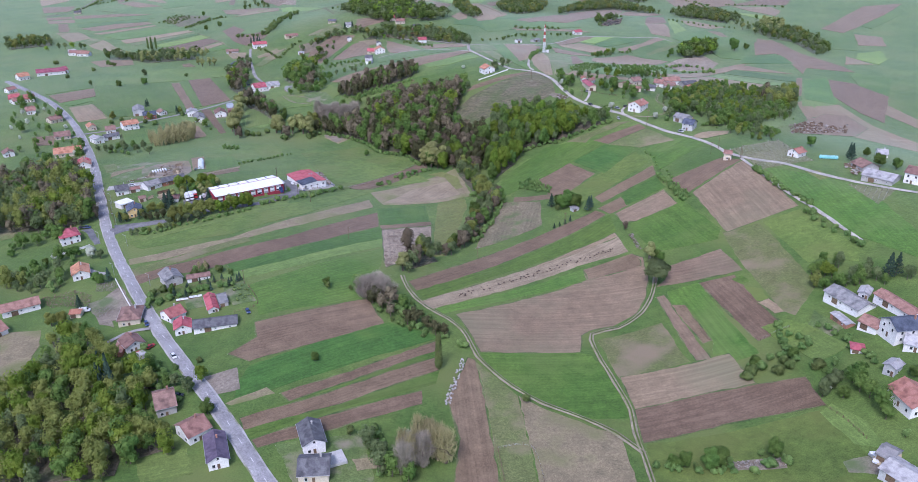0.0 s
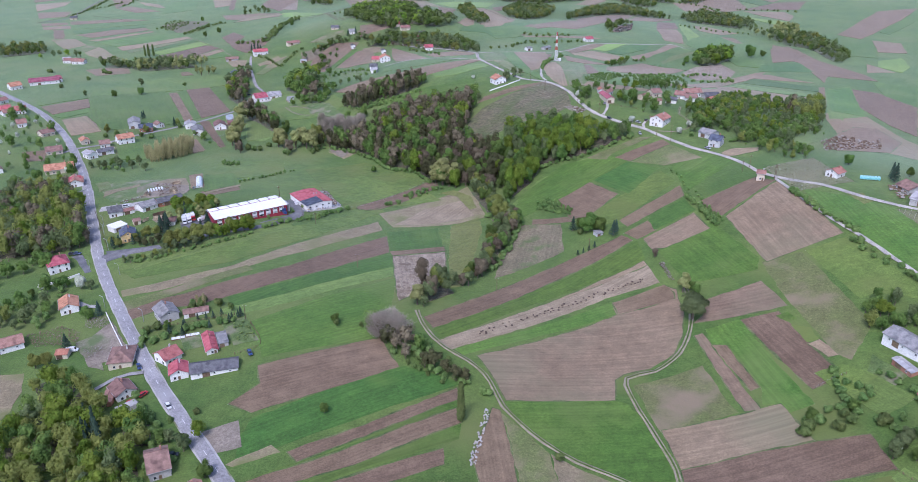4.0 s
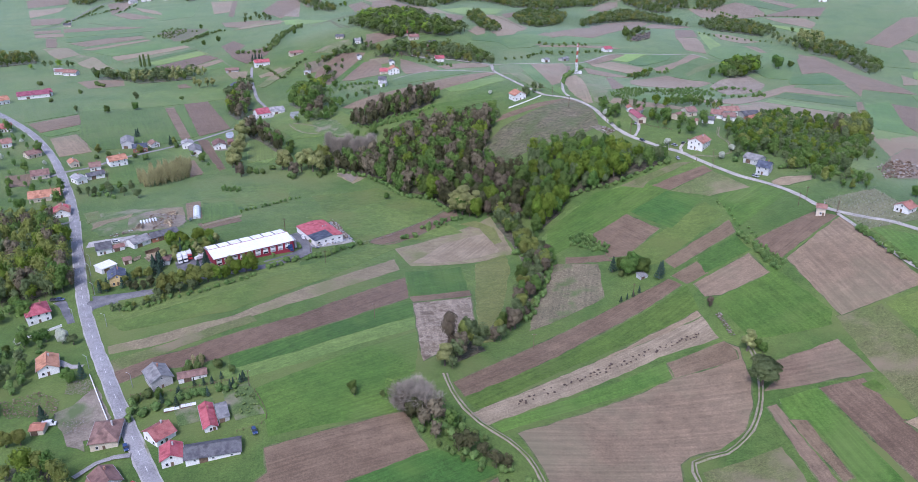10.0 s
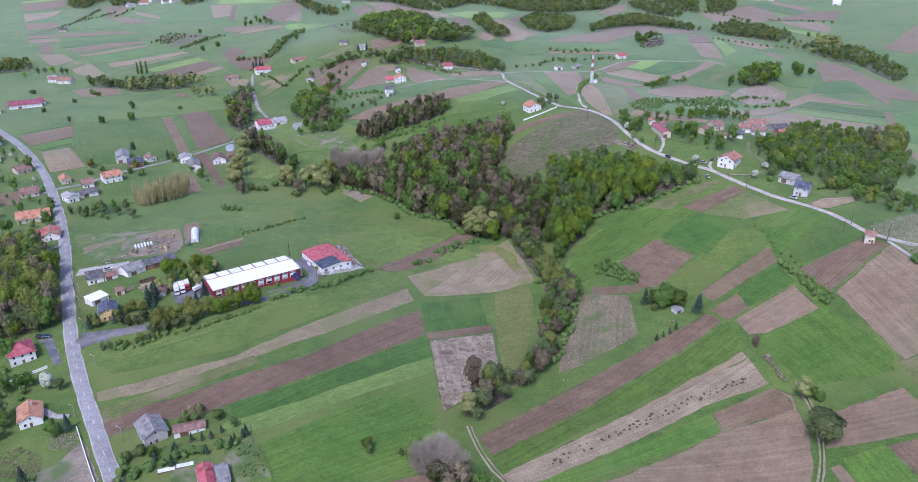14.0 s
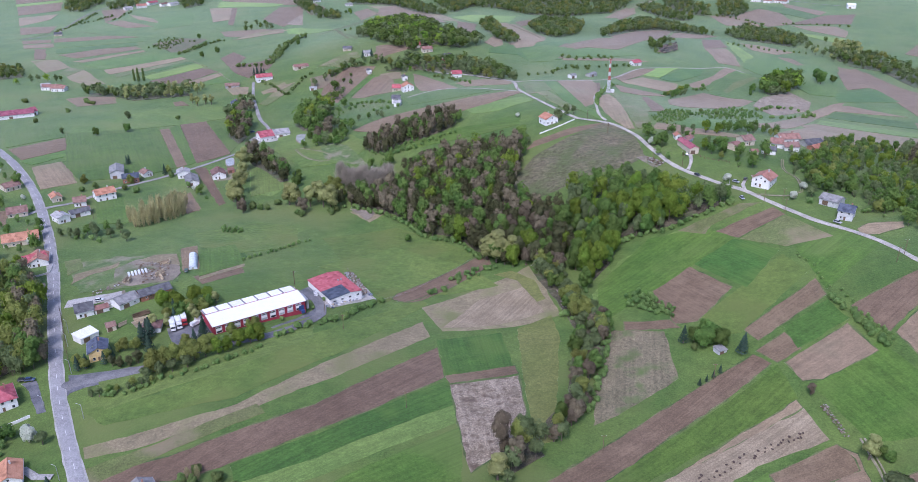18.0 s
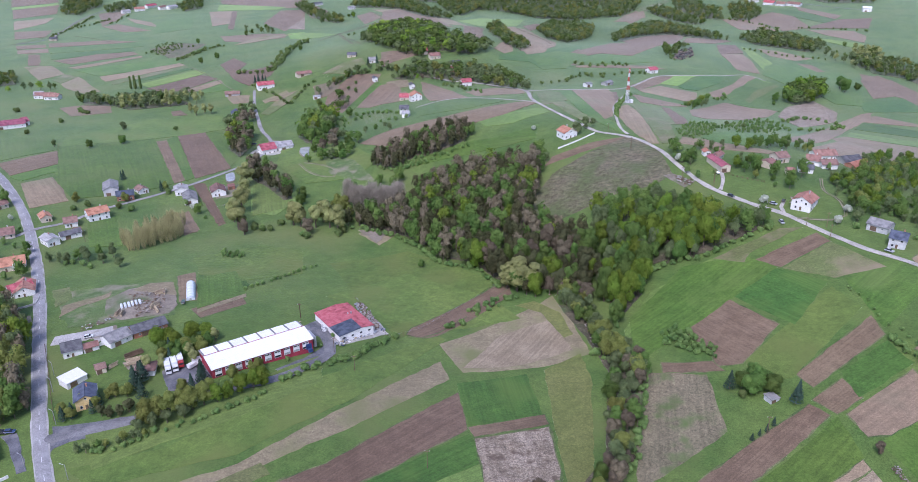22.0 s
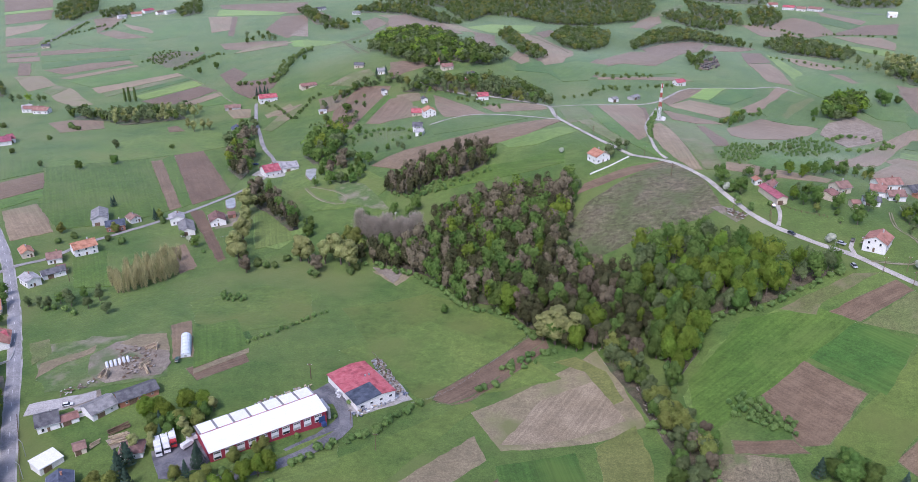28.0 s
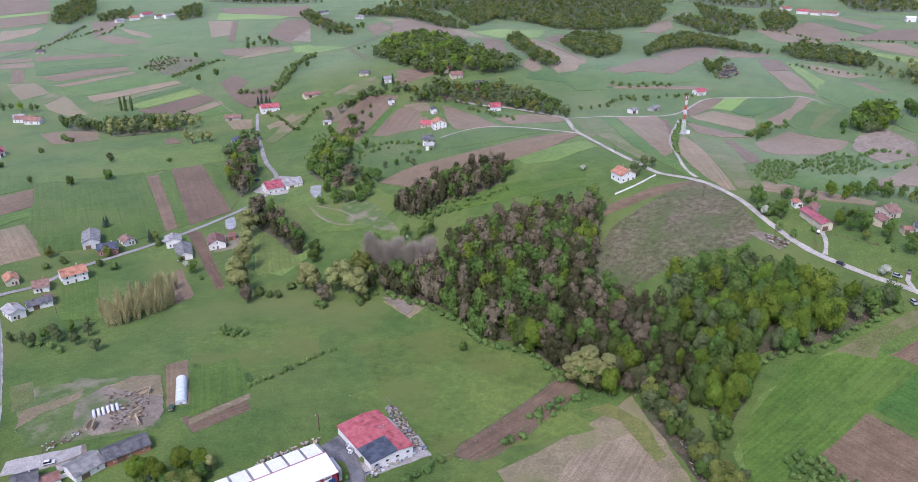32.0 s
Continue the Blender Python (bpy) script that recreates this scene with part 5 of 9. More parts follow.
    if shape in ("gx", "gy"):
        bm = bmesh.new()
        if shape == "gx":
            rod(bm, (-a - over, 0, top + 0.02), (a + over, 0, top + 0.02), 0.13, 0.13)
        else:
            rod(bm, (0, -b - over, top + 0.02), (0, b + over, top + 0.02), 0.13, 0.13)
        part("ridge_tiles", bm, ROOF[roof], roof_part)
    if name in ("house", "villa", "cottage"):
        cx, cy = (a * 0.45, b * 0.18) if shape != "gy" else (a * 0.2, b * 0.4)
        cz = top - 0.4
        bm = boxed(cx - 0.28, cy - 0.28, wall_h + rise * 0.3, cx + 0.28, cy + 0.28, cz + 1.2)
        box(bm, cx - 0.36, cy - 0.36, cz + 1.2, cx + 0.36, cy + 0.36, cz + 1.3)
        part("chimney", bm, BRICK_CHIMNEY if r.random() < 0.6 else CONCRETE, h)
        floors = max(1, round(wall_h / 2.8))
        for storey in range(floors):
            z = 1.5 + 2.8 * storey
            if z + 0.7 > wall_h:
                continue
            n = max(1, int(length / 3.4))
            for k in range(n):
                u = -a + length * (k + 0.5) / n
                if storey == 0 and k == n // 2 and n > 1:
                    continue
                window(h, u, -b - 0.01, z, 0)
            n = max(1, int(depth / 4.0))
            for k in range(n):
                v = -b + depth * (k + 0.5) / n
                window(h, a + 0.01, v, z, 90)
                window(h, -a - 0.01, v, z, -90)
        if shape == "gy" and rise > 1.7:
            window(h, 0, -b - 0.01, wall_h + 0.55, 0, 0.9, 1.0)
        door(h, 0 if int(length / 3.4) > 1 else a * 0.55, -b - 0.01, 0)
        for s in (-1, 1):
            bm = bmesh.new()
            if shape == "gx":
                rod(bm, (-a - over, s * (b + over + 0.06), eave - 0.1), (a + over, s * (b + over + 0.06), eave - 0.1), 0.08, 0.08)
            else:
                rod(bm, (s * (a + over + 0.06), -b - over, eave - 0.1), (s * (a + over + 0.06), b + over, eave - 0.1), 0.08, 0.08)
            part("gutter", bm, METAL_GREY, h)
    else:
        wide = min(3.0, length * 0.5)
        door(h, -a * 0.35, -b - 0.01, 0, wide, min(2.5, wall_h - 0.3))
        n = int(length / 5)
        for k in range(n):
            u = -a + length * (k + 0.5) / n
            if abs(u + a * 0.35) > wide / 2 + 0.7:
                window(h, u, -b - 0.01, wall_h * 0.6, 0, 0.9, 0.7)
    return h


house("house", -202.9, 373.2, 27, 8.3, 11, 3.6, "orange", "white", "gy")
house("house", -229.5, 417.9, 36, 10.3, 12, 5.2, "crimson", "white", "hip")
house("house", -85.5, 219.3, 21, 6.8, 14.9, 3.82, "slate", "white", "gy")
house("house", -97.5, 231.5, 46, 8.6, 10.3, 3.82, "rust", "white", "gx")
house("house", -114.0, 249.0, 25, 7.1, 12.6, 4.25, "brown", "grey", "gx")
house("house", -155.9, 322.4, 12, 9.7, 13, 3.82, "brown", "cream", "hip")
house("house", -145.6, 296.6, 42, 7.9, 9.2, 3.4, "brown", "white", "gy")
house("shed", -149.6, 293.2, 6, 4.0, 10, 2.6, "rust", "rust", "gy")
house("house", -135.1, 320.3, 51, 7.8, 9, 3.4, "red", "white", "gx")
house("house", -126.0, 307.1, 20, 7.1, 8, 3.57, "crimson", "white", "gy")
house("barn", -111.5, 308.6, 15, 18.8, 8, 2.8, "darkgrey", "white", "gx")
house("house", -119.2, 328.2, 24, 4.6, 15.0, 2.55, "crimson", "white", "gy")
house("shed", -114.4, 330.6, 24, 4.0, 9, 2.3, "grey", "grey", "mono")
house("house", -148.6, 357.4, 36, 8.5, 11, 4.6, "grey", "grey", "gy")
house("shed", -134.9, 358.7, 21, 11.3, 5, 2.4, "brown", "white", "gx")
house("barn", -217.4, 337.7, 34, 16.8, 9, 3.4, "rust", "white", "gx")
house("house", -217.8, 314.5, 59, 7.5, 10.3, 2.89, "rust", "white", "gx")
house("shed", -185.8, 329.9, 6, 5.0, 5, 2.4, "orange", "cream", "gx")
house("house", -53.2, 225.8, 20, 7.7, 12.6, 4.59, "darkgrey", "white", "gy")
house("house", -49.6, 210.9, 5, 10.1, 10.3, 3.4, "darkgrey", "cream", "gx")
house("house", -202.6, 449.8, 25, 7.9, 10, 4.6, "bluegrey", "yellow", "gy")
house("garage", -214.9, 464.7, 54, 8.8, 7, 3, "whitemetal", "white", "mono")
house("house", -225.9, 488.5, 28, 7.9, 9, 3.6, "darkgrey", "white", "gx")
house("shed", -218.3, 490.1, 33, 6.3, 5, 2.4, "rust", "white", "gx")
house("barn", -208.7, 495.9, 51, 10.4, 9, 3.4, "grey", "white", "gx")
house("barn", -197.4, 504.8, 38, 15.2, 8, 3.2, "darkgrey", "rust", "gx")
house("house", -185.3, 469.0, 11, 7.8, 7, 3, "brown", "white", "hip")
house("shed", -206.0, 471.6, 31, 4.1, 5, 2.5, "brown", "cream", "gx")
house("barn", -299.0, 710.0, 22, 9.5, 17, 5.0, "grey", "palewall", "gy")
house("house", -284.5, 698.5, 22, 11.0, 8.5, 4, "bluegrey", "brick", "gx")
house("house", -278.5, 712.2, 46, 6.6, 8, 3, "brown", "white", "gy")
house("house", -250.0, 711.5, 22, 8.6, 9, 4.4, "palegrey", "white", "gy")
house("barn", -239.5, 698.0, 22, 8.8, 17, 3.0, "grey", "white", "gy")
house("house", -223.5, 710.5, 22, 9.6, 12.5, 3.6, "brown", "white", "gy")
house("shed", -216.5, 719.5, 22, 4.6, 5, 2.4, "rust", "brick", "mono")
house("house", -288.6, 662.1, 39, 12.7, 10, 5.2, "orange", "white", "gx")
house("house", -319.2, 655.2, 38, 6.2, 9, 3.4, "orange", "cream", "gy")
house("house", -300.1, 649.3, 26, 7.5, 9, 3.2, "brown", "white", "gx")
house("house", -299.0, 619.3, 50, 7.3, 10, 4, "palegrey", "white", "gy")
house("barn", -292.0, 630.2, 40, 11.6, 7, 3, "darkgrey", "white", "gx")
house("shed", -289.9, 635.4, 28, 4.6, 6, 3, "brown", "brick", "gx")
house("house", -208.4, 800.1, 32, 11.8, 13, 4.2, "crimson", "white", "gx")
house("barn", -195.5, 806.5, 24, 11.5, 14, 3.6, "palegrey", "white", "gx")
house("house", -252.8, 995.0, 25, 16.7, 10, 4.6, "crimson", "white", "gx")
house("barn", -284.0, 982.1, 12, 14.2, 8, 2.6, "brown", "grey", "gx")
house("house", -263.7, 917.7, 20, 9.2, 9, 3.4, "bluegrey", "white", "gy")
house("barn", -217.1, 1019.0, 31, 15.7, 8, 3, "rust", "cream", "gx")
house("shed", -191.9, 947.7, 17, 6.7, 6, 2.6, "palegrey", "white", "gx")
house("house", -99.3, 847.5, -3, 7.1, 8, 5, "darkgrey", "white", "gx")
house("house", -96.8, 831.7, -10, 5.7, 7, 4, "palegrey", "white", "gx")
house("house", -91.9, 893.0, 15, 10.2, 10, 5.5, "orange", "white", "gy")
house("house", -102.6, 904.2, -0, 8.7, 9, 3.2, "crimson", "cream", "gx")
house("cottage", -136.9, 974.3, 24, 4.0, 6, 4.5, "darkgrey", "white", "gy")
house("cottage", -97.6, 939.6, 16, 4.7, 7, 4, "darkgrey", "white", "gy")
house("house", -169.9, 1058.7, -4, 9.5, 7, 3, "darkgrey", "cream", "gx")
house("house", -144.2, 1030.2, 4, 7.9, 8, 3.5, "grey", "white", "gx")
house("house", -91.7, 1044.6, 13, 9.3, 11, 4, "crimson", "cream", "gx")
house("house", -78.5, 1027.7, 18, 11.2, 9, 3.6, "rust", "cream", "gx")
house("house", -55.8, 996.3, 15, 7.9, 9, 4.4, "darkgrey", "white", "gx")
house("house", -58.2, 982.5, 16, 10.0, 8, 3.2, "crimson", "brick", "gx")
house("house", -45.7, 925.1, 13, 9.1, 9, 4.4, "crimson", "white", "gx")
house("house", 23.9, 725.4, 26, 10.6, 10, 4.4, "orange", "white", "gy")
house("house", 141.3, 976.4, 26, 9.7, 8, 3.6, "crimson", "white", "gx")
house("shed", 84.4, 907.6, 47, 11.2, 6, 2.6, "grey", "grey", "gx")
house("shed", 64.0, 892.8, 31, 6.2, 6, 3, "grey", "white", "gx")
house("barn", 105.6, 643.0, 9, 5.8, 20, 4, "magenta", "cream", "gy")
house("house", 108.2, 654.6, -38, 4.7, 9, 3.4, "rust", "white", "gy")
house("cottage", 103.9, 663.3, 4, 4.0, 5, 2.8, "orange", "white", "gy")
house("house", 144.2, 647.8, 19, 7.7, 9, 3.4, "brown", "cream", "gx")
house("shed", 133.9, 638.2, 39, 7.0, 8, 3, "rust", "cream", "gx")
house("shed", 142.3, 625.9, -2, 4.3, 5, 2.8, "rust", "cream", "gx")
house("barn", 153.1, 630.0, -17, 8.2, 7, 2.6, "darkgrey", "white", "gx")
house("house", 164.0, 645.4, -23, 7.5, 9, 3.4, "rust", "white", "gx")
house("house", 177.1, 661.2, 7, 14.2, 9, 3.6, "rust", "white", "gx")
house("house", 170.5, 639.7, 1, 9.2, 8, 3.2, "brown", "white", "gx")
house("barn", 190.9, 654.7, 14, 12.1, 10, 3.6, "darkgrey", "grey", "gx")
house("barn", 192.6, 648.1, 33, 14.1, 7, 3, "orange", "brick", "gx")
house("villa", 133.8, 582.1, -40, 10.1, 12, 5.2, "terracotta", "white", "gy")
house("barn", 159.8, 551.2, -47, 10.1, 9, 3.4, "grey", "palewall", "gx")
house("house", 159.8, 533.5, -35, 7.3, 9, 5, "bluegrey", "palewall", "gx")
house("cottage", 166.8, 468.5, -24, 4.4, 5, 4.6, "rust", "cream", "gx")
house("house", 206.0, 460.5, -57, 7.6, 7.4, 3.4, "terracotta", "white", "gy")
house("barn", 230.6, 406.6, -46, 15.9, 13, 3.4, "palegrey", "grey", "gx")
house("barn", 231.8, 427.8, -79, 9.8, 11, 3, "brown", "grey", "gx")
house("house", 246.1, 401.9, -45, 7.6, 10, 6, "brown", "white", "gx")
house("house", 259.4, 462.8, -16, 5.3, 9, 3, "palegrey", "white", "gx")
house("barn", 167.0, 295.9, -69, 18.4, 10, 3.4, "grey", "white", "gx")
house("cottage", 174.8, 299.4, -36, 4.0, 7, 3, "palegrey", "palewall", "gy")
house("barn", 181.5, 284.6, -73, 19.9, 7, 3.2, "rust", "white", "gx")
house("shed", 159.8, 285.0, -78, 10.2, 4, 2.2, "palegrey", "brick", "gx")
house("barn", 167.9, 276.7, -57, 7.8, 8, 3, "rust", "white", "gx")
house("house", 175.3, 267.9, -81, 10.0, 14, 5.6, "bluegrey", "white", "gy")
house("house", 174.9, 260.0, -33, 5.1, 9, 3, "palegrey", "white", "gx")
house("pavilion", 157.1, 265.0, -20, 4.6, 5, 2.2, "crimson", "white", "hip")
house("cottage", 162.0, 247.7, -53, 4.2, 6, 4, "palegrey", "palewall", "gy")
house("house", 159.9, 228.3, -81, 13.0, 12, 4, "terracotta", "white", "gx")
house("barn", 140.9, 194.6, -59, 11.7, 10, 3, "palegrey", "palewall", "gx")
house("shed", 140.6, 205.1, -50, 5.0, 8, 3, "grey", "grey", "gx")
house("barn", -461.4, 879.6, 27, 29.1, 13, 4, "magenta", "white", "gx")
house("house", -483.5, 995.8, -2, 20.3, 8, 3.4, "rust", "white", "gx")
house("house", -479.9, 853.3, 47, 11.0, 11.5, 4.25, "orange", "white", "gx")
house("house", -416.1, 741.8, 26, 9.6, 11.5, 3.4, "red", "white", "gx")
house("house", -430.6, 742.4, 27, 8.6, 11.5, 3.4, "crimson", "white", "gx")
house("house", -391.2, 695.9, 33, 7.3, 10.3, 3.4, "rust", "white", "gx")
house("house", -306.8, 584.6, 25, 19.2, 11.5, 3.4, "orange", "cream", "gx")
house("house", -280.9, 554.0, 24, 9.8, 12.6, 3.4, "terracotta", "white", "gy")
house("house", -331.3, 628.1, 28, 11.6, 10.3, 2.89, "brown", "cream", "gx")
house("house", -638.7, 1613.2, 42, 13.6, 10, 4, "palegrey", "white", "gx")
house("house", -621.8, 1634.1, 27, 16.8, 11, 4.5, "terracotta", "white", "gx")
house("house", -615.0, 1671.0, 53, 19.4, 10, 4.5, "crimson", "white", "gx")
house("house", -581.7, 1637.2, 48, 12.9, 9, 4.5, "brown", "white", "gx")
house("house", -565.7, 1640.7, 54, 18.6, 10, 4.5, "palegrey", "white", "gx")
house("house", 462.0, 1608.0, 2, 15.4, 11, 4.5, "terracotta", "white", "gx")
house("house", 477.1, 1573.5, -37, 17.9, 11, 4.5, "crimson", "white", "gx")
house("house", 491.2, 1557.1, -41, 14.4, 11, 4, "rust", "white", "gx")
house("house", 509.8, 1547.6, -48, 22.1, 11, 4, "rust", "white", "gx")
house("house", -491.6, 999.1, 25, 8.9, 10, 4, "palegrey", "white", "gx")
house("house", -472.9, 990.4, -2, 14.5, 9, 3.4, "rust", "white", "gx")
house("barn", -451.6, 890.6, 46, 4.4, 12, 4, "magenta", "white", "gx")
house("house", -422.5, 732.5, 44, 8.9, 9, 3.4, "rust", "white", "gx")
house("house", -283.6, 554.3, 42, 11.3, 9, 3.2, "crimson", "white", "gx")
house("house", -351.2, 580.2, 39, 7.3, 8, 3, "brown", "white", "gy")
house("house", -434.0, 751.1, 34, 8.1, 9, 3.2, "rust", "cream", "gx")
house("shed", 68.9, 440.8, 23, 4.0, 4, 1.9, "grey", "palewall", "mono")
house("house", -456.5, 784.4, 62, 8.9, 8, 3.4, "rust", "white", "gx")
house("house", -358.5, 671.9, 52, 10.4, 9, 3, "brown", "cream", "gx")
house("house", -296.9, 1592.0, 34, 17.7, 8, 3.4, "darkgrey", "white", "gx")
house("house", -230.5, 1536.8, 26, 11.6, 7, 3, "grey", "white", "gx")
house("house", -636.5, 1338.8, 15, 10.1, 8, 3, "darkgrey", "cream", "gx")
house("house", -64.4, 1736.7, 8, 10.6, 8, 3.4, "rust", "white", "gx")
house("house", 40.7, 1562.6, 11, 8.7, 8, 3, "palegrey", "white", "gx")
house("barn", 590.7, 1464.2, -15, 12.4, 10, 6, "whitemetal", "white", "gx")

# ---- factory and warehouse ----
def factory(x, y, angle, length, depth, wall_h):
    """A long red hall with a bright white two-part roof and tall white window bays along its front."""
    f = thing("factory_hall", x, y, angle, ground_at(x, y) + 0.3, "long dark red factory hall with a bright white sheet roof", "factory")
    a, b = length / 2, depth / 2
    bm = boxed(-a, -b, -2.5, a, b, wall_h)
    part("wall", bm, WALL["crimson"], f)
    mid = -b + depth * 0.56
    bm = bmesh.new()
    slab(bm, [(-a - 0.4, -b - 0.6, wall_h + 0.15), (a + 0.4, -b - 0.6, wall_h + 0.15), (a + 0.4, mid, wall_h + 1.5), (-a - 0.4, mid, wall_h + 1.5)], 0.25)
    front = part("roof", bm, ROOF["whitemetal"], f, "bright white sheet roof slope")
    part("ridge_cap", boxed(-a - 0.4, mid - 0.15, wall_h + 1.42, a + 0.4, mid + 0.15, wall_h + 1.62), ROOF["magenta"], front)
    bm = bmesh.new()
    slab(bm, [(-a - 0.4, mid + 0.02, wall_h + 1.25), (a + 0.4, mid + 0.02, wall_h + 1.25), (a + 0.4, b + 0.5, wall_h + 0.2), (-a - 0.4, b + 0.5, wall_h + 0.2)], 0.25)
    back = part("roof", bm, ROOF["grey"], f, "grey rear roof slope under white panels")
    n = 7
    for k in range(n):
        u0, u1 = -a + length * k / n + 0.45, -a + length * (k + 1) / n - 0.45
        bm = bmesh.new()
        slab(bm, [(u0, mid + 0.4, wall_h + 1.36), (u1, mid + 0.4, wall_h + 1.36), (u1, b + 0.35, wall_h + 0.36), (u0, b + 0.35, wall_h + 0.36)], 0.09)
        part("roof_panel", bm, ROOF["whitemetal"], back)
    for s in (-1, 1):
        bm = bmesh.new()
        v = [bm.verts.new((s * a, -b, wall_h)), bm.verts.new((s * a, b, wall_h)), bm.verts.new((s * a, mid, wall_h + 1.3)), bm.verts.new((s * (a - 0.3), -b, wall_h)), bm.verts.new((s * (a - 0.3), b, wall_h)), bm.verts.new((s * (a - 0.3), mid, wall_h + 1.3))]
        for q in ((0, 1, 2), (3, 5, 4), (0, 2, 5, 3), (1, 4, 5, 2)):
            bm.faces.new([v[k] for k in q])
        part("gable", bm, WALL["crimson"], f)
    for k in range(10):
        u = -a + length * (k + 0.6) / 10.4
        bay = part("window_bay", boxed(-1.45, -0.08, 0, 1.45, 0.05, 3.3, bevel=0.03), FRAME_WHITE, f, at=pose(u, -b - 0.02, 0.9))
        for c in range(4):
            part("pane", boxed(-1.3 + 0.66 * c, -0.11, 2.5, -0.78 + 0.66 * c, -0.07, 3.1), GLASS_DARK, bay)
        part("lower_panel", boxed(-1.3, -0.11, 0.15, 1.3, -0.07, 1.1), METAL_GREY if k % 3 else GLASS_DARK, bay)
    d = part("door", boxed(-1.3, -0.1, 0, 1.3, 0.05, 2.8), CAR["blue"], f, "bright blue sliding door", at=pose(a - 2.0, -b - 0.05, 0.1))
    part("door_handle", boxed(-1.1, -0.16, 1.1, -1.0, -0.1, 1.3), METAL_GREY, d)
    part("loading_chute", boxed(a + 1.0, -b + 1.0, -0.5, a + 2.2, -b + 8.5, 4.6, bevel=0.1), METAL_GREY, f, "pale metal silo duct beside the end wall")
    part("blue_bin", boxed(a - 3.0, -b - 2.6, -0.3, a - 1.2, -b - 1.2, 1.3, bevel=0.05), CAR["blue"], f)
    return f


factory(-141.3, 482.6, 33.5, 45, 17.5, 5.0)


def warehouse(x, y, angle, length, depth, wall_h):
    f = thing("warehouse", x, y, angle, ground_at(x, y) + 0.4, "white-walled warehouse with a flat red and grey sheet roof", "warehouse")
    a, b = length / 2, depth / 2
    part("wall", boxed(-a, -b, -2.5, a, b, wall_h), WALL["white"], f)
    for s, y0, y1, mat, label in ((-1, -b - 0.4, -b + depth * 0.38, ROOF["bluegrey"], "dark grey sheet roof part"), (-1, -b + depth * 0.38, b + 0.4, ROOF["crimson"], "red sheet roof part"), (1, -b - 0.4, b + 0.4, ROOF["crimson"], "red sheet roof slope")):
        bm = bmesh.new()
        outer = s * (a + 0.4)
        inner = a * 0.28
        slab(bm, [(outer, y0, wall_h + 0.2), (outer, y1, wall_h + 0.2), (inner, y1, wall_h + 1.2), (inner, y0, wall_h + 1.2)], 0.22)
        bmesh.ops.recalc_face_normals(bm, faces=bm.faces[:])
        part("roof", bm, mat, f, label)
    for s in (-1, 1):
        bm = bmesh.new()
        v = [bm.verts.new((-a, s * b, wall_h)), bm.verts.new((a, s * b, wall_h)), bm.verts.new((a * 0.28, s * b, wall_h + 1.0)), bm.verts.new((-a, s * (b - 0.3), wall_h)), bm.verts.new((a, s * (b - 0.3), wall_h)), bm.verts.new((a * 0.28, s * (b - 0.3), wall_h + 1.0))]
        for q in ((0, 1, 2), (3, 5, 4), (0, 2, 5, 3), (1, 4, 5, 2)):
            bm.faces.new([v[k] for k in q])
        part("gable", bm, WALL["white"], f)
    for u in (0.35, 0.55):
        part("roof_vent", boxed(a * u - 0.3, b * 0.1, wall_h + 0.8, a * u + 0.3, b * 0.1 + 0.6, wall_h + 1.9, bevel=0.05), METAL_GREY, f)
    for k in range(4):
        window(f, -a + length * (k + 0.5) / 4, -b - 0.01, wall_h * 0.6, 0, 1.4, 1.0)
    door(f, -a * 0.75, -b - 0.01, 0, 2.4, 2.6, METAL_GREY)
    return f


warehouse(-107.6, 513.8, 35, 17.5, 26, 4.0)


def greenhouse(x, y, angle, width, length):
    g = thing("greenhouse", x, y, angle, None, "white plastic-film tunnel greenhouse on bare soil", "greenhouse")
    n, r = 10, width / 2
    ring = [(r * math.cos(math.pi * k / n), 1.25 * r * math.sin(math.pi * k / n) ** 0.8) for k in range(n + 1)]
    bm = bmesh.new()
    rows = [[bm.verts.new((u, -length / 2 + length * j / 12, z)) for u, z in ring] for j in range(13)]
    for p, q in zip(rows, rows[1:]):
        for k in range(n):
            bm.faces.new((p[k], q[k], q[k + 1], p[k + 1]))
    part("cover", bm, SHEET_FILM, g)
    for s in (-1, 1):
        bm = bmesh.new()
        bm.faces.new([bm.verts.new((u * 0.98, s * (length / 2 - 0.02), z * 0.98)) for u, z in ring])
        part("end_wall", bm, SHEET_FILM, g)
    for j in range(7):
        bm = bmesh.new()
        v = -length / 2 + length * j / 6
        rings = [[bm.verts.new((u * (1.01 + dr), v + dy, z * (1.01 + dr) + 0.02)) for dr, dy in ((0.0, -0.05), (0.02, -0.05), (0.02, 0.05), (0.0, 0.05))] for u, z in ring]
        for p, q in zip(rings, rings[1:]):
            for k in range(4):
                bm.faces.new((p[k], p[(k + 1) % 4], q[(k + 1) % 4], q[k]))
        part("hoop", bm, METAL_GREY, g)
    part("door", boxed(-0.5, -length / 2 - 0.08, 0, 0.5, -length / 2 - 0.03, 1.9), METAL_GREY, g)


greenhouse(-190.6, 545.3, 17, 4.6, 18.5)


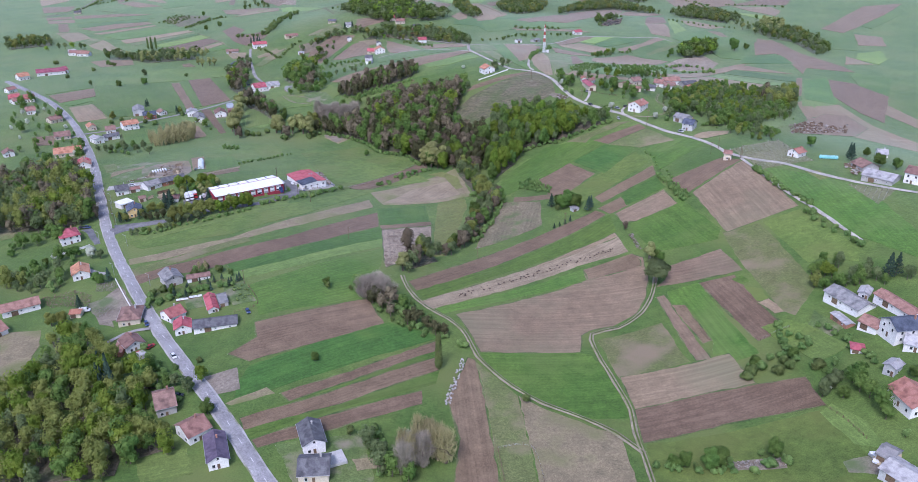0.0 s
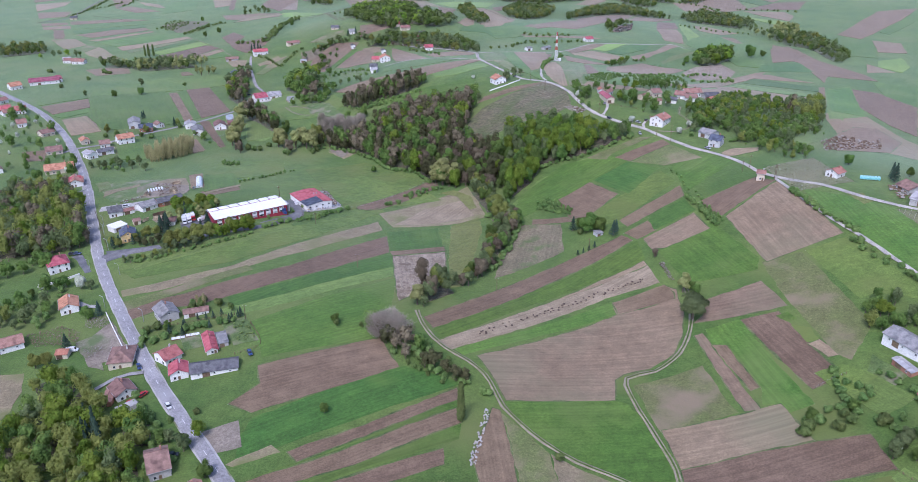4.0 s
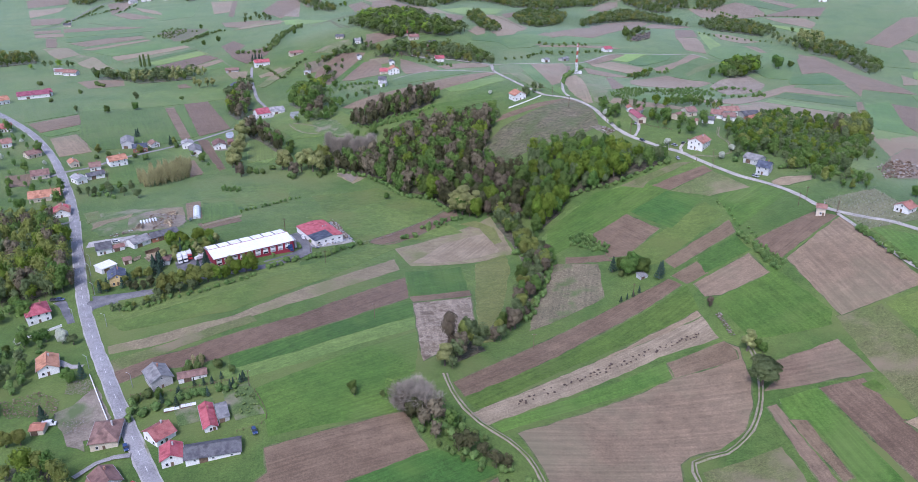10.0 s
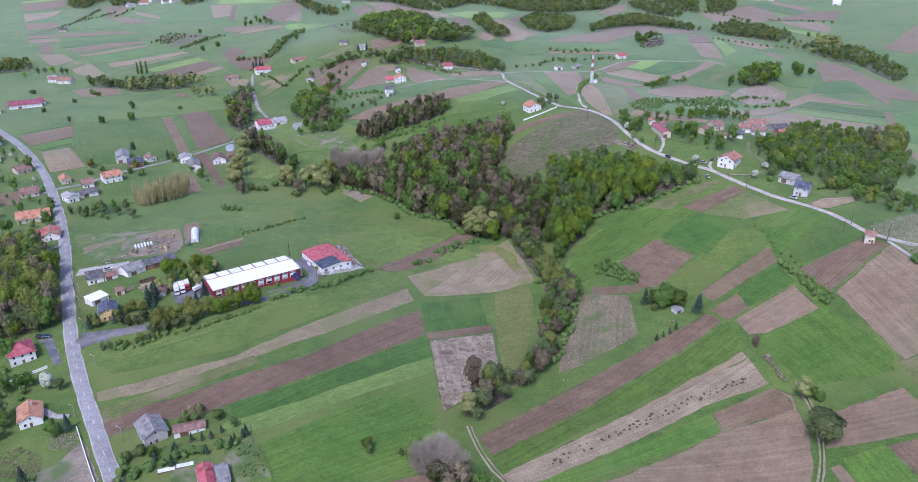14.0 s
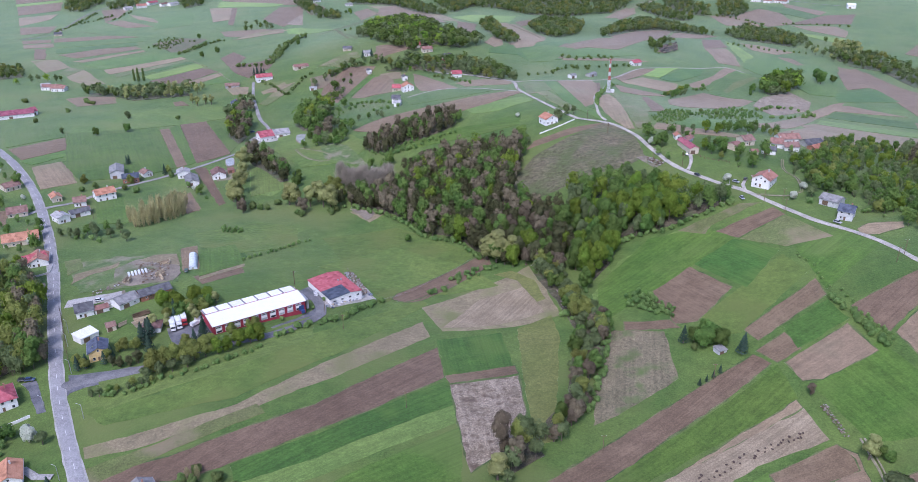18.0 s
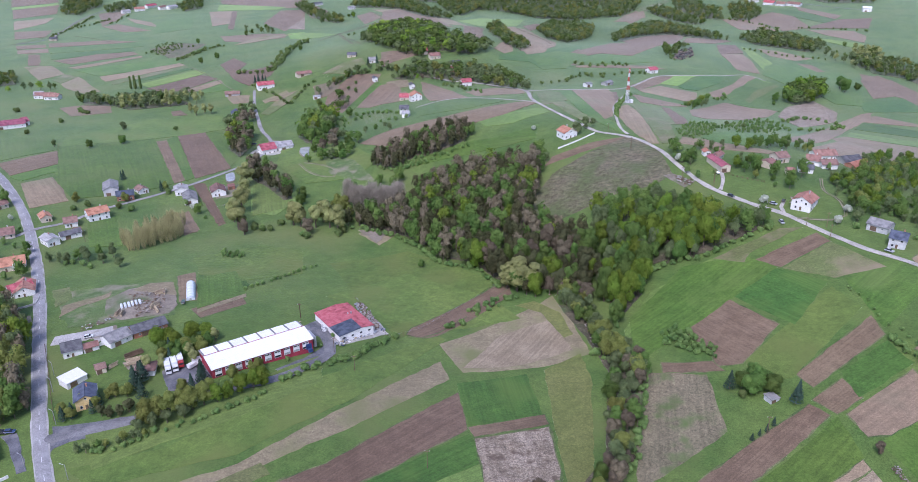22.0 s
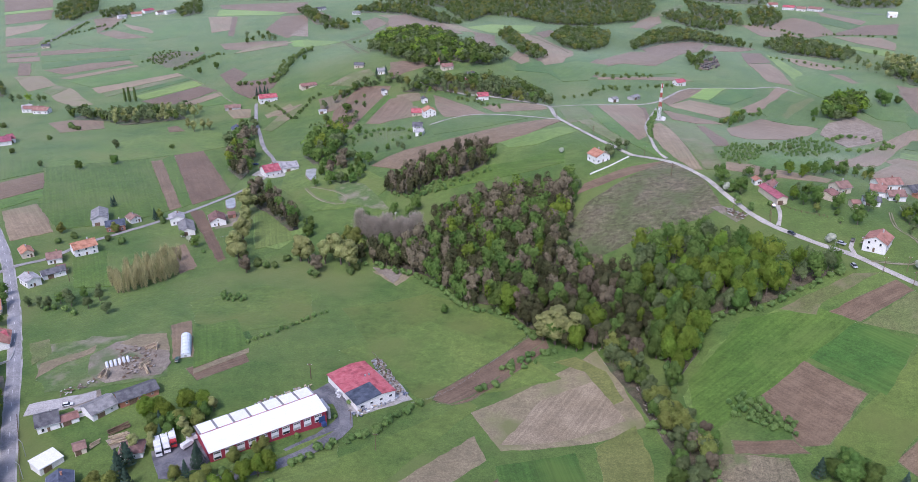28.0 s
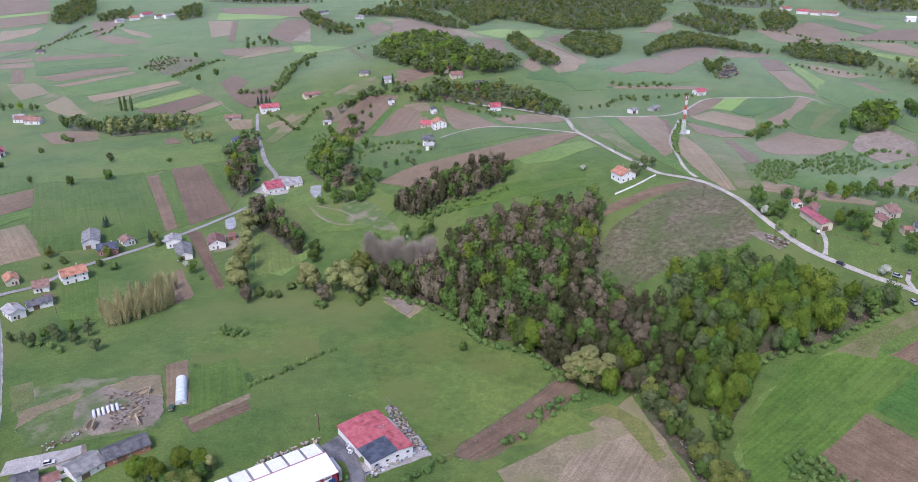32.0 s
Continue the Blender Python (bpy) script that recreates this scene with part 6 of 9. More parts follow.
# ---- radio mast ----
def mast(x, y, high):
    m = thing("radio_mast", x, y, 20, None, "red and white lattice radio mast on the ridge", "mast")
    part("base_slab", boxed(-2.2, -2.2, -0.8, 2.2, 2.2, 0.35, bevel=0.05), CONCRETE, m)
    sections = 8
    for k in range(sections):
        z0, z1 = 0.3 + high * k / sections, 0.3 + high * (k + 1) / sections
        w0, w1 = 1.1 - 0.8 * k / sections, 1.1 - 0.8 * (k + 1) / sections
        bm = bmesh.new()
        legs = ((-1, -1), (1, -1), (1, 1), (-1, 1))
        for i, (sx, sy) in enumerate(legs):
            rod(bm, (sx * w0, sy * w0, z0), (sx * w1, sy * w1, z1), 0.16, 0.14, 5)
            tx, ty = legs[(i + 1) % 4]
            for h in range(3):
                f0, f1 = h / 3, (h + 1) / 3
                wa, wb, za, zb = w0 + (w1 - w0) * f0, w0 + (w1 - w0) * f1, z0 + (z1 - z0) * f0, z0 + (z1 - z0) * f1
                rod(bm, (sx * wa, sy * wa, za), (tx * wb, ty * wb, zb), 0.07, 0.07, 4)
                rod(bm, (tx * wa, ty * wa, za), (sx * wb, sy * wb, zb), 0.07, 0.07, 4)
        part("mast_section", bm, MAST_RED if k in (3, 5, 7) else MAST_WHITE, m, "red lattice section" if k in (3, 5, 7) else "white lattice section")
    bm = bmesh.new()
    rod(bm, (0, 0, high), (0, 0, high + 2.5), 0.08, 0.04, 5)
    part("aerial", bm, METAL_GREY, m)
    for a in (0, 120, 240):
        part("panel_antenna", boxed(-0.18, 0.75, high - 2.4, 0.18, 1.0, high - 0.2, bevel=0.03), MAST_WHITE, m, at=pose(0, 0, 0, 0, 0, a))
    part("equipment_cabin", boxed(2.6, -1.4, -0.3, 5.2, 1.2, 2.4, bevel=0.05), WALL["white"], m, "small white equipment cabin")


mast(85.9, 823.9, 28)


# ---- poles ----
def pole(x, y, high=8.0, lamp=False, turn=0.0, name="utility_pole"):
    p = thing("street_lamp" if lamp else name, x, y, turn, None, "slim grey street lamp beside the road" if lamp else "wooden utility pole with a crossbar", "lamp post" if lamp else "pole", "lamp posts" if lamp else "utility poles")
    bm = bmesh.new()
    rod(bm, (0, 0, -0.5), (0, 0, high), 0.15, 0.1, 7)
    part("post", bm, METAL_GREY if lamp else WOOD_DARK, p)
    if lamp:
        bm = bmesh.new()
        rod(bm, (0, 0, high - 0.1), (1.5, 0, high + 0.35), 0.06, 0.05, 5)
        part("arm", bm, METAL_GREY, p)
        part("lamp_head", boxed(1.3, -0.16, high + 0.28, 2.0, 0.16, high + 0.42, bevel=0.04), METAL_GREY, p)
    else:
        part("crossbar", boxed(-0.9, -0.06, high - 0.7, 0.9, 0.06, high - 0.56), WOOD_DARK, p)
        for u in (-0.8, 0, 0.8):
            bm = bmesh.new()
            rod(bm, (u, 0, high - 0.56), (u, 0, high - 0.3), 0.07, 0.05, 5)
            part("insulator", bm, PLASTIC_WHITE, p)


for place in ((-63.8, 406.8), (61.0, 422.7), (8.9, 381.0), (-129.6, 520.7), (-108.5, 487.9), (-97.5, 473.0), (61.5, 688.8), (81.4, 633.1), (95.7, 617.3), (85.8, 679.1),
              (136.2, 558.2), (166.8, 487.9), (175.4, 468.0), (132.9, 546.1), (173.5, 465.1), (-129.7, 520.4), (-200.5, 669.4), (-279.9, 623.1), (-108.7, 349.1), (160.3, 481.6),
              (7.6, 823.1), (27.0, 768.9), (52.0, 720.2), (61.7, 688.0), (126.6, 560.2), (97.3, 622.7)):
    pole(*place)
for place in ((-225.8, 470.4, 150), (-220.6, 458.2, 150), (114.0, 582.6, 200), (-159.0, 355.1, 160), (-190.5, 405.6, 170), (-184.3, 371.2, 160), (-209.3, 412.4, 160), (-209.3, 436.7, 160)):
    pole(place[0], place[1], 6.5, True, place[2])


# ---- vehicles ----
def wheel_set(owner, front, back, half, r):
    for u in (front, back):
        for s in (-1, 1):
            bm = bmesh.new()
            rod(bm, (u, s * (half - 0.2), r), (u, s * (half + 0.02), r), r, r, 12)
            w = part("wheel", bm, RUBBER, owner)
            bm = bmesh.new()
            rod(bm, (u, s * (half + 0.0), r), (u, s * (half + 0.04), r), r * 0.55, r * 0.55, 8)
            part("rim", bm, METAL_GREY, w)


def tapered(bm, low, high):
    """A block between two rectangles (x0, y0, x1, y1, z)."""
    v = [bm.verts.new((q[i], q[j], q[4])) for q in (low, high) for i, j in ((0, 1), (2, 1), (2, 3), (0, 3))]
    for f in ((0, 3, 2, 1), (4, 5, 6, 7), (0, 1, 5, 4), (1, 2, 6, 5), (2, 3, 7, 6), (3, 0, 4, 7)):
        bm.faces.new([v[k] for k in f])
    return bm


def car(colour, x, y, angle, van=False):
    word = {"dark": "black", "silver": "silver grey"}.get(colour, colour)
    c = thing("van" if van else "car", x, y, angle, ground_at(x, y) + 0.55, f"{word} {'panel van' if van else 'passenger car'} parked on the ground", "van" if van else "car", "parked vehicles")
    l, h, w = (2.6, 2.0, 0.98) if van else (2.1, 1.45, 0.88)
    bm = boxed(-l, -w, 0.28, l, w, 0.85 if not van else 1.0, bevel=0.12)
    part("body", bm, CAR[colour], c)
    top = (-l * 0.97, -w * 0.92, l * 0.42, w * 0.92, h) if van else (-l * 0.72, -w * 0.75, l * 0.2, w * 0.75, h)
    low = (-l * 0.99, -w * 0.97, l * 0.68, w * 0.97, 0.95) if van else (-l * 0.92, -w * 0.95, l * 0.5, w * 0.95, 0.83)
    cabin = part("cabin", tapered(bmesh.new(), low, top), CAR[colour] if van else GLASS_DARK, c)
    part("roof_panel", boxed(top[0] + 0.02, top[1] + 0.02, h - 0.03, top[2] - 0.02, top[3] - 0.02, h + 0.03, bevel=0.02), CAR[colour], c)
    bm = bmesh.new()
    z0, z1 = low[4] + 0.08, h - 0.08
    v = [bm.verts.new(q) for q in ((low[2] + 0.0, -w * 0.8, z0), (low[2] + 0.0, w * 0.8, z0), (top[2] + 0.05, w * 0.7, z1), (top[2] + 0.05, -w * 0.7, z1))]
    bm.faces.new(v)
    part("windscreen", bm, GLASS_DARK, cabin)
    for s in (-1, 1):
        part("headlight", boxed(l - 0.06, s * w * 0.7 - 0.16, 0.6, l + 0.02, s * w * 0.7 + 0.16, 0.75), PLASTIC_WHITE, c)
        part("tail_light", boxed(-l - 0.02, s * w * 0.75 - 0.12, 0.6, -l + 0.06, s * w * 0.75 + 0.12, 0.78), CAR["red"], c)
    wheel_set(c, l * 0.62, -l * 0.62, w, 0.32)
    return c


def truck(x, y, angle, cab, length=8.5):
    t = thing("box_truck", x, y, angle, ground_at(x, y) + 0.6, f"white box truck with a {cab} cab in the factory yard", "truck", "factory trucks")
    part("cargo_box", boxed(-length / 2, -1.22, 1.0, length / 2 - 2.3, 1.22, 3.6, bevel=0.05), PLASTIC_WHITE, t)
    cabin = part("cab", tapered(bmesh.new(), (length / 2 - 2.1, -1.15, length / 2, 1.15, 0.5), (length / 2 - 2.1, -1.1, length / 2 - 0.3, 1.1, 2.8)), CAR[cab], t)
    part("windscreen", boxed(length / 2 - 0.22, -1.0, 1.6, length / 2 - 0.08, 1.0, 2.35), GLASS_DARK, cabin)
    part("chassis", boxed(-length / 2 + 0.2, -0.6, 0.55, length / 2 - 0.5, 0.6, 1.0), RUBBER, t)
    wheel_set(t, length * 0.36, -length * 0.3, 1.15, 0.48)


truck(-176.2, 469.3, -65, "white")
truck(-174.0, 471.2, -63, "white")
truck(-172.3, 473.8, -64, "red", 7.5)
car("white", -166.2, 471.7, 56, True)
car("white", -165.3, 475.7, 33, True)
car("white", -223.7, 500.1, 21)
car("green", -190.3, 532.5, 101)
car("white", -122.6, 283.9, -54)
car("red", -136.3, 293.7, 62)
car("red", -139.4, 288.7, 51)
car("dark", -110.9, 254.5, 6)
car("blue", -99.2, 318.6, -63)
car("blue", -145.9, 314.7, -58)
car("white", -183.2, 332.8, 13, True)
car("dark", 101.1, 602.3, -61)
car("silver", 119.3, 587.1, -49)
car("dark", 125.4, 588.9, 58)
car("silver", 102.6, 632.4, 68)
car("dark", -228.5, 432.8, 4)
car("blue", -225.4, 432.9, 4)
car("dark", -203.0, 700.8, 21)
car("white", -221.0, 716.4, 93)
car("blue", -225.0, 823.5, 45)
car("silver", 116.7, 567.1, -87)
car("silver", 152.6, 526.9, -51)
car("dark", -214.5, 462.2, 20)


# ---- ponds ----
def pond(points, name="pond"):
    c = (sum(p[0] for p in points) / len(points), sum(p[1] for p in points) / len(points))
    line = smooth_line(list(points) + [points[0]], 1.5)
    z = ground_at(*c) + 0.75
    bm = bmesh.new()
    bm.faces.new([bm.verts.new((p[0], p[1], z)) for p in line[:-1]])
    me = bpy.data.meshes.new("water")
    bm.to_mesh(me)
    bm.free()
    me.materials.append(WATER)
    w = tagged(new("pond_water", me), "small still grey pond in the grass", "pond", kind="structure")
    bm = bmesh.new()
    inner = [bm.verts.new((p[0], p[1], z + 0.05)) for p in line[:-1]]
    outer = [bm.verts.new((c[0] + (p[0] - c[0]) * 1.14, c[1] + (p[1] - c[1]) * 1.14, ground_at(c[0] + (p[0] - c[0]) * 1.14, c[1] + (p[1] - c[1]) * 1.14) - 0.1)) for p in line[:-1]]
    for k in range(len(inner)):
        j = (k + 1) % len(inner)
        bm.faces.new((inner[k], inner[j], outer[j], outer[k]))
    part("bank", bm, FIELD["bare"], w, "bare pale bank of the pond")


pond(((-179.9, 793.5), (-172.2, 794.7), (-167.2, 771.0), (-172.5, 771.1), (-177.9, 781.6)))
pond(((-228.4, 747.8), (-223.7, 752.0), (-218.6, 735.4), (-223.3, 733.3)))


# ---- yard clutter ----
EARTH = material("loose_earth", (0.20, 0.155, 0.12), (0.29, 0.235, 0.19), 0.6, 0.95, 2.5, 0.03, vary=0.2)


def heap(name, label, outline, count, low, high, mats, seed, flat=0.6, group=""):
    """Loose pieces spread over an area: too many and too small to count."""
    r = random.Random(seed)
    xs, ys = [p[0] for p in outline], [p[1] for p in outline]
    for m_index, mat in enumerate(mats):
        bm = bmesh.new()
        made = 0
        while made < count // len(mats):
            x, y = r.uniform(min(xs), max(xs)), r.uniform(min(ys), max(ys))
            if not bool(inside(tuple(outline), np.array(x), np.array(y))):
                made += 0.2
                continue
            made += 1
            sx, sy, sz = r.uniform(low, high), r.uniform(low, high), r.uniform(low, high) * flat
            m = pose(x, y, ground_at(x, y) + 0.5 + sz / 2 + r.uniform(0, 0.3), r.uniform(-9, 9), r.uniform(-9, 9), r.uniform(0, 180)) @ Matrix.Diagonal((sx, sy, sz, 1))
            bmesh.ops.create_cube(bm, size=1, matrix=m)
        me = bpy.data.meshes.new(name)
        bm.to_mesh(me)
        bm.free()
        me.materials.append(mat)
        tagged(new(name, me), label, "clutter", group, "stuff")


heap("scrap_heap", "loose scrap and crates piled beside the warehouse", ((-106.7, 539.3), (-102.8, 543.0), (-90.0, 516.4), (-91.6, 511.6)), 300, 0.3, 1.1, (METAL_GREY, EARTH, WOOD_DARK, RUBBLE), 1)
heap("scrap_heap", "loose goods and machines along the warehouse front", ((-109.5, 496.0), (-90.0, 516.4), (-87.8, 513.0), (-106.4, 493.0)), 170, 0.3, 1.1, (METAL_GREY, RUBBLE, PLASTIC_WHITE, METAL_GREY, CAR["blue"], WOOD_LIGHT), 2)
heap("scrap_heap", "stacked pallets and scrap behind the factory hall", ((-162.7, 482.1), (-147.4, 499.8), (-131.3, 513.8), (-128.0, 517.5), (-128.4, 511.3), (-144.1, 495.9), (-160.9, 479.2)), 300, 0.3, 1.3, (METAL_GREY, WOOD_DARK, RUBBLE, WOOD_LIGHT), 3)
heap("scrap_heap", "white goods and crates in the yard", ((-118.4, 512.6), (-114.9, 514.9), (-113.2, 509.6), (-116.1, 506.5)), 40, 0.6, 1.5, (PLASTIC_WHITE, METAL_GREY), 4)
heap("rubble_heap", "pale stones dumped along a ditch beside a ploughed field", ((0.5, 282.6), (2.0, 280.5), (-4.0, 250.5), (-6.4, 249.6), (-5.0, 258.0)), 160, 0.3, 0.8, (RUBBLE, CONCRETE), 31, 0.5)
heap("rubble_heap", "broken stone and rubble in a farmyard", ((-189.8, 361.7), (-178.6, 362.5), (-175.2, 351.5), (-186.3, 352.9)), 420, 0.12, 0.4, (RUBBLE, EARTH), 5, 0.35)
heap("rubble_heap", "pale rubble and sand by the farmhouse", ((-179.2, 334.2), (-171.4, 337.1), (-165.8, 327.1), (-173.6, 326.2)), 300, 0.1, 0.35, (RUBBLE, EARTH), 6, 0.25)
heap("wood_heap", "untidy woodpiles and planks in a farmyard", ((-212.6, 349.0), (-198.8, 356.2), (-186.4, 348.8), (-184.1, 338.6), (-203.3, 338.4)), 460, 0.15, 0.6, (WOOD_DARK, EARTH, WOOD_DARK), 7, 0.35)
heap("scrap_heap", "crates and machinery in a farmyard", ((136.0, 207.4), (143.8, 206.5), (142.3, 199.7), (134.4, 201.9)), 80, 0.5, 2.0, (METAL_GREY, WOOD_LIGHT, PLASTIC_WHITE), 8, 0.4)
heap("rubble_heap", "brown earth and stones beside the road", ((78.7, 638.8), (87.4, 627.1), (83.2, 623.0), (77.9, 632.1)), 60, 0.4, 1.4, (RUBBLE, WOOD_DARK), 9, 0.4)
heap("manure_heap", "dark scattered straw and earth in a farmyard", ((224.8, 439.1), (235.0, 431.8), (230.1, 414.8), (218.4, 417.4)), 60, 0.6, 2.0, (RUBBLE, WOOD_DARK), 10, 0.4)
heap("garden_bed_plants", "low garden plants behind the farmhouses", ((-113.7, 345.1), (-107.3, 348.6), (-98.4, 331.4), (-107.0, 328.4)), 40, 0.3, 0.9, (LEAF["shrub"],), 12, 0.7)
heap("stone_heap", "dug stones and dark roots along a ditch", ((93.2, 398.3), (95.7, 398.4), (96.8, 380.4), (94.9, 380.1)), 140, 0.15, 0.6, (EARTH, WOOD_DARK, RUBBLE), 13, 0.6)


def logs(x, y, angle, count, long, label="stack of pale round logs on bare earth", mat=None, wide=0.2, tiers=3):
    s = thing("log_pile", x, y, angle, ground_at(x, y) + 0.35, label, "log pile", "timber stacks")
    bm = bmesh.new()
    rod(bm, (-long / 2, 0, 0), (long / 2, 0, 0), wide, wide * 0.9, 7)
    me = bpy.data.meshes.new("log")
    bm.to_mesh(me)
    bm.free()
    me.materials.append(mat or WOOD_LIGHT)
    r = random.Random(int(x * 7 + y))
    k, row = 0, 0
    while k < count:
        n = max(1, count // tiers - row)
        for j in range(n):
            part("log", me, mat or WOOD_LIGHT, s, at=pose(r.uniform(-0.4, 0.4), (j - n / 2) * wide * 2.3 + r.uniform(-0.1, 0.1), wide + row * wide * 1.8, 0, 0, r.uniform(-9, 9)))
            k += 1
        row += 1
        if row > 6:
            break


logs(-219.1, 522.4, 83, 12, 5.0)
logs(-216.6, 521.3, 96, 8, 5.0)
logs(-203.4, 529.5, 62, 10, 6.0)
logs(-200.5, 524.4, -54, 7, 6.0)
logs(-206.7, 545.5, 45, 9, 5.0)
logs(-204.0, 545.4, 106, 6, 4.0)
logs(-195.8, 482.5, 36, 14, 8.0, "neat stack of sawn grey timber on grass", WOOD_DARK, 0.18)
logs(-194.1, 478.3, 29, 9, 7.0, "low stack of fresh yellow boards on grass", WOOD_LIGHT, 0.15)
logs(-193.1, 475.2, 34, 9, 7.0, "low stack of fresh yellow boards on grass", WOOD_LIGHT, 0.15)
logs(-201.5, 474.1, 51, 10, 4.0, "jumbled stack of boards beside a shed", WOOD_LIGHT, 0.15)


def bale(x, y, angle, long, mat, label, r=0.65):
    b = thing("wrapped_bale", x, y, angle, ground_at(x, y) + 0.3, label, "bale", "wrapped bales")
    bm = bmesh.new()
    rod(bm, (-long / 2, 0, r), (long / 2, 0, r), r, r, 12)
    bmesh.ops.bevel(bm, geom=[e for e in bm.edges if len(e.link_faces) == 2 and e.calc_face_angle(0) > 1.0], offset=0.12, segments=2, affect="EDGES")
    part("film", bm, mat, b)
    bm = bmesh.new()
    rod(bm, (-0.05, 0, r), (0.05, 0, r), r + 0.015, r + 0.015, 12)
    part("film_seam", bm, PLASTIC_WHITE, b)


bx, by = (-217.2, 531.9)
for k in range(6):
    bale(bx - 3.0 + 1.5 * k, by + 0.9 * k - 2, 118, 4.6, PLASTIC_WHITE, "white film-wrapped roll lying in the timber yard", 0.6)
tx, ty = (223.1, 451.8)
for k in range(14):
    bale(tx - 6 + 1.35 * (k % 7) + 0.5 * (k // 7), ty + 1.6 * (k // 7) - 0.55 * (k % 7), 60, 2.4, TURQUOISE, "turquoise film-wrapped silage bale in the farmyard", 0.75)


def clod_rows():
    """Dark heaps in rows on the stubble strip."""
    r = random.Random(77)
    line = smooth_line(((-0.1, 339.5), (19.0, 352.6), (42.1, 366.8), (63.5, 378.4), (81.9, 384.9)), 2.6)
    bm = bmesh.new()
    bmesh.ops.create_icosphere(bm, subdivisions=1, radius=0.5)
    for v in bm.verts:
        v.co = Vector((v.co.x * (1 + 0.3 * noise.noise(v.co * 3)), v.co.y * 1.2, max(v.co.z * 0.6, -0.15)))
    me = bpy.data.meshes.new("manure_heap")
    bm.to_mesh(me)
    bm.free()
    me.materials.append(MANURE)
    for p in line:
        for s in (-1.0, 1.0):
            if r.random() < 0.8:
                x, y = p[0] + r.uniform(-1.1, 1.1), p[1] + s + r.uniform(-0.8, 0.8)
                ob = tagged(new("manure_heap", me), "small dark heap of manure on the stubble strip", "manure heap", "manure heaps")
                ob.matrix_basis = pose(x, y, ground_at(x, y) + 0.42, 0, 0, r.uniform(0, 360)) @ Matrix.Diagonal((r.uniform(0.5, 1.5), r.uniform(0.5, 1.2), 1, 1))


clod_rows()


def fence(points, gap=3.0, high=1.2):
    """Wooden posts with two wires."""
    line = smooth_line(points, gap)
    f = thing("fence", line[0][0], line[0][1], 0, 0.0, "weathered wooden post-and-wire fence", "fence", "fences")
    bm = bmesh.new()
    rod(bm, (0, 0, -0.4), (0, 0, high), 0.09, 0.08, 5)
    me = bpy.data.meshes.new("post")
    bm.to_mesh(me)
    bm.free()
    me.materials.append(WOOD_DARK)
    o = line[0]
    ends = []
    for p in line:
        z = ground_at(*p) + 0.25
        ends.append(Vector((p[0] - o[0], p[1] - o[1], z)))
        part("post", me, WOOD_DARK, f, at=Matrix.Translation(ends[-1]))
    for z in (0.6, 1.05):
        bm = bmesh.new()
        for a, b in zip(ends, ends[1:]):
            rod(bm, a + Vector((0, 0, z)), b + Vector((0, 0, z)), 0.02, 0.02, 3)
        part("wire", bm, METAL_GREY, f)


fence(((-106.2, 546.6), (-97.8, 531.1), (-86.5, 507.3)))
fence(((-86.5, 505.5), (-72.3, 515.9), (-52.8, 540.0), (-32.1, 563.7)))
fence(((28.8, 713.0), (15.6, 706.0)), 2.0)
fence(((127.4, 285.5), (134.6, 288.5), (140.6, 289.9)), 2.0)
fence(((-218.9, 681.6), (-204.7, 692.3)), 2.5)
fence(((13.6, 226.3), (25.8, 227.9), (28.9, 209.6)), 2.5)


def garden_wall(points, high, label, mat, name="garden_wall"):
    line = smooth_line(points, 4.0)
    bm = bmesh.new()
    for p, q in zip(line, line[1:]):
        d = (q - p) / (np.linalg.norm(q - p) + 1e-9)
        s = np.array([d[1], -d[0]]) * 0.16
        za, zb = ground_at(*p), ground_at(*q)
        low = [(p + s, za), (q + s, zb), (q - s, zb), (p - s, za)]
        v = [bm.verts.new((c[0], c[1], z - 0.6)) for c, z in low] + [bm.verts.new((c[0], c[1], z + high)) for c, z in low]
        for f in ((0, 3, 2, 1), (4, 5, 6, 7), (0, 1, 5, 4), (1, 2, 6, 5), (2, 3, 7, 6), (3, 0, 4, 7)):
            bm.faces.new([v[k] for k in f])
    w = thing(name, line[0][0], line[0][1], 0, 0.0, label, "wall", "garden walls")
    for v in bm.verts:
        v.co -= Vector((line[0][0], line[0][1], 0))
    part("wall", bm, mat, w)


garden_wall(((-225.5, 399.5), (-220.5, 402.5), (-213.3, 408.4)), 1.3, "low white garden wall beside a house", WALL["white"])
garden_wall(((-181.5, 365.7), (-163.4, 337.6), (-155.0, 325.0)), 1.1, "low white roadside wall", WALL["white"])
garden_wall(((-220.9, 488.5), (-214.8, 492.8), (-202.4, 500.3)), 1.6, "pale rendered farmyard wall", WALL["white"])
garden_wall(((15.6, 706.0), (28.8, 713.0), (43.3, 724.2)), 0.9, "low white terrace wall below a house", WALL["white"])
garden_wall(((-276.0, 533.5), (-267.8, 538.7), (-271.3, 548.5)), 1.0, "low pale roadside garden wall", CONCRETE)


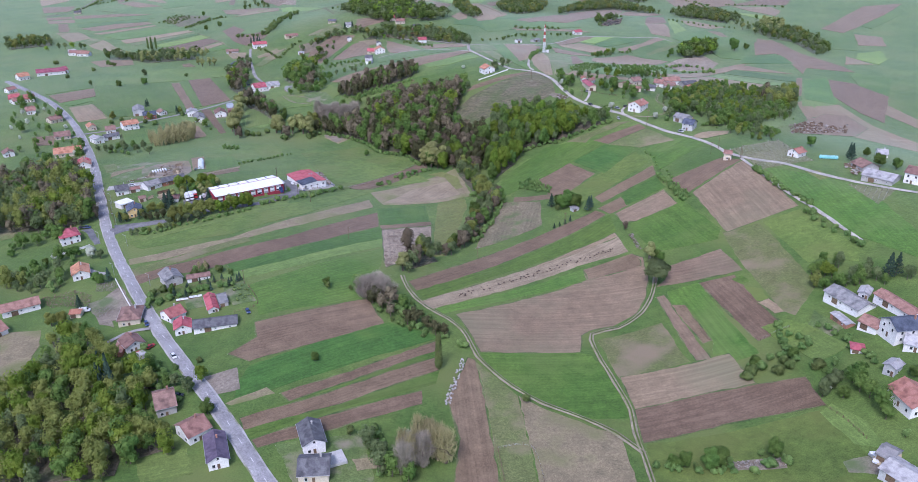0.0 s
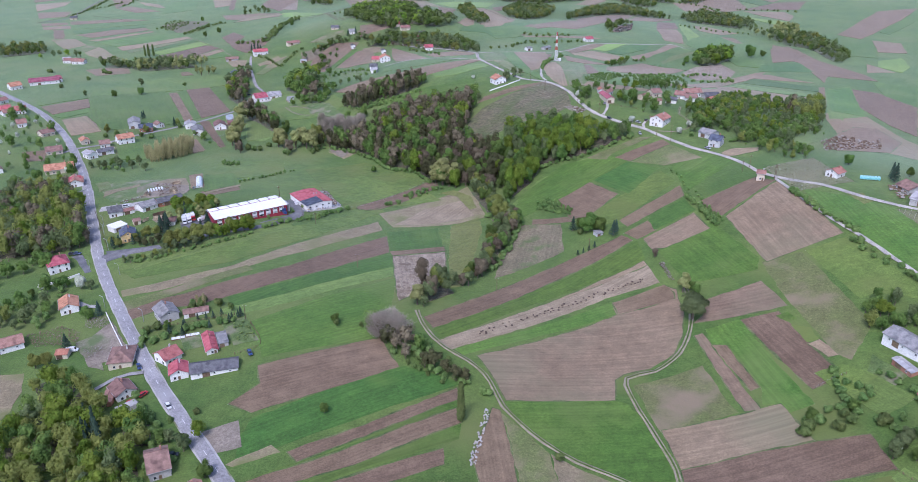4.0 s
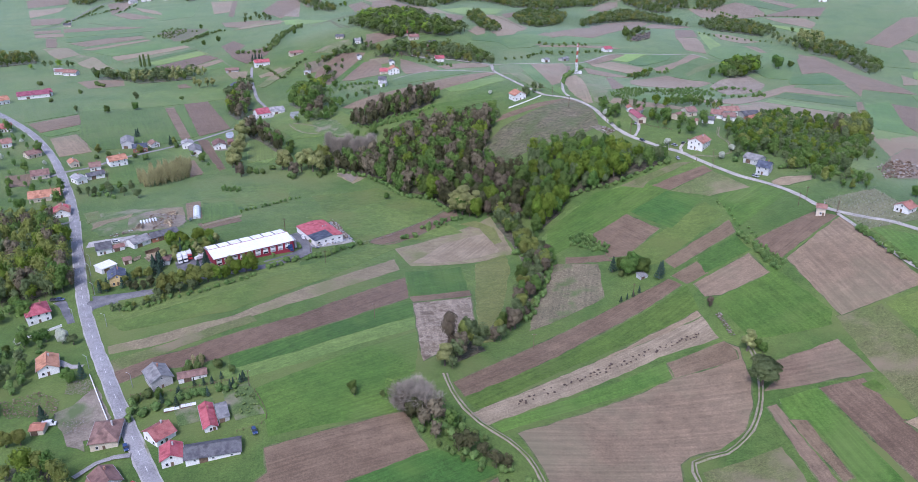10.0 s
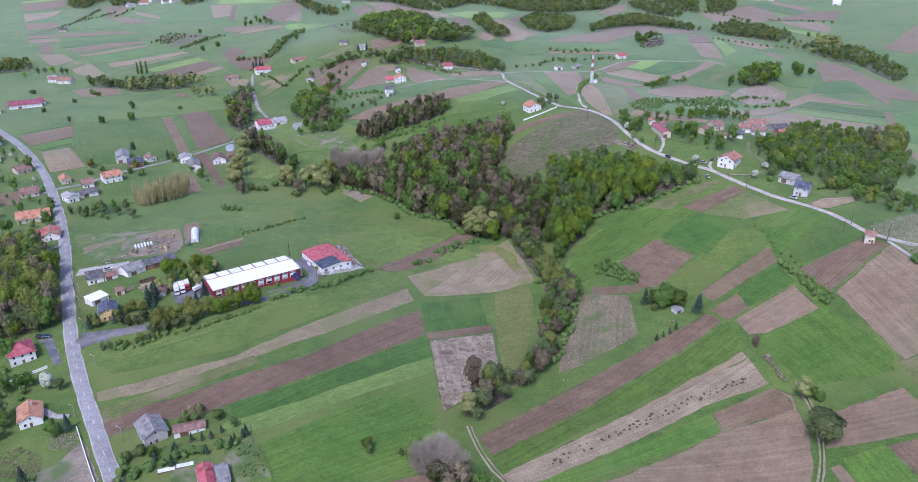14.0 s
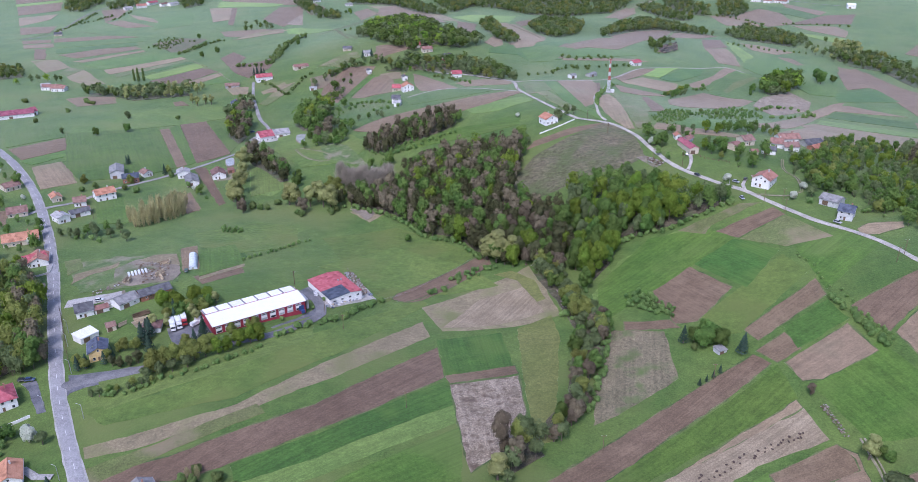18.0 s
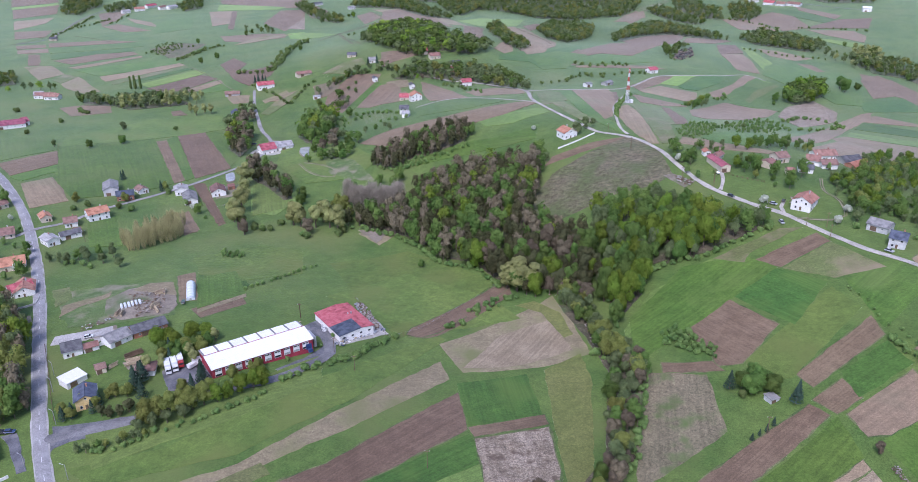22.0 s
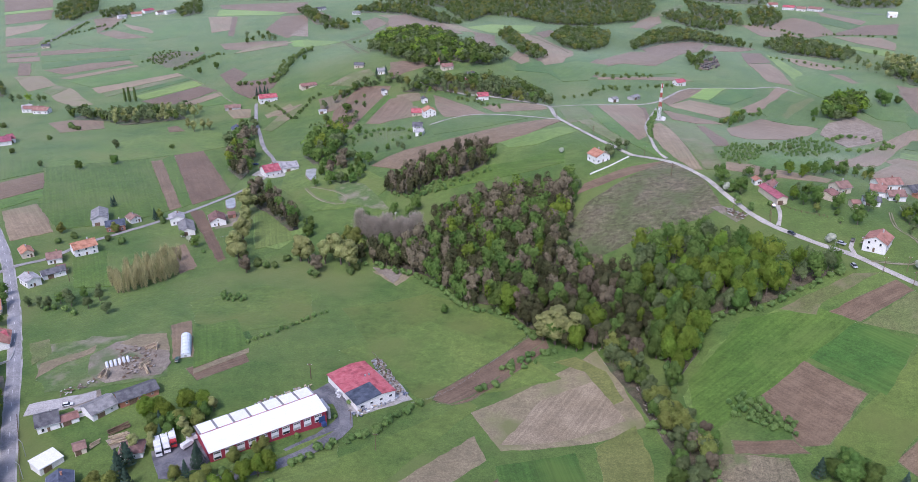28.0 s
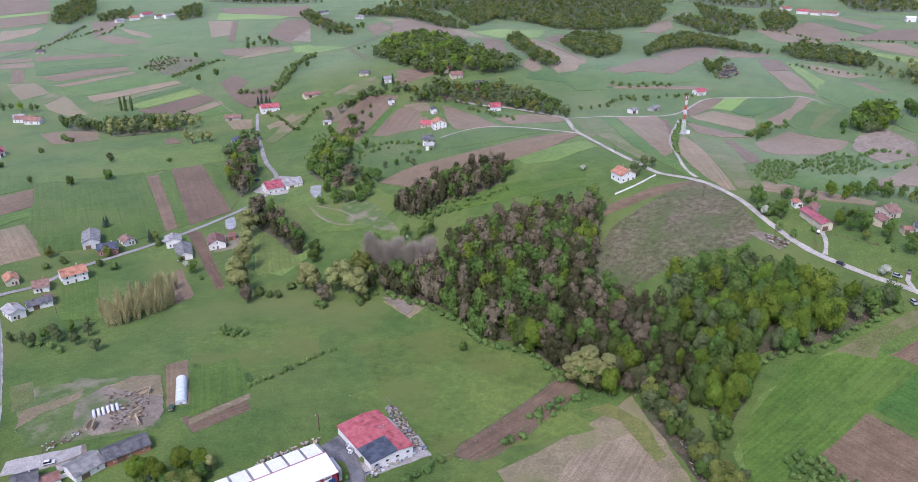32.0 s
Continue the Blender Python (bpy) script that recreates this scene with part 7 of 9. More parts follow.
def terrace(x, y, angle, length, depth, high, label):
    t = thing("terrace", x, y, angle, None, label, "terrace")
    part("slab", boxed(-length / 2, -depth / 2, -1.5, length / 2, depth / 2, high, bevel=0.06), CONCRETE, t)
    n = int(length / 2)
    for k in range(n + 1):
        u = -length / 2 + 0.15 + (length - 0.3) * k / max(n, 1)
        part("rail_post", boxed(u - 0.05, -depth / 2 + 0.05, high, u + 0.05, -depth / 2 + 0.15, high + 0.9), METAL_GREY, t)
    part("rail", boxed(-length / 2 + 0.1, -depth / 2 + 0.05, high + 0.9, length / 2 - 0.1, -depth / 2 + 0.15, high + 0.98), METAL_GREY, t)


terrace(-46.4, 215.9, 25, 13, 7, 1.0, "grey concrete terrace in front of a house")
terrace(-139.4, 285.3, 45, 8, 4, 2.2, "flat grey terrace roof beside a house")


def balconies(x, y, angle, length, levels):
    """Dark timber balconies on the front of the villa."""
    b = thing("balcony", x, y, angle, ground_at(x, y) + 0.2, "dark timber balconies on a white villa front", "balcony")
    for z in levels:
        d = part("deck", boxed(-length / 2, -1.1, z - 0.12, length / 2, 0.1, z), CONCRETE, b)
        part("rail", boxed(-length / 2, -1.1, z + 0.85, length / 2, -1.0, z + 0.95), WOOD_DARK, d)
        n = int(length / 0.35)
        for k in range(n + 1):
            u = -length / 2 + length * k / n
            part("baluster", boxed(u - 0.07, -1.09, z, u + 0.07, -1.03, z + 0.86), WOOD_DARK, d)


balconies(130.2, 579.7, -40, 10, (2.8, 5.4))


def stakes(outline, angle, gap, step, label):
    """Vine stakes in rows: too many to count."""
    xs, ys = [p[0] for p in outline], [p[1] for p in outline]
    cx, cy = sum(xs) / len(xs), sum(ys) / len(ys)
    ca, sa = math.cos(radians(angle)), math.sin(radians(angle))
    bm = bmesh.new()
    reach = 60
    for i in range(int(-reach / gap), int(reach / gap)):
        for j in range(int(-reach / step), int(reach / step)):
            x, y = cx + ca * j * step - sa * i * gap, cy + sa * j * step + ca * i * gap
            if bool(inside(tuple(outline), np.array(x), np.array(y))):
                z = ground_at(x, y)
                box(bm, x - 0.04, y - 0.04, z, x + 0.04, y + 0.04, z + 1.5)
    me = bpy.data.meshes.new("vine_stakes")
    bm.to_mesh(me)
    bm.free()
    me.materials.append(WOOD_DARK)
    tagged(new("vine_stakes", me), label, "stakes", kind="stuff")


stakes(((-195.4, 976.7), (-151.7, 1031.7), (-144.7, 1014.8), (-182.4, 959.8)), 60, 3.0, 5.0, "rows of brown vine stakes in a hillside plot")


# ---- vineyards ----
def vine_rows(corners, heading, gap, every=1.6):
    """Stakes with young vines in straight rows over a plot."""
    cx, cy = sum(c[0] for c in corners) / len(corners), sum(c[1] for c in corners) / len(corners)
    c, s = math.cos(radians(heading)), math.sin(radians(heading))
    reach = max(math.hypot(p[0] - cx, p[1] - cy) for p in corners)
    u, v = np.meshgrid(np.arange(-reach, reach, every), np.arange(-reach, reach, gap))
    x, y = cx + c * u - s * v, cy + s * u + c * v
    ok = inside(tuple(corners), x, y)
    x, y = x[ok], y[ok]
    rng = np.random.default_rng(len(x))
    x, y = x + rng.uniform(-0.15, 0.15, len(x)), y + rng.uniform(-0.15, 0.15, len(x))
    z = lie(x, y)
    high = rng.uniform(1.1, 1.9, len(x))
    tri = []
    for k in range(3):
        a0, a1 = 2.1 * k, 2.1 * (k + 1)
        tri.append(np.stack([np.stack([x + 0.09 * math.cos(a0), y + 0.09 * math.sin(a0), z - 0.1], 1), np.stack([x + 0.09 * math.cos(a1), y + 0.09 * math.sin(a1), z - 0.1], 1), np.stack([x, y, z + high], 1)], 1))
    plot = new("vineyard", tufts_of(np.concatenate(tri), WOOD_PALE))
    tagged(plot, "straight rows of pale vineyard stakes on brown soil", "vineyard", kind="stuff")
    n = len(x)
    d = rng.normal(size=(n, 3, 3)) * np.array([0.3, 0.3, 0.25])
    vines = np.stack([x, y, z + 0.7], 1)[:, None] + d
    tagged(new("vines", tufts_of(vines, LEAF["olive"])), "young vines on the stakes", "vines", kind="stuff")


def tufts_of(tri, mat):
    me = bpy.data.meshes.new("rows")
    n = len(tri)
    me.from_pydata(tri.reshape(-1, 3).tolist(), [], np.arange(3 * n).reshape(n, 3).tolist())
    me.materials.append(mat)
    return me


WOOD_PALE = material("pale_stakes", (0.45, 0.41, 0.36), (0.58, 0.54, 0.48), 1.0, 0.9)
vine_rows([(174.5, 484.7), (209.6, 498.8), (211.4, 448.0), (178.9, 443.4)], 40, 2.6)
vine_rows([(212.1, 404.6), (230.6, 390.0), (214.1, 374.2)], 55, 2.6)
vine_rows([(-200.2, 1010.8), (-179.6, 1026.5), (-151.9, 1034.8), (-145.1, 1020.7), (-175.0, 1010.4), (-190.6, 1001.8)], 70, 3.5, 2.5)
vine_rows([(-137.8, 872.2), (-118.9, 867.6), (-98.7, 821.6), (-115.4, 813.5), (-132.3, 836.7)], 70, 3.5, 2.5)


# ---- gardens ----
def cold_frame(x, y, angle):
    f = thing("cold_frame", x, y, angle, None, "low white-covered garden bed frame", "cold frame", "cold frames")
    part("frame", boxed(-3.0, -1.1, -0.2, 3.0, 1.1, 0.45, bevel=0.04), WOOD_DARK, f)
    for k in range(3):
        part("cover", boxed(-2.9 + 1.95 * k, -1.0, 0.46, -1.05 + 1.95 * k, 1.0, 0.52), PLASTIC_WHITE, f)


cold_frame(-136.4, 337.0, 20)
cold_frame(-130.3, 338.8, 20)


def fence_line(points, gap=2.5, high=1.3):
    """Posts with two rails along a plot."""
    line = smooth_line(points, gap)
    f = thing("garden_fence", float(line[0][0]), float(line[0][1]), 0, 0, "weathered wooden garden fence with two rails", "fence", "garden fences")
    x0, y0 = float(line[0][0]), float(line[0][1])
    spots = [(float(p[0]) - x0, float(p[1]) - y0, ground_at(p[0], p[1]) + 0.05) for p in line]
    for x, y, z in spots:
        part("post", boxed(x - 0.08, y - 0.08, z - 0.4, x + 0.08, y + 0.08, z + high), WOOD_DARK, f)
    for a, b in zip(spots, spots[1:]):
        for h in (0.5, 1.05):
            if math.dist(a, b) > 0.4:
                bm = bmesh.new()
                rod(bm, (a[0], a[1], a[2] + h), (b[0], b[1], b[2] + h), 0.05, 0.05, 4)
                part("rail", bm, WOOD_DARK, f)


fence_line([(-105.6, 345.6), (-96.6, 326.5), (-106.0, 319.4)])
fence_line([(132.7, 238.6), (136.5, 228.3), (138.8, 215.8)])
fence_line([(-157.0, 348.2), (-135.2, 350.3), (-115.4, 354.6)])
fence_line([(13.6, 226.6), (15.3, 209.2)])
fence_line([(-241.8, 495.1), (-231.2, 476.0), (-219.9, 455.1), (-210.8, 438.5)])
fence_line([(-231.1, 489.2), (-214.8, 494.0), (-201.6, 500.7)])
fence_line([(107.3, 657.0), (108.2, 629.9), (123.9, 614.8)])

heap("driftwood_bank", "tangled branches and stones along the field edge", ((-6.8, 546.7), (-4.6, 547.9), (5.7, 535.2), (9.6, 517.0), (11.7, 500.3), (10.7, 487.0), (9.0, 486.9), (7.0, 516.1), (3.5, 533.0)), 260, 0.15, 0.7, (WOOD_DARK, RUBBLE, EARTH), 21, 0.4)
heap("timber_heap", "scattered sawn timber and offcuts in the lumber yard", ((-222.8, 546.4), (-204.7, 547.3), (-196.3, 524.2), (-209.1, 518.9)), 150, 0.3, 1.2, (WOOD_DARK, EARTH, WOOD_DARK, RUBBLE), 22, 0.3)
heap("timber_heap", "low stacks of planks behind the lumber sheds", ((-233.3, 509.8), (-221.4, 519.9), (-218.6, 516.4), (-229.3, 506.5)), 60, 0.3, 1.0, (WOOD_DARK, EARTH, CONCRETE), 23, 0.3)

heap("brush_heap", "long heap of dark cut brush on bare earth", ((235.8, 549.6), (268.9, 585.1), (277.7, 576.2), (299.7, 592.1), (282.5, 553.9), (252.9, 534.2), (225.4, 517.3)), 420, 0.4, 1.5, (WOOD_DARK, EARTH, WOOD_DARK, RUBBLE), 31, 0.6)
heap("quarry_rocks", "dark broken rock of a small hillside quarry", ((182.5, 1055.1), (203.5, 1115.0), (229.7, 1156.5), (214.6, 1084.1), (190.9, 1052.1)), 170, 0.8, 3.4, (FIELD["rock"], FIELD["rock"], EARTH), 24, 0.6)

heap("ruined_wall", "tumbled stones of a ruined garden wall", ((92.4, 214.8), (110.9, 212.9), (110.1, 209.1), (93.2, 211.2)), 200, 0.15, 0.6, (RUBBLE, EARTH), 25, 0.5)

# ---- trees ----
CROWN = {"willow": (12, 0.26, 0.52, 0.49), "shrub": (7, 0.5, 0.42, 0.46), "blossom": (8, 0.4, 0.55, 0.42), "olive": (11, 0.32, 0.52, 0.48)}  # lobes, width, middle and half height of a crown, as shares of the height


def crown_lobes(rng, lobes, wide, mid, tall):
    """Centres and radii of the rounded masses that make up one crown: a large one in the middle, smaller ones over its upper side."""
    ang = np.arange(lobes) * 2.4 + rng.uniform(-0.5, 0.5, lobes)
    up = rng.uniform(-0.9, 0.95, lobes)
    flat = np.sqrt(np.clip(1 - up * up, 0, 1)) * rng.uniform(0.5, 0.72, lobes)
    lc = np.stack([np.cos(ang) * flat * wide, np.sin(ang) * flat * wide, mid + up * tall * 0.68], 1)
    lr = rng.uniform(0.34, 0.52, lobes) * wide
    lc[0], lr[0] = (0, 0, mid + 0.05 * tall), 0.72 * wide
    return lc, lr


BALL = bmesh.new()
bmesh.ops.create_uvsphere(BALL, u_segments=5, v_segments=3, radius=1.05)
bmesh.ops.triangulate(BALL, faces=BALL.faces[:])
BALL_FACES = np.array([[v.co[:] for v in f.verts] for f in BALL.faces if f.calc_center_median().z > -0.6])
BALL.free()


def crown_core(rng, kind, h, most=99):
    """The dense inner twigs and leaves behind the outer tufts of a crown, one lump for each rounded mass."""
    if kind in ("bare", "amber", "conifer", "poplar"):
        return np.zeros((0, 3, 3))
    lobes, wide, mid, tall = CROWN.get(kind, (12, 0.37, 0.52, 0.48))
    lc, lr = crown_lobes(rng, lobes, wide * h, mid * h, tall * h)
    return np.concatenate([c + BALL_FACES * r * 0.76 for c, r in list(zip(lc, lr))[:most]])


def leaf_cloud(rng, kind, height_m, count, leaf):
    """Leaf tufts of one crown as arrays of three-cornered pieces, standing on the ground at the origin."""
    h = height_m
    if kind == "conifer":
        t = rng.uniform(0.06, 1, count) ** 0.8
        rad = (1 - t) * h * 0.27 * (0.75 + 0.35 * np.sin(t * 40)) + 0.1
        ang = rng.uniform(0, 2 * np.pi, count)
        centre = np.stack([np.cos(ang) * rad, np.sin(ang) * rad, t * h], 1)
    elif kind in ("poplar",):
        t = rng.uniform(0.05, 1, count)
        rad = h * 0.10 * np.sqrt(np.clip(1.15 - t, 0, 1)) * np.sqrt(np.clip(t * 5, 0, 1)) * rng.uniform(0.6, 1, count)
        ang = rng.uniform(0, 2 * np.pi, count)
        centre = np.stack([np.cos(ang) * rad, np.sin(ang) * rad, t * h], 1)
    elif kind in ("bare", "amber"):
        t = rng.uniform(0, 1, count)
        ang = rng.uniform(0, 2 * np.pi, count)
        full = h * (0.30 if kind == "bare" else 0.17) * np.sqrt(np.clip(3.2 * t * (1.06 - t), 0, 1)) * (1 + (0.22 if kind == "bare" else 0.0) * np.sin(3 * ang + 9 * t))
        rad = full * rng.uniform(0.05, 1, count) ** 0.6
        centre = np.stack([np.cos(ang) * rad, np.sin(ang) * rad, h * (0.12 + 0.84 * t)], 1)
    else:
        lobes, wide, mid, tall = CROWN.get(kind, (12, 0.37, 0.52, 0.48))
        wide, mid, tall = wide * h, mid * h, tall * h
        lc, lr = crown_lobes(rng, lobes, wide, mid, tall)
        pick = rng.choice(lobes, count, p=lr ** 2 / np.sum(lr ** 2))
        d = rng.normal(size=(count, 3))
        d /= np.linalg.norm(d, axis=1)[:, None]
        d[:, 2] = np.abs(d[:, 2]) * np.where(rng.random(count) < 0.82, 1, -1)
        centre = lc[pick] + d * lr[pick][:, None] * rng.uniform(0.86, 1.1, count)[:, None]
        buried = np.min(np.linalg.norm(centre[:, None] - lc[None], axis=2) / lr[None], axis=1) < 0.8
        centre[buried] += d[buried] * lr[pick][buried][:, None] * 0.3
        centre[:, 2] = np.clip(centre[:, 2], 0.1, h * 1.03)
        outward = d * 0.75 + (centre - np.array([0, 0, mid])) / wide * 0.5
    if kind in ("bare", "amber"):
        spread = 2.6 if kind == "bare" else 1.3
        up = np.stack([centre[:, 0] / h * spread, centre[:, 1] / h * spread, np.ones(count)], 1) + rng.normal(size=(count, 3)) * (0.4 if kind == "bare" else 0.22)
        up /= np.linalg.norm(up, axis=1)[:, None]
        side = np.cross(up, rng.normal(size=(count, 3)))
        side /= np.linalg.norm(side, axis=1)[:, None]
        u, v = side * leaf * 0.034, up * leaf * 0.9
    else:
        if kind in ("conifer", "poplar"):
            outward = np.stack([np.cos(ang), np.sin(ang), np.full(count, 0.6)], 1)
        nrm = rng.normal(size=(count, 3)) * 0.2 + outward
        nrm /= np.linalg.norm(nrm, axis=1)[:, None]
        u = np.cross(nrm, rng.normal(size=(count, 3)))
        u /= np.linalg.norm(u, axis=1)[:, None]
        v = np.cross(nrm, u)
        size = leaf * rng.uniform(0.6, 1.25, count)[:, None]
        u, v = u * size * 0.5, v * size * 0.5
        if kind == "conifer":
            u, v = u * 0.8, v * 0.8
    w1, w2 = rng.uniform(0.6, 1.3, (count, 1)), rng.uniform(0.5, 1.2, (count, 1))
    bend = np.cross(u, v)
    bend = bend / (np.linalg.norm(bend, axis=1)[:, None] + 1e-9) * leaf * 0.12
    if kind in ("bare", "amber"):
        return np.stack([centre - u - v, centre + u - v, centre + v], 1)
    return np.stack([centre - u * 1.25 * w1 - v + bend, centre + u * 1.25 - v * w2 - bend, centre + u * (w2 - 0.8) + v * 1.3 + bend], 1)


def tufts_to_mesh(name, tufts, mat):
    n = len(tufts)
    me = bpy.data.meshes.new(name)
    me.vertices.add(3 * n)
    me.vertices.foreach_set("co", tufts.reshape(-1).astype(np.float32))
    me.loops.add(3 * n)
    me.loops.foreach_set("vertex_index", np.arange(3 * n, dtype=np.int32))
    me.polygons.add(n)
    me.polygons.foreach_set("loop_start", np.arange(0, 3 * n, 3, dtype=np.int32))
    me.update(calc_edges=True)
    me.materials.append(mat)
    return me


def trunk_mesh(rng, kind, h):
    bm = bmesh.new()
    top = {"conifer": 0.95, "poplar": 0.9, "shrub": 0.35}.get(kind, 0.6) * h
    girth = 0.03 * h if kind != "shrub" else 0.02 * h
    rod(bm, (0, 0, -0.6), (0, 0, top * 0.45), girth, girth * 0.7, 7)
    rod(bm, (0, 0, top * 0.45), (rng.uniform(-0.03, 0.03) * h, rng.uniform(-0.03, 0.03) * h, top), girth * 0.7, girth * 0.25, 6)
    if kind != "conifer":
        for k in range(6):
            a, z = 1.05 * k + rng.uniform(-0.4, 0.4), h * rng.uniform(0.22, 0.45)
            reach = h * rng.uniform(0.14, 0.26) * (0.35 if kind == "poplar" else 1)
            rod(bm, (0, 0, z), (math.cos(a) * reach, math.sin(a) * reach, z + h * rng.uniform(0.15, 0.35)), girth * 0.4, girth * 0.12, 5)
    me = bpy.data.meshes.new("trunk")
    bm.to_mesh(me)
    bm.free()
    me.materials.append(BARK)
    return me


SPECIES = {
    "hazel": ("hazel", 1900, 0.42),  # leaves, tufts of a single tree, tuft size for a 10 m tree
    "ash": ("ash", 2000, 0.42), "palebare": ("palebare", 2600, 1.0),
    "oak": ("oak", 1900, 0.44), "bright": ("bright", 1900, 0.44), "olive": ("olive", 1900, 0.4), "willow": ("willow", 2000, 0.42), "conifer": ("conifer", 1000, 0.6),
    "poplar": ("shrub", 900, 0.6), "bare": ("bare", 1700, 0.4), "amber": ("amber", 900, 1.1), "shrub": ("shrub", 900, 0.95), "blossom": ("blossom", 900, 0.75), "orchardtree": ("shrub", 800, 0.62),
}
TREE_LABEL = {
    "oak": "broad deciduous tree in fresh green leaf", "bright": "broad tree in bright yellow-green spring leaf", "olive": "thinly leafed olive-green tree", "willow": "pale grey-green rounded willow tree",
    "conifer": "dark green pointed conifer", "poplar": "tall narrow green poplar", "bare": "leafless tree with pinkish-brown upright twigs", "amber": "slender budding tree with amber twigs",
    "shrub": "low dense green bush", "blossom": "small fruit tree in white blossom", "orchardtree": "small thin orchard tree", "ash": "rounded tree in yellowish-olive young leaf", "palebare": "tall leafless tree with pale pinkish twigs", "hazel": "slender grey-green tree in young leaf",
}
tree_kits = {}
tree_rng = np.random.default_rng(11)


def tree_kit(kind, k):
    """One of four ready tree shapes of a kind, ten metres high."""
    if (kind, k) not in tree_kits:
        leaves, count, leaf = SPECIES[kind]
        rng = np.random.default_rng(1000 + 17 * k + sum(map(ord, kind)))
        shape = {"orchardtree": "olive", "hazel": "olive", "bright": "oak", "ash": "oak", "palebare": "bare", "bare": "olive"}.get(kind, kind)
        seed = 1000 + 17 * k + sum(map(ord, kind))
        tufts = leaf_cloud(np.random.default_rng(seed), shape, 10.0, count, leaf)
        crown = tufts_to_mesh("crown", np.concatenate([crown_core(np.random.default_rng(seed), shape, 10.0), tufts]), LEAF[leaves])
        tree_kits[(kind, k)] = trunk_mesh(rng, kind, 10.0), crown
    return tree_kits[(kind, k)]


def tree(kind, x, y, h, slim=1.0):
    trunk, crown = tree_kit(kind, int(tree_rng.integers(0, 4)))
    name = {"shrub": "bush", "blossom": "fruit_tree", "orchardtree": "fruit_tree", "conifer": "conifer_tree", "poplar": "poplar_tree", "willow": "willow_tree", "bare": "bare_tree", "palebare": "bare_tree", "amber": "budding_tree"}.get(kind, "tree")
    t = new(name)
    t.empty_display_size = 0.5
    wide = tree_rng.uniform(0.88, 1.15) * slim
    t.matrix_basis = pose(x, y, ground_at(x, y), 0, 0, tree_rng.uniform(0, 360)) @ Matrix.Diagonal((h / 10 * wide, h / 10 * wide, h / 10, 1))
    tagged(t, TREE_LABEL[kind], "bush" if kind == "shrub" else "tree", {"shrub": "bushes"}.get(kind, "trees of the valley"))
    part("trunk", trunk, BARK, t)
    part("crown", crown, LEAF[SPECIES[kind][0]], t)
    return t


def trees(kind, h, places):
    for x, y in places:
        tree(kind, x, y, h * tree_rng.uniform(0.88, 1.12))


MIXES = {
    "mix": (("olive", 0.46), ("oak", 0.24), ("bare", 0.24), ("bright", 0.06)), "bright": (("bright", 0.38), ("oak", 0.44), ("hazel", 0.18)), "oak": (("oak", 0.5), ("hazel", 0.38), ("bright", 0.12)),
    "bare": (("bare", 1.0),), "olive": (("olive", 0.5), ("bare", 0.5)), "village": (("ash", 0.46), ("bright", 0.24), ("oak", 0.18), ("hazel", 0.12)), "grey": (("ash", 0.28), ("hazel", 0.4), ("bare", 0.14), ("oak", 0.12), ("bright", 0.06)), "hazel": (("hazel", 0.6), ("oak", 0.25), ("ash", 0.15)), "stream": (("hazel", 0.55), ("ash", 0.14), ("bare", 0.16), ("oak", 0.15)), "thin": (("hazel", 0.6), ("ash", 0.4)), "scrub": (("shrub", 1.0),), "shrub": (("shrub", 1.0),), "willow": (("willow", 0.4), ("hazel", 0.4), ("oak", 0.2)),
    "garden": (("ash", 0.08), ("hazel", 0.3), ("oak", 0.36), ("bright", 0.1), ("shrub", 0.16)), "mixbare": (("bare", 0.26), ("olive", 0.6), ("oak", 0.14)), "amber": (("amber", 1.0),), "conifer": (("conifer", 1.0),), "orchard": (("orchardtree", 0.35), ("oak", 0.35), ("shrub", 0.2), ("blossom", 0.1)),
}
TALL = {"ash": 10.5, "palebare": 15, "hazel": 10, "oak": 10.5, "bright": 11.5, "olive": 9.5, "bare": 11.5, "amber": 13, "shrub": 3.6, "willow": 11, "conifer": 11, "blossom": 5, "orchardtree": 5.5, "poplar": 14}
woods_made = 0
wood_tufts = {}


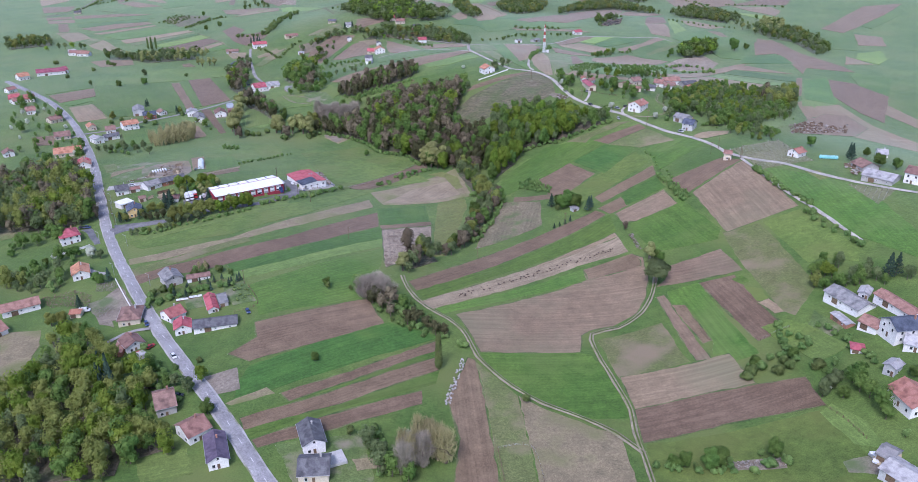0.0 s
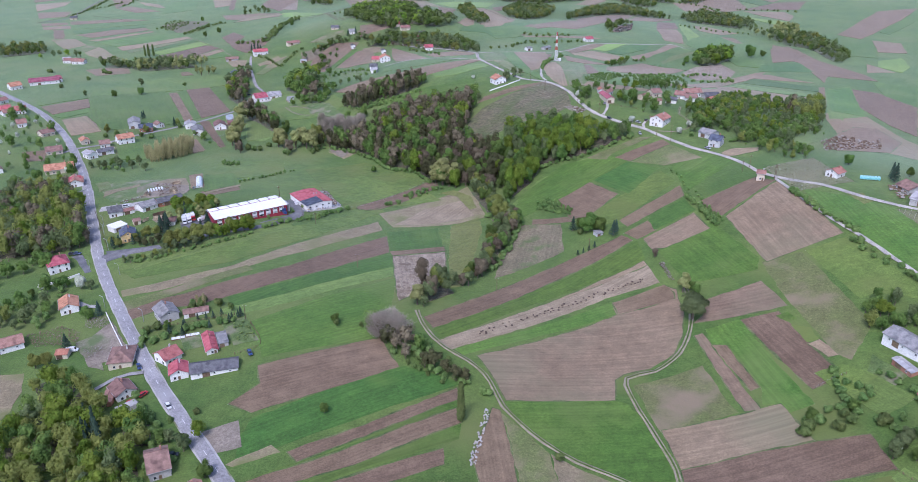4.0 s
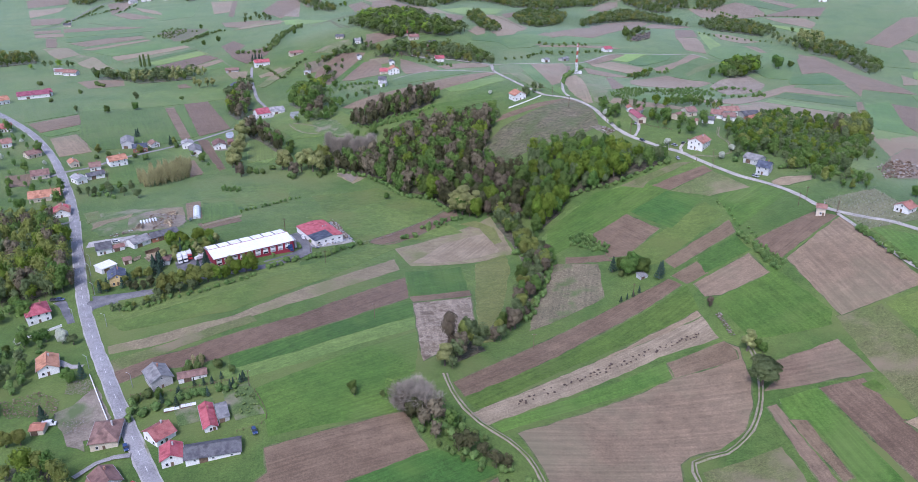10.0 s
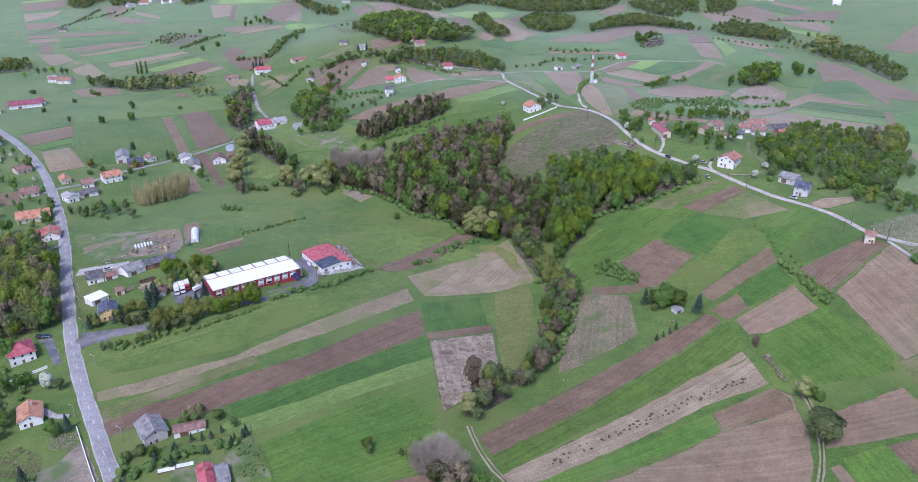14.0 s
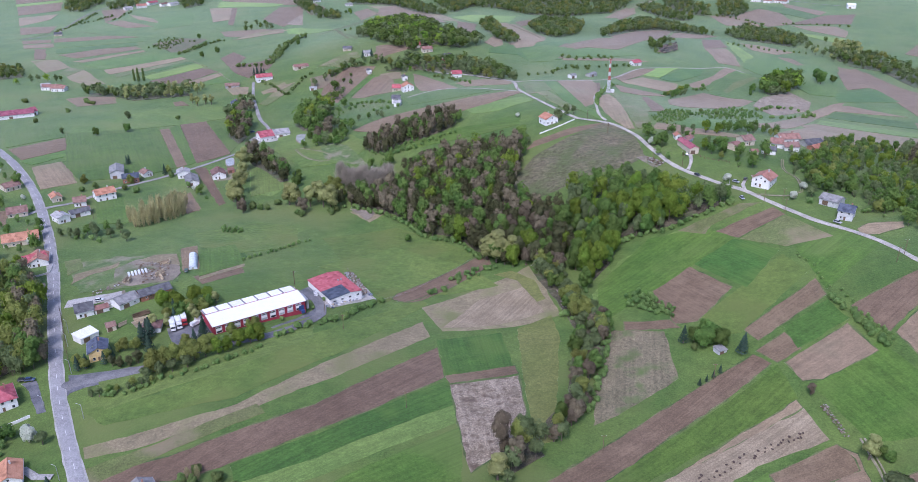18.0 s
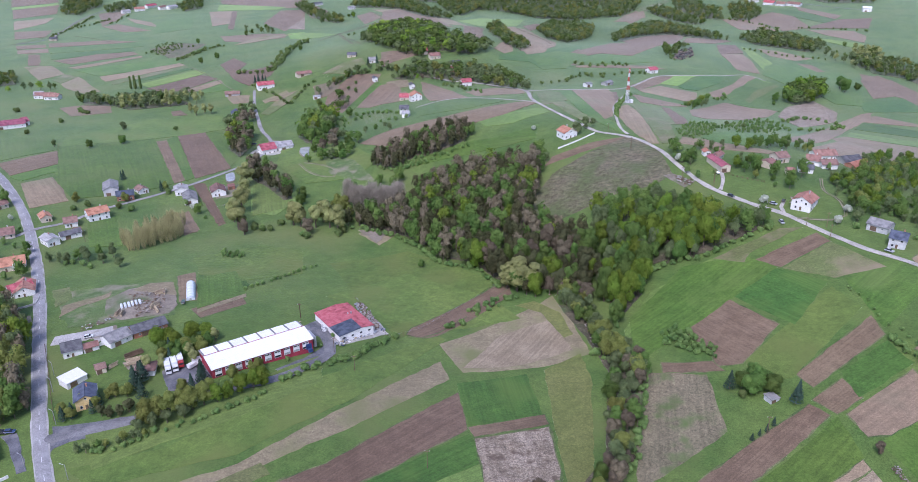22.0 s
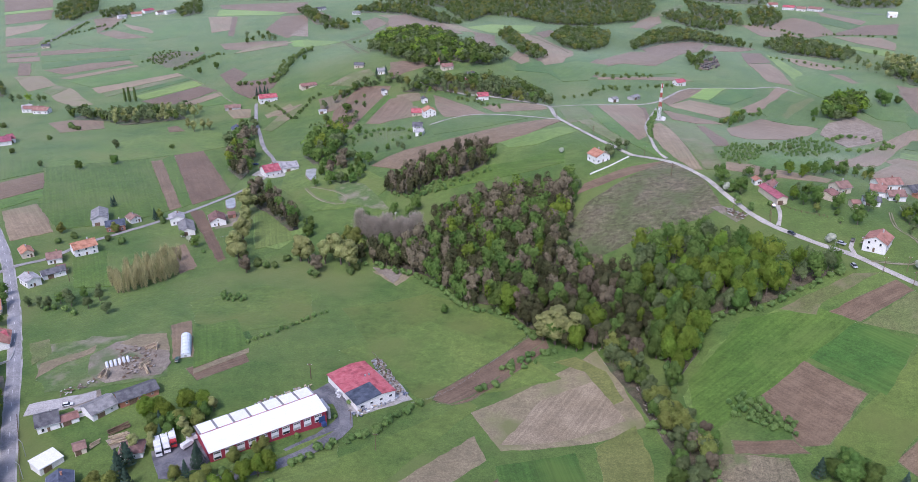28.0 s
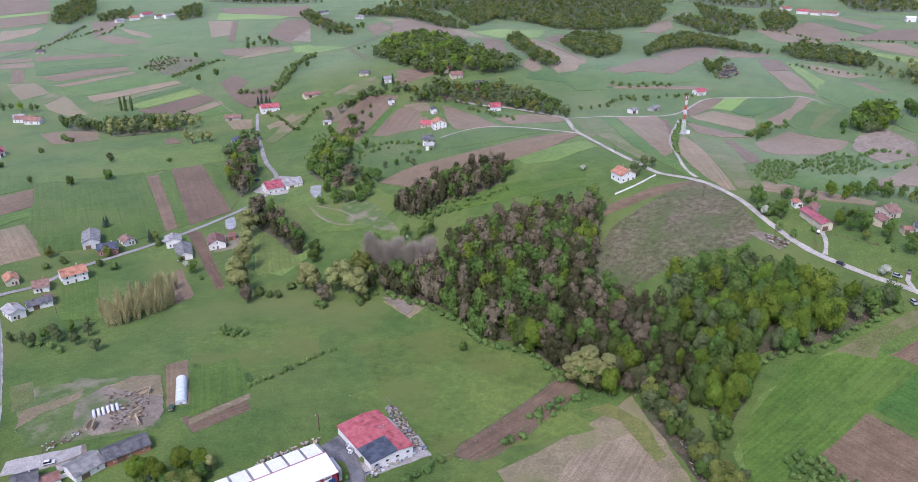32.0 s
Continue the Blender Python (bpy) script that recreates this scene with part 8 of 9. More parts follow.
def wood(kind, gap, outline):
    """Trees spread unevenly over an area. The nearest ones are trees of their own, the rest joins the woodland of its kind."""
    global woods_made
    woods_made += 1
    rng = np.random.default_rng(3000 + woods_made)
    xs, ys = np.array([p[0] for p in outline]), np.array([p[1] for p in outline])
    gx, gy = np.meshgrid(np.arange(xs.min() - gap, xs.max() + gap, gap), np.arange(ys.min() - gap, ys.max() + gap, gap))
    gx = gx + np.where(np.arange(len(gx))[:, None] % 2, gap / 2, 0) + rng.uniform(-0.42, 0.42, gx.shape) * gap
    gy = gy + rng.uniform(-0.42, 0.42, gy.shape) * gap
    ok = inside(tuple(outline), gx, gy)
    kinds, odds = zip(*MIXES[kind])
    grown = {"orchard": 1.0, "shrub": 1.0, "scrub": 0.66, "stream": 1.1, "village": 1.05, "willow": 1.15, "thin": 0.95, "hazel": 1.05, "garden": 0.72}.get(kind, 1.4)
    if grown > 1:
        mx, my = float(xs.mean()), float(ys.mean())
        field("litter", [(mx + 0.86 * (px - mx), my + 0.86 * (py - my)) for px, py in outline])
    for x, y in zip(gx[ok], gy[ok]):
        k = str(rng.choice(kinds, p=odds))
        plant(rng, k, float(x), float(y), float(TALL[k] * rng.uniform(0.72, 1.25)) * grown * (0.8 if gap <= 5 else 0.9 if y > 850 else 1.0), 1.1 if y > 850 else 0.74 if grown > 1.2 and gap < 7 else 0.86)


def hedge(kind, gap, points, h=0.0):
    """Trees or bushes along a line."""
    global woods_made
    woods_made += 1
    rng = np.random.default_rng(5000 + woods_made)
    kinds, odds = zip(*MIXES[kind])
    for p in smooth_line(points, gap):
        k = str(rng.choice(kinds, p=odds))
        plant(rng, k, float(p[0] + rng.uniform(-0.4, 0.4) * gap), float(p[1] + rng.uniform(-0.4, 0.4) * gap), float((h or TALL[k]) * rng.uniform(0.7, 1.2)))


singles = 0


def plant(rng, k, x, y, h, slim=1.0):
    global singles
    if SINGLE(x, y) and singles < 260:
        singles += 1
        tree(k, x, y, h, slim)
        return
    leaves, count, leaf = SPECIES[k]
    far = y > 900
    shape = {"orchardtree": "olive", "hazel": "olive", "bright": "oak", "ash": "oak", "palebare": "bare", "bare": "olive"}.get(k, k)
    dense = 2400 if k == "palebare" else 1100 if k in ("ash", "oak", "bright", "olive", "willow", "orchardtree", "bare", "amber", "hazel") else 800
    share, size = (0.06, 3.1) if far else (0.17, 2.05) if y > 720 else (0.33, 1.45)
    seed = int(rng.integers(0, 1 << 30))
    q = leaf_cloud(np.random.default_rng(seed), shape, 10.0, int(dense * share), leaf * size)
    q = np.concatenate([crown_core(np.random.default_rng(seed), shape, 10.0, 3 if far else 6), q]) * (h / 10) * np.array([slim, slim, 1])
    stem = np.array([[[-0.2, -0.1, -0.5], [0.2, -0.1, -0.5], [0, 0, 0.75 * h]], [[0, 0.2, -0.5], [-0.2, -0.1, -0.5], [0, 0, 0.75 * h]], [[0.2, -0.1, -0.5], [0, 0.2, -0.5], [0, 0, 0.75 * h]]])
    at = np.array([x, y, ground_at(x, y)])
    wood_tufts.setdefault((leaves, "far" if far else "near"), []).append(q + at)
    wood_tufts.setdefault(("stems", "far" if far else "near"), []).append(stem + at)


def SINGLE(x, y):
    """The stretch along the stream and the village road, which the camera passes nearest."""
    return (-70 < x < 75 and y < 590) or (x > -190 and y < 300)


wood("mix", 5.6, ((-127, 643), (-114, 642), (-83, 620), (-63, 593), (-45, 584), (-31, 561), (-16, 548), (8, 537), (20, 545), (21, 572), (17, 599), (2, 608), (-10, 621), (-6, 650), (4, 676), (-16, 698), (-50, 693), (-77, 679), (-88, 661), (-90, 650), (-121, 649)))
wood("bright", 6.5, ((22, 610), (38, 618), (60, 619), (93, 579), (80, 558), (48, 553), (37, 526), (22, 507), (16, 539), (25, 567)))
wood("bright", 6.5, ((47, 551), (73, 553), (100, 562), (111, 567), (99, 576), (83, 578)))
wood("stream", 4.8, ((-4, 549), (11, 540), (19, 500), (27, 477), (21, 452), (14, 429), (7, 407), (-5, 387), (-15, 382), (-12, 392), (-1, 407), (6, 442), (13, 474), (7, 511)))
wood("grey", 6, ((-30, 386), (-15, 387), (-11, 378), (-27, 364)))
wood("shrub", 5, ((-42, 334), (-24, 327), (-13, 315), (-7, 303), (-15, 297), (-28, 302), (-40, 320)))
wood("grey", 6.2, ((-320, 526), (-284, 536), (-257, 512), (-224, 444), (-235, 437), (-265, 429)))
wood("grey", 6.2, ((-333, 507), (-274, 530), (-225, 444), (-236, 432), (-285, 425)))
wood("garden", 7, ((156, 312), (167, 327), (179, 324), (192, 309), (204, 314), (197, 301), (178, 305), (168, 311)))
wood("shrub", 5, ((58, 481), (65, 463), (57, 473), (48, 482)))
hedge("shrub", 4.5, ((124, 503), (127, 478), (130, 455)), 1.6)
wood("scrub", 2.6, ((126, 450), (130, 452), (135, 428), (129, 422)))
wood("shrub", 5, ((-133, 476), (-122, 482), (-114, 499), (-108, 508), (-115, 490), (-129, 472)))
wood("shrub", 4, ((-47, 534), (-33, 545), (-29, 540), (-45, 528)))
wood("orchard", 14, ((-427, 726), (-406, 748), (-288, 589), (-268, 535), (-308, 550), (-346, 574)))
wood("orchard", 7, ((-109, 705), (-91, 697), (-103, 658), (-110, 677)))
trees("poplar", 14, ((-407, 1030), (-402, 1029), (-396, 1029),))
tree("willow", -22, 555, 21.0, 1.3)
tree("willow", -14, 553, 17.0, 1.25)
tree("willow", -27, 558, 16.0, 1.2)
tree("willow", -30, 364, 11.0, 1.5)
tree("bare", -44, 333, 10.0, 1.1)
trees("poplar", 16, ((-9, 275),))
tree("hazel", 97, 346.5, 15.0, 1.35)
trees("willow", 10, ((98.3, 369.2),))
trees("oak", 6, ((102.4, 369.9), (104.0, 366.5)))
trees("palebare", 14, ((-18, 217), (-13, 215), (-19, 211)))
for place in ((-40, 334), (-45, 331), (-37, 329)):
    tree("palebare", *place, 12.5, 1.7)
trees("blossom", 8, ((-205.7, 392.9),))
trees("hazel", 6, ((-200, 391.5),))
trees("blossom", 6, ((115, 590), (85, 657), (142, 559), (152, 571),))
trees("conifer", 9, ((-186, 334), (-184, 364)))
trees("oak", 5, ((-60.7, 276.6),))
trees("oak", 8, ( (-108, 259), (-96, 243),))
trees("oak", 6, ((-66, 343), (-144, 345),))
trees("conifer", 5, ((-113, 352), (-116, 348), (-124, 344), (-135, 339),))
trees("orchardtree", 5, ((-138, 364), (-134, 363), (-118, 359), (-125, 364),))
trees("hazel", 8, ((-265, 593), (-255, 590), (-243, 584), (-275, 590), (-253, 599),))
wood("shrub", 3.0, ((-194.5, 601.7), (-190.0, 597.1), (-184.9, 594.6), (-179.1, 593.9), (-176.0, 597.7), (-182, 603), (-189.0, 608.0)))
trees("conifer", 8, ((-300, 736), (-301, 734),))
trees("shrub", 5, ((-282, 680), (-272, 676), (-309, 673), (-303, 681), (-259, 710),))
trees("conifer", 9, ((-267, 1011), (-264, 1013), (-260, 1015), (-255, 1007), (-148, 1019), (-139, 1022),))
trees("oak", 9, ((-336, 826), (-357, 810),))
trees("shrub", 4, ((146, 754), (132, 739), (158, 751), (163, 745),))
trees("oak", 9, ((277, 916), (251, 893), (237, 895), (278, 934),))
trees("oak", 8, ((-84, 1094), (-403, 1260), (-243, 1146), (-349, 1158), (-362, 1136),))
trees("hazel", 12, ((330, 965),))
trees("blossom", 5, ((29, 728), (2, 743),))
trees("oak", 8, ((89, 214), (108, 215), (86, 213), (78, 215),))
trees("conifer", 10, ((-184, 462),))
trees("oak", 7, ((-187.5, 361.5), (-190.5, 364.0)))
trees("conifer", 12, ((192, 309), (188, 308),))
trees("hazel", 8, ((135, 242), (139, 245)))
trees("oak", 6, ((141, 239), (167, 242)))
trees("bright", 10, ((-187, 490), (-180, 488), (-173, 494), (-167, 495),))
trees("oak", 5, ((230, 880), (-74, 587),))
trees("orchardtree", 5, ((-65, 340), (-40, 230), (-33, 224), (-49, 209), (-31, 232), (26, 255),))
hedge("shrub", 3, ((-126, 461), (-115, 473), (-99, 484), (-87, 502), (-82, 507)))
hedge("shrub", 3.2, ((-163, 551), (-153, 562), (-145, 573), (-134, 585)), 2.4)
hedge("amber", 3.4, ((-253, 617), (-245, 624), (-238, 633), (-233, 645), (-230, 654)))
hedge("amber", 3.4, ((-249, 613), (-241, 617), (-234, 629), (-227, 640)))
hedge("willow", 4.5, ((-286.4, 593.2), (-279.2, 592.1), (-272.9, 594.3), (-267.0, 598.4), (-262.4, 603.8), (-258.1, 608.9)), 8)
hedge("shrub", 4, ((-275, 590), (-258, 584)))
hedge("shrub", 3, ((-47, 536), (-33, 546), (-23, 547)))
hedge("shrub", 4, ((-59, 517), (-52, 524)))
hedge("shrub", 4, ((182, 378), (184, 362), (190, 337)))
hedge("shrub", 2.5, ((176, 445), (179, 415), (185, 388)))
hedge("orchard", 6, ((89, 673), (90, 651), (84, 670)))
hedge("garden", 6, ((162, 613), (161, 589), (157, 567), (149, 555)))
hedge("shrub", 3, ((124, 461), (126, 446), (128, 429), (130, 423)))
trees("bare", 6, ((92.7, 405.3),))
hedge("grey", 5, ((-1, 544), (8, 518), (17, 480), (21, 465)))
hedge("mix", 6, ((-49, 337), (-42, 327), (-32, 325), (-28, 319)))
hedge("mix", 5, ((-44, 329), (-36, 320), (-25, 310), (-16, 305), (-6, 300)))
hedge("shrub", 3.5, ((-48, 339), (-34, 325), (-21, 308), (-6, 298), (1, 291)))
hedge("thin", 5, ((-27, 364), (-20, 382), (-10, 387)))
hedge("oak", 6, ((-35, 225), (-26, 217), (-29, 209), (-17, 209)))
hedge("shrub", 4, ((70, 216), (81, 211), (94, 209), (110, 211)))
hedge("oak", 8, ((-107, 262), (-110, 260)))
hedge("shrub", 4, ((-127, 272), (-115, 247), (-111, 251)))
hedge("oak", 7, ((-130, 268), (-120, 261), (-115, 263)))
hedge("orchard", 6, ((-230, 376), (-210, 356), (-216, 395), (-236, 370)))
hedge("orchard", 6, ((-258, 406), (-248, 413), (-245, 428), (-223, 389)))
hedge("shrub", 3, ((-148, 334), (-139, 341), (-129, 345), (-115, 348)))
hedge("shrub", 3, ((-152, 332), (-153, 341)))
hedge("orchard", 7, ((-237, 686), (-226, 670), (-217, 663)))
hedge("oak", 7, ((-167, 759), (-151, 758), (-139, 757)))
hedge("bare", 6, ((-153, 806), (-154, 784), (-159, 776)))
hedge("oak", 7, ((-167, 790), (-153, 806), (-134, 784)))
hedge("shrub", 5, ((-142, 872), (-114, 860), (-95, 829), (-116, 830)))
hedge("oak", 8, ((32, 727), (38, 735), (46, 735)))
hedge("oak", 7, ((1, 696), (5, 705), (4, 688)))
hedge("hazel", 8, ((-179, 978), (-154, 997), (-121, 995), (-109, 970)))
hedge("oak", 9, ((-191, 950), (-175, 983), (-155, 1004), (-133, 1012)))
hedge("orchard", 9, ((-173, 859), (-166, 870), (-152, 870)))
hedge("oak", 10, ((-351, 1301), (-331, 1316), (-313, 1303)))
hedge("shrub", 6, ((-399, 1169), (-381, 1223), (-363, 1235)))
hedge("shrub", 8, ((-453, 1206), (-429, 1239), (-402, 1243)))
hedge("shrub", 7, ((-260, 1056), (-267, 1148), (-259, 1214)))
hedge("shrub", 5, ((212, 811), (241, 834), (260, 809), (212, 776)))
hedge("shrub", 7, ((69, 1001), (84, 991), (119, 1002)))
hedge("oak", 10, ((187, 1122), (191, 1086), (208, 1109)))
hedge("willow", 11, ((392, 1150), (396, 1107), (400, 1081)))
hedge("willow", 11, ((442, 1196), (444, 1164)))
hedge("oak", 8, ((190, 563), (198, 553), (205, 532)))
hedge("orchard", 7, ((86, 664), (88, 630), (101, 635)))
wood("mixbare", 5, ((-219, 760), (-211, 770), (-193, 746), (-175, 715), (-163, 687), (-170, 685), (-186, 710), (-207, 737)))
wood("mix", 6, ((-247, 815), (-252, 860), (-232, 857), (-225, 811), (-227, 785)))
trees("willow", 19, ((-206, 721), (-201, 696), (-197, 673), (-198, 657), (-192, 644),))
trees("bare", 12, ((-186, 635), (-146, 634),))
trees("shrub", 5, ((-182, 644), (-176, 641), (-171, 641), (-166, 650), (-149, 631), (-146, 628),))
trees("willow", 18, ((-158, 649), (-153, 646), (-143, 644), (-134, 643), (-128, 636), (-139, 652),))
trees("shrub", 5, ((-124, 635), (-127, 631),))
trees("ash", 10, ((-136, 663), (-142, 660), (-130, 662), (-123, 656), (-128, 668), (-133, 673),))
trees("conifer", 9, ((-128, 651), (-161, 689),))
trees("oak", 9, ((-160, 691), (-159, 681), (-125, 693),))
trees("palebare", 17, ((-126, 677), (-117, 669), (-112, 664), (-109, 667), (-104, 661), (-99, 665), (-95, 659), (-92, 664), (-101, 662), (-121, 672),))
wood("olive", 5, ((-123, 661), (-95, 654), (-83, 651), (-81, 635), (-97, 633), (-118, 643)))
trees("oak", 8, ((-159, 767), (-166, 779), (-146, 757), (-140, 753), (-136, 772), (-143, 768), (-153, 760), (-175, 816), (-168, 822), (-155, 812), (-140, 783),))
trees("bare", 10, ((-160, 785), (-151, 784),))
wood("mixbare", 4.6, ((-118, 730), (-111, 742), (-93, 756), (-74, 763), (-72, 753), (-75, 738), (-98, 716)))
wood("shrub", 4, ((-116, 725), (-96, 713), (-74, 723), (-74, 738), (-98, 724)))
trees("oak", 8, ((-183, 484), (-179, 480), (-175, 477), (-171, 481), (-168, 486), (-165, 489), (-176, 484),))
trees("ash", 8, ((-181, 477), (-173, 485), (-166, 484),))
trees("conifer", 9, ((-179, 481), (-159, 460), (-187, 460), (-186, 464),))
trees("ash", 6, ((-154, 455), (-147, 463), (-138, 470), (-165, 454), (-140, 468),))
trees("shrub", 4, ((-143, 463), (-145, 458), (-149, 456), (-136, 468), (-165, 480),))
trees("ash", 11, ((-172.7, 434.4), (-169.2, 437.0), (-165.2, 438.2), (-161.2, 440.5), (-157.2, 441.8), (-153.6, 444.8)))
trees("hazel", 8, ((-168.9, 431.2), (-164.6, 433.8), (-159.0, 437.0), (-174.0, 429.0)))
trees("bright", 9, ((-148.7, 446.3), (-144.9, 448.8), (-140.7, 453.0), (-136.7, 455.7), (-133.9, 458.3)))
hedge("grey", 2.6, ((-192.3, 419.6), (-185.8, 420.2), (-179.9, 422.3), (-174.9, 425.0), (-170.1, 427.1)), 5.0)
hedge("shrub", 2.6, ((-188, 418), (-177.0, 420.5), (-166.9, 427.7), (-160.3, 431.2), (-152.4, 435.0), (-142, 443), (-131, 452)), 2.6)
trees("olive", 6, ((-192.6, 440.0), (-188.8, 439.0), (-184.9, 439.6), (-182.1, 441.7)))
trees("conifer", 10, ((-159, 461), (-185, 456),))
trees("conifer", 7, ((-207, 438), (-204, 440), (-196, 447), (-197, 442),))
wood("orchard", 14, ((117, 636), (179, 639), (171, 616), (126, 595), (112, 615)))
trees("amber", 14, ((-17, 214), (-15, 218), (-20, 217),))
wood("oak", 8.5, ((-167, 1129), (-170, 1229), (-147, 1315), (-126, 1355), (-93, 1286), (-65, 1132), (-36, 1084), (-16, 1064), (-33, 1025), (-67, 1037), (-100, 1028), (-124, 1053)))
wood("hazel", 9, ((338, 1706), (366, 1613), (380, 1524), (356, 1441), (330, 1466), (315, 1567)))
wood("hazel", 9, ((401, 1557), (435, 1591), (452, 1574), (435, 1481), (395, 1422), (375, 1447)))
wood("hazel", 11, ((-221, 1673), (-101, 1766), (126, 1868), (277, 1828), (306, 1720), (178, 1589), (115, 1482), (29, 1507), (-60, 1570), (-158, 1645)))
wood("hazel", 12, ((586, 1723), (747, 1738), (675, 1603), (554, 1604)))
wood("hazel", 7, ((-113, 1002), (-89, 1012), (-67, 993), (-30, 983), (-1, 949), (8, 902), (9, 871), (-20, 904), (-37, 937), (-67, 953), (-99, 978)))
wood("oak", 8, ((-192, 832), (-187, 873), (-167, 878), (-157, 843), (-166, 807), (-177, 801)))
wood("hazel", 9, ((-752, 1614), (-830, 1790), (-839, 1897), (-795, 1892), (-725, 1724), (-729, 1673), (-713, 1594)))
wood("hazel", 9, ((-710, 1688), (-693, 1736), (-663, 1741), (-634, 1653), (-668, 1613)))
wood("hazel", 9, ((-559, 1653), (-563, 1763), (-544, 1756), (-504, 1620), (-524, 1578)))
wood("hazel", 7, ((-120, 974), (-110, 985), (-94, 980), (-96, 962)))
wood("garden", 7, ((161, 325), (171, 337), (181, 323), (196, 307), (194, 297), (178, 305), (165, 307), (157, 311)))
hedge("shrub", 3, ((137, 292), (135, 274), (143, 275), (139, 284)))
hedge("orchard", 6, ((148, 260), (148, 252), (140, 247), (151, 247)))
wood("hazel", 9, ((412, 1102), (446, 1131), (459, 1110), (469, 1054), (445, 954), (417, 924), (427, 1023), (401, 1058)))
trees("oak", 14, ((328, 953),))
trees("oak", 9, ((346, 966), (424, 1016),))
wood("hazel", 8, ((-622, 1086), (-563, 1100), (-541, 1055), (-589, 1026)))
wood("willow", 7.5, ((-444, 977), (-402, 979), (-326, 978), (-312, 958), (-329, 953), (-375, 939), (-398, 956), (-437, 961)))
trees("willow", 12, ((-311, 930), (-303, 920), (-296, 924), (-290, 924), (-383, 946),))
wood("mix", 5.4, ((-84, 672), (-79, 687), (-53, 694), (-20, 689), (2, 685), (-2, 648), (-40, 645), (-71, 647)))
hedge("amber", 3.0, ((-247, 608), (-239, 613), (-231, 623), (-224, 634)))
hedge("shrub", 8, ((-609, 1482), (-614, 1527), (-619, 1580)))
hedge("shrub", 6, ((-657, 1442), (-639, 1490), (-634, 1533)))
hedge("shrub", 6, ((-397, 1163), (-387, 1194), (-381, 1223)))
hedge("shrub", 6, ((181, 1052), (191, 1103), (218, 1162), (236, 1187)))
hedge("oak", 7, ((181, 1083), (204, 1127), (224, 1164)))
wood("orchard", 11, ((-186, 868), (-176, 915), (-166, 955), (-152, 977), (-150, 949), (-165, 899), (-176, 846)))
wood("village", 6, ((-185, 259), (-179, 276), (-177, 297), (-166, 296), (-148, 271), (-134, 253), (-151, 248), (-178, 247)))
wood("village", 6.2, ((-186, 245), (-151, 248), (-127, 256), (-119, 235), (-118, 225), (-115, 207), (-161, 201)))
wood("conifer", 5, ((-153, 276), (-144, 270), (-135, 257), (-141, 254)))
wood("thin", 6, ((-245, 370), (-223, 363), (-213, 381), (-211, 372), (-218, 353), (-238, 357)))
hedge("shrub", 4, ((112, 264), (121, 271), (130, 272), (138, 262), (143, 254)))
hedge("shrub", 4, ((-140, 292), (-131, 282), (-123, 272)))
hedge("shrub", 3, ((196, 554), (207, 535), (218, 520)))
hedge("oak", 6, ((167, 574), (187, 553), (204, 540), (260, 617)))
hedge("shrub", 3, ((171, 538), (191, 538), (205, 518)))
hedge("shrub", 5, ((-20, 223), (-27, 226), (-31, 229), (-21, 214), (-27, 211)))
for place in ((-8, 220), (-11, 223), (-5, 218)):
    tree("amber", *place, 15.0, 2.0)
trees("amber", 15, ((-15, 224), (-16, 217),))
trees("conifer", 11, ((232, 445), (234, 452),))
trees("oak", 8, ((224, 483), (242, 432), (249, 426), (247, 457),))
trees("oak", 6, ((88, 216), (74, 215),))
wood("shrub", 5, ((79, 210), (95, 212), (99, 206), (91, 205)))
wood("garden", 6.5, ((158, 605), (181, 631), (215, 662), (233, 662), (175, 556), (163, 563), (156, 580), (155, 593)))
trees("oak", 4.5, ((111, 666), (124, 646), (126, 632), (129, 616), (155, 631), (167, 616), (88, 656), (85, 666),))
trees("oak", 10, ((63, 446), (67.5, 449.5), (70, 444.5)))
trees("oak", 9, ((60.5, 450.5), (66, 453.5)))
trees("shrub", 4, ((59, 445), (72, 450)))
trees("conifer", 9, ((76.5, 436.5), (78.5, 440), (56, 451)))
trees("conifer", 4, ((54.6, 419.9), (57.9, 421.7), (61.1, 423.4), (64.6, 426.2)))
trees("conifer", 9, ((-177, 475), (-180, 450), (-161, 454),))
trees("willow", 8, ((-185, 470), (-179, 471), (-167, 475), (-170, 480), (-163, 494),))
trees("ash", 6, ((-203, 448), (-197, 446), (-194, 451), (-192, 452), (-187, 452), (-209, 442), (-204, 439),))
hedge("shrub", 3.2, ((-126, 640), (-114, 639), (-83, 617), (-63, 591), (-45, 582), (-31, 559)))
hedge("shrub", 3.2, ((46, 549), (61, 551), (73, 551), (99, 560), (110, 565)))
hedge("shrub", 3.2, ((24, 563), (22, 545), (22, 507)))
hedge("shrub", 3.2, ((7, 489), (19, 479), (27, 473), (22, 452), (16, 429), (8, 407)))
trees("amber", 7, ((-136, 365), (-133, 366),))
trees("conifer", 4, ((-132, 352), (-128, 352), (-125, 353), (-122, 356), (-137, 348),))
trees("hazel", 8, ((-352, 869), (-339, 831), (-387, 812),))
trees("shrub", 5, ((-482, 938), (-485, 938), (-421, 896), (-431, 854), (-420, 935), (-415, 930), (-410, 927), (-307, 873),))
trees("oak", 14, ((331, 971),))
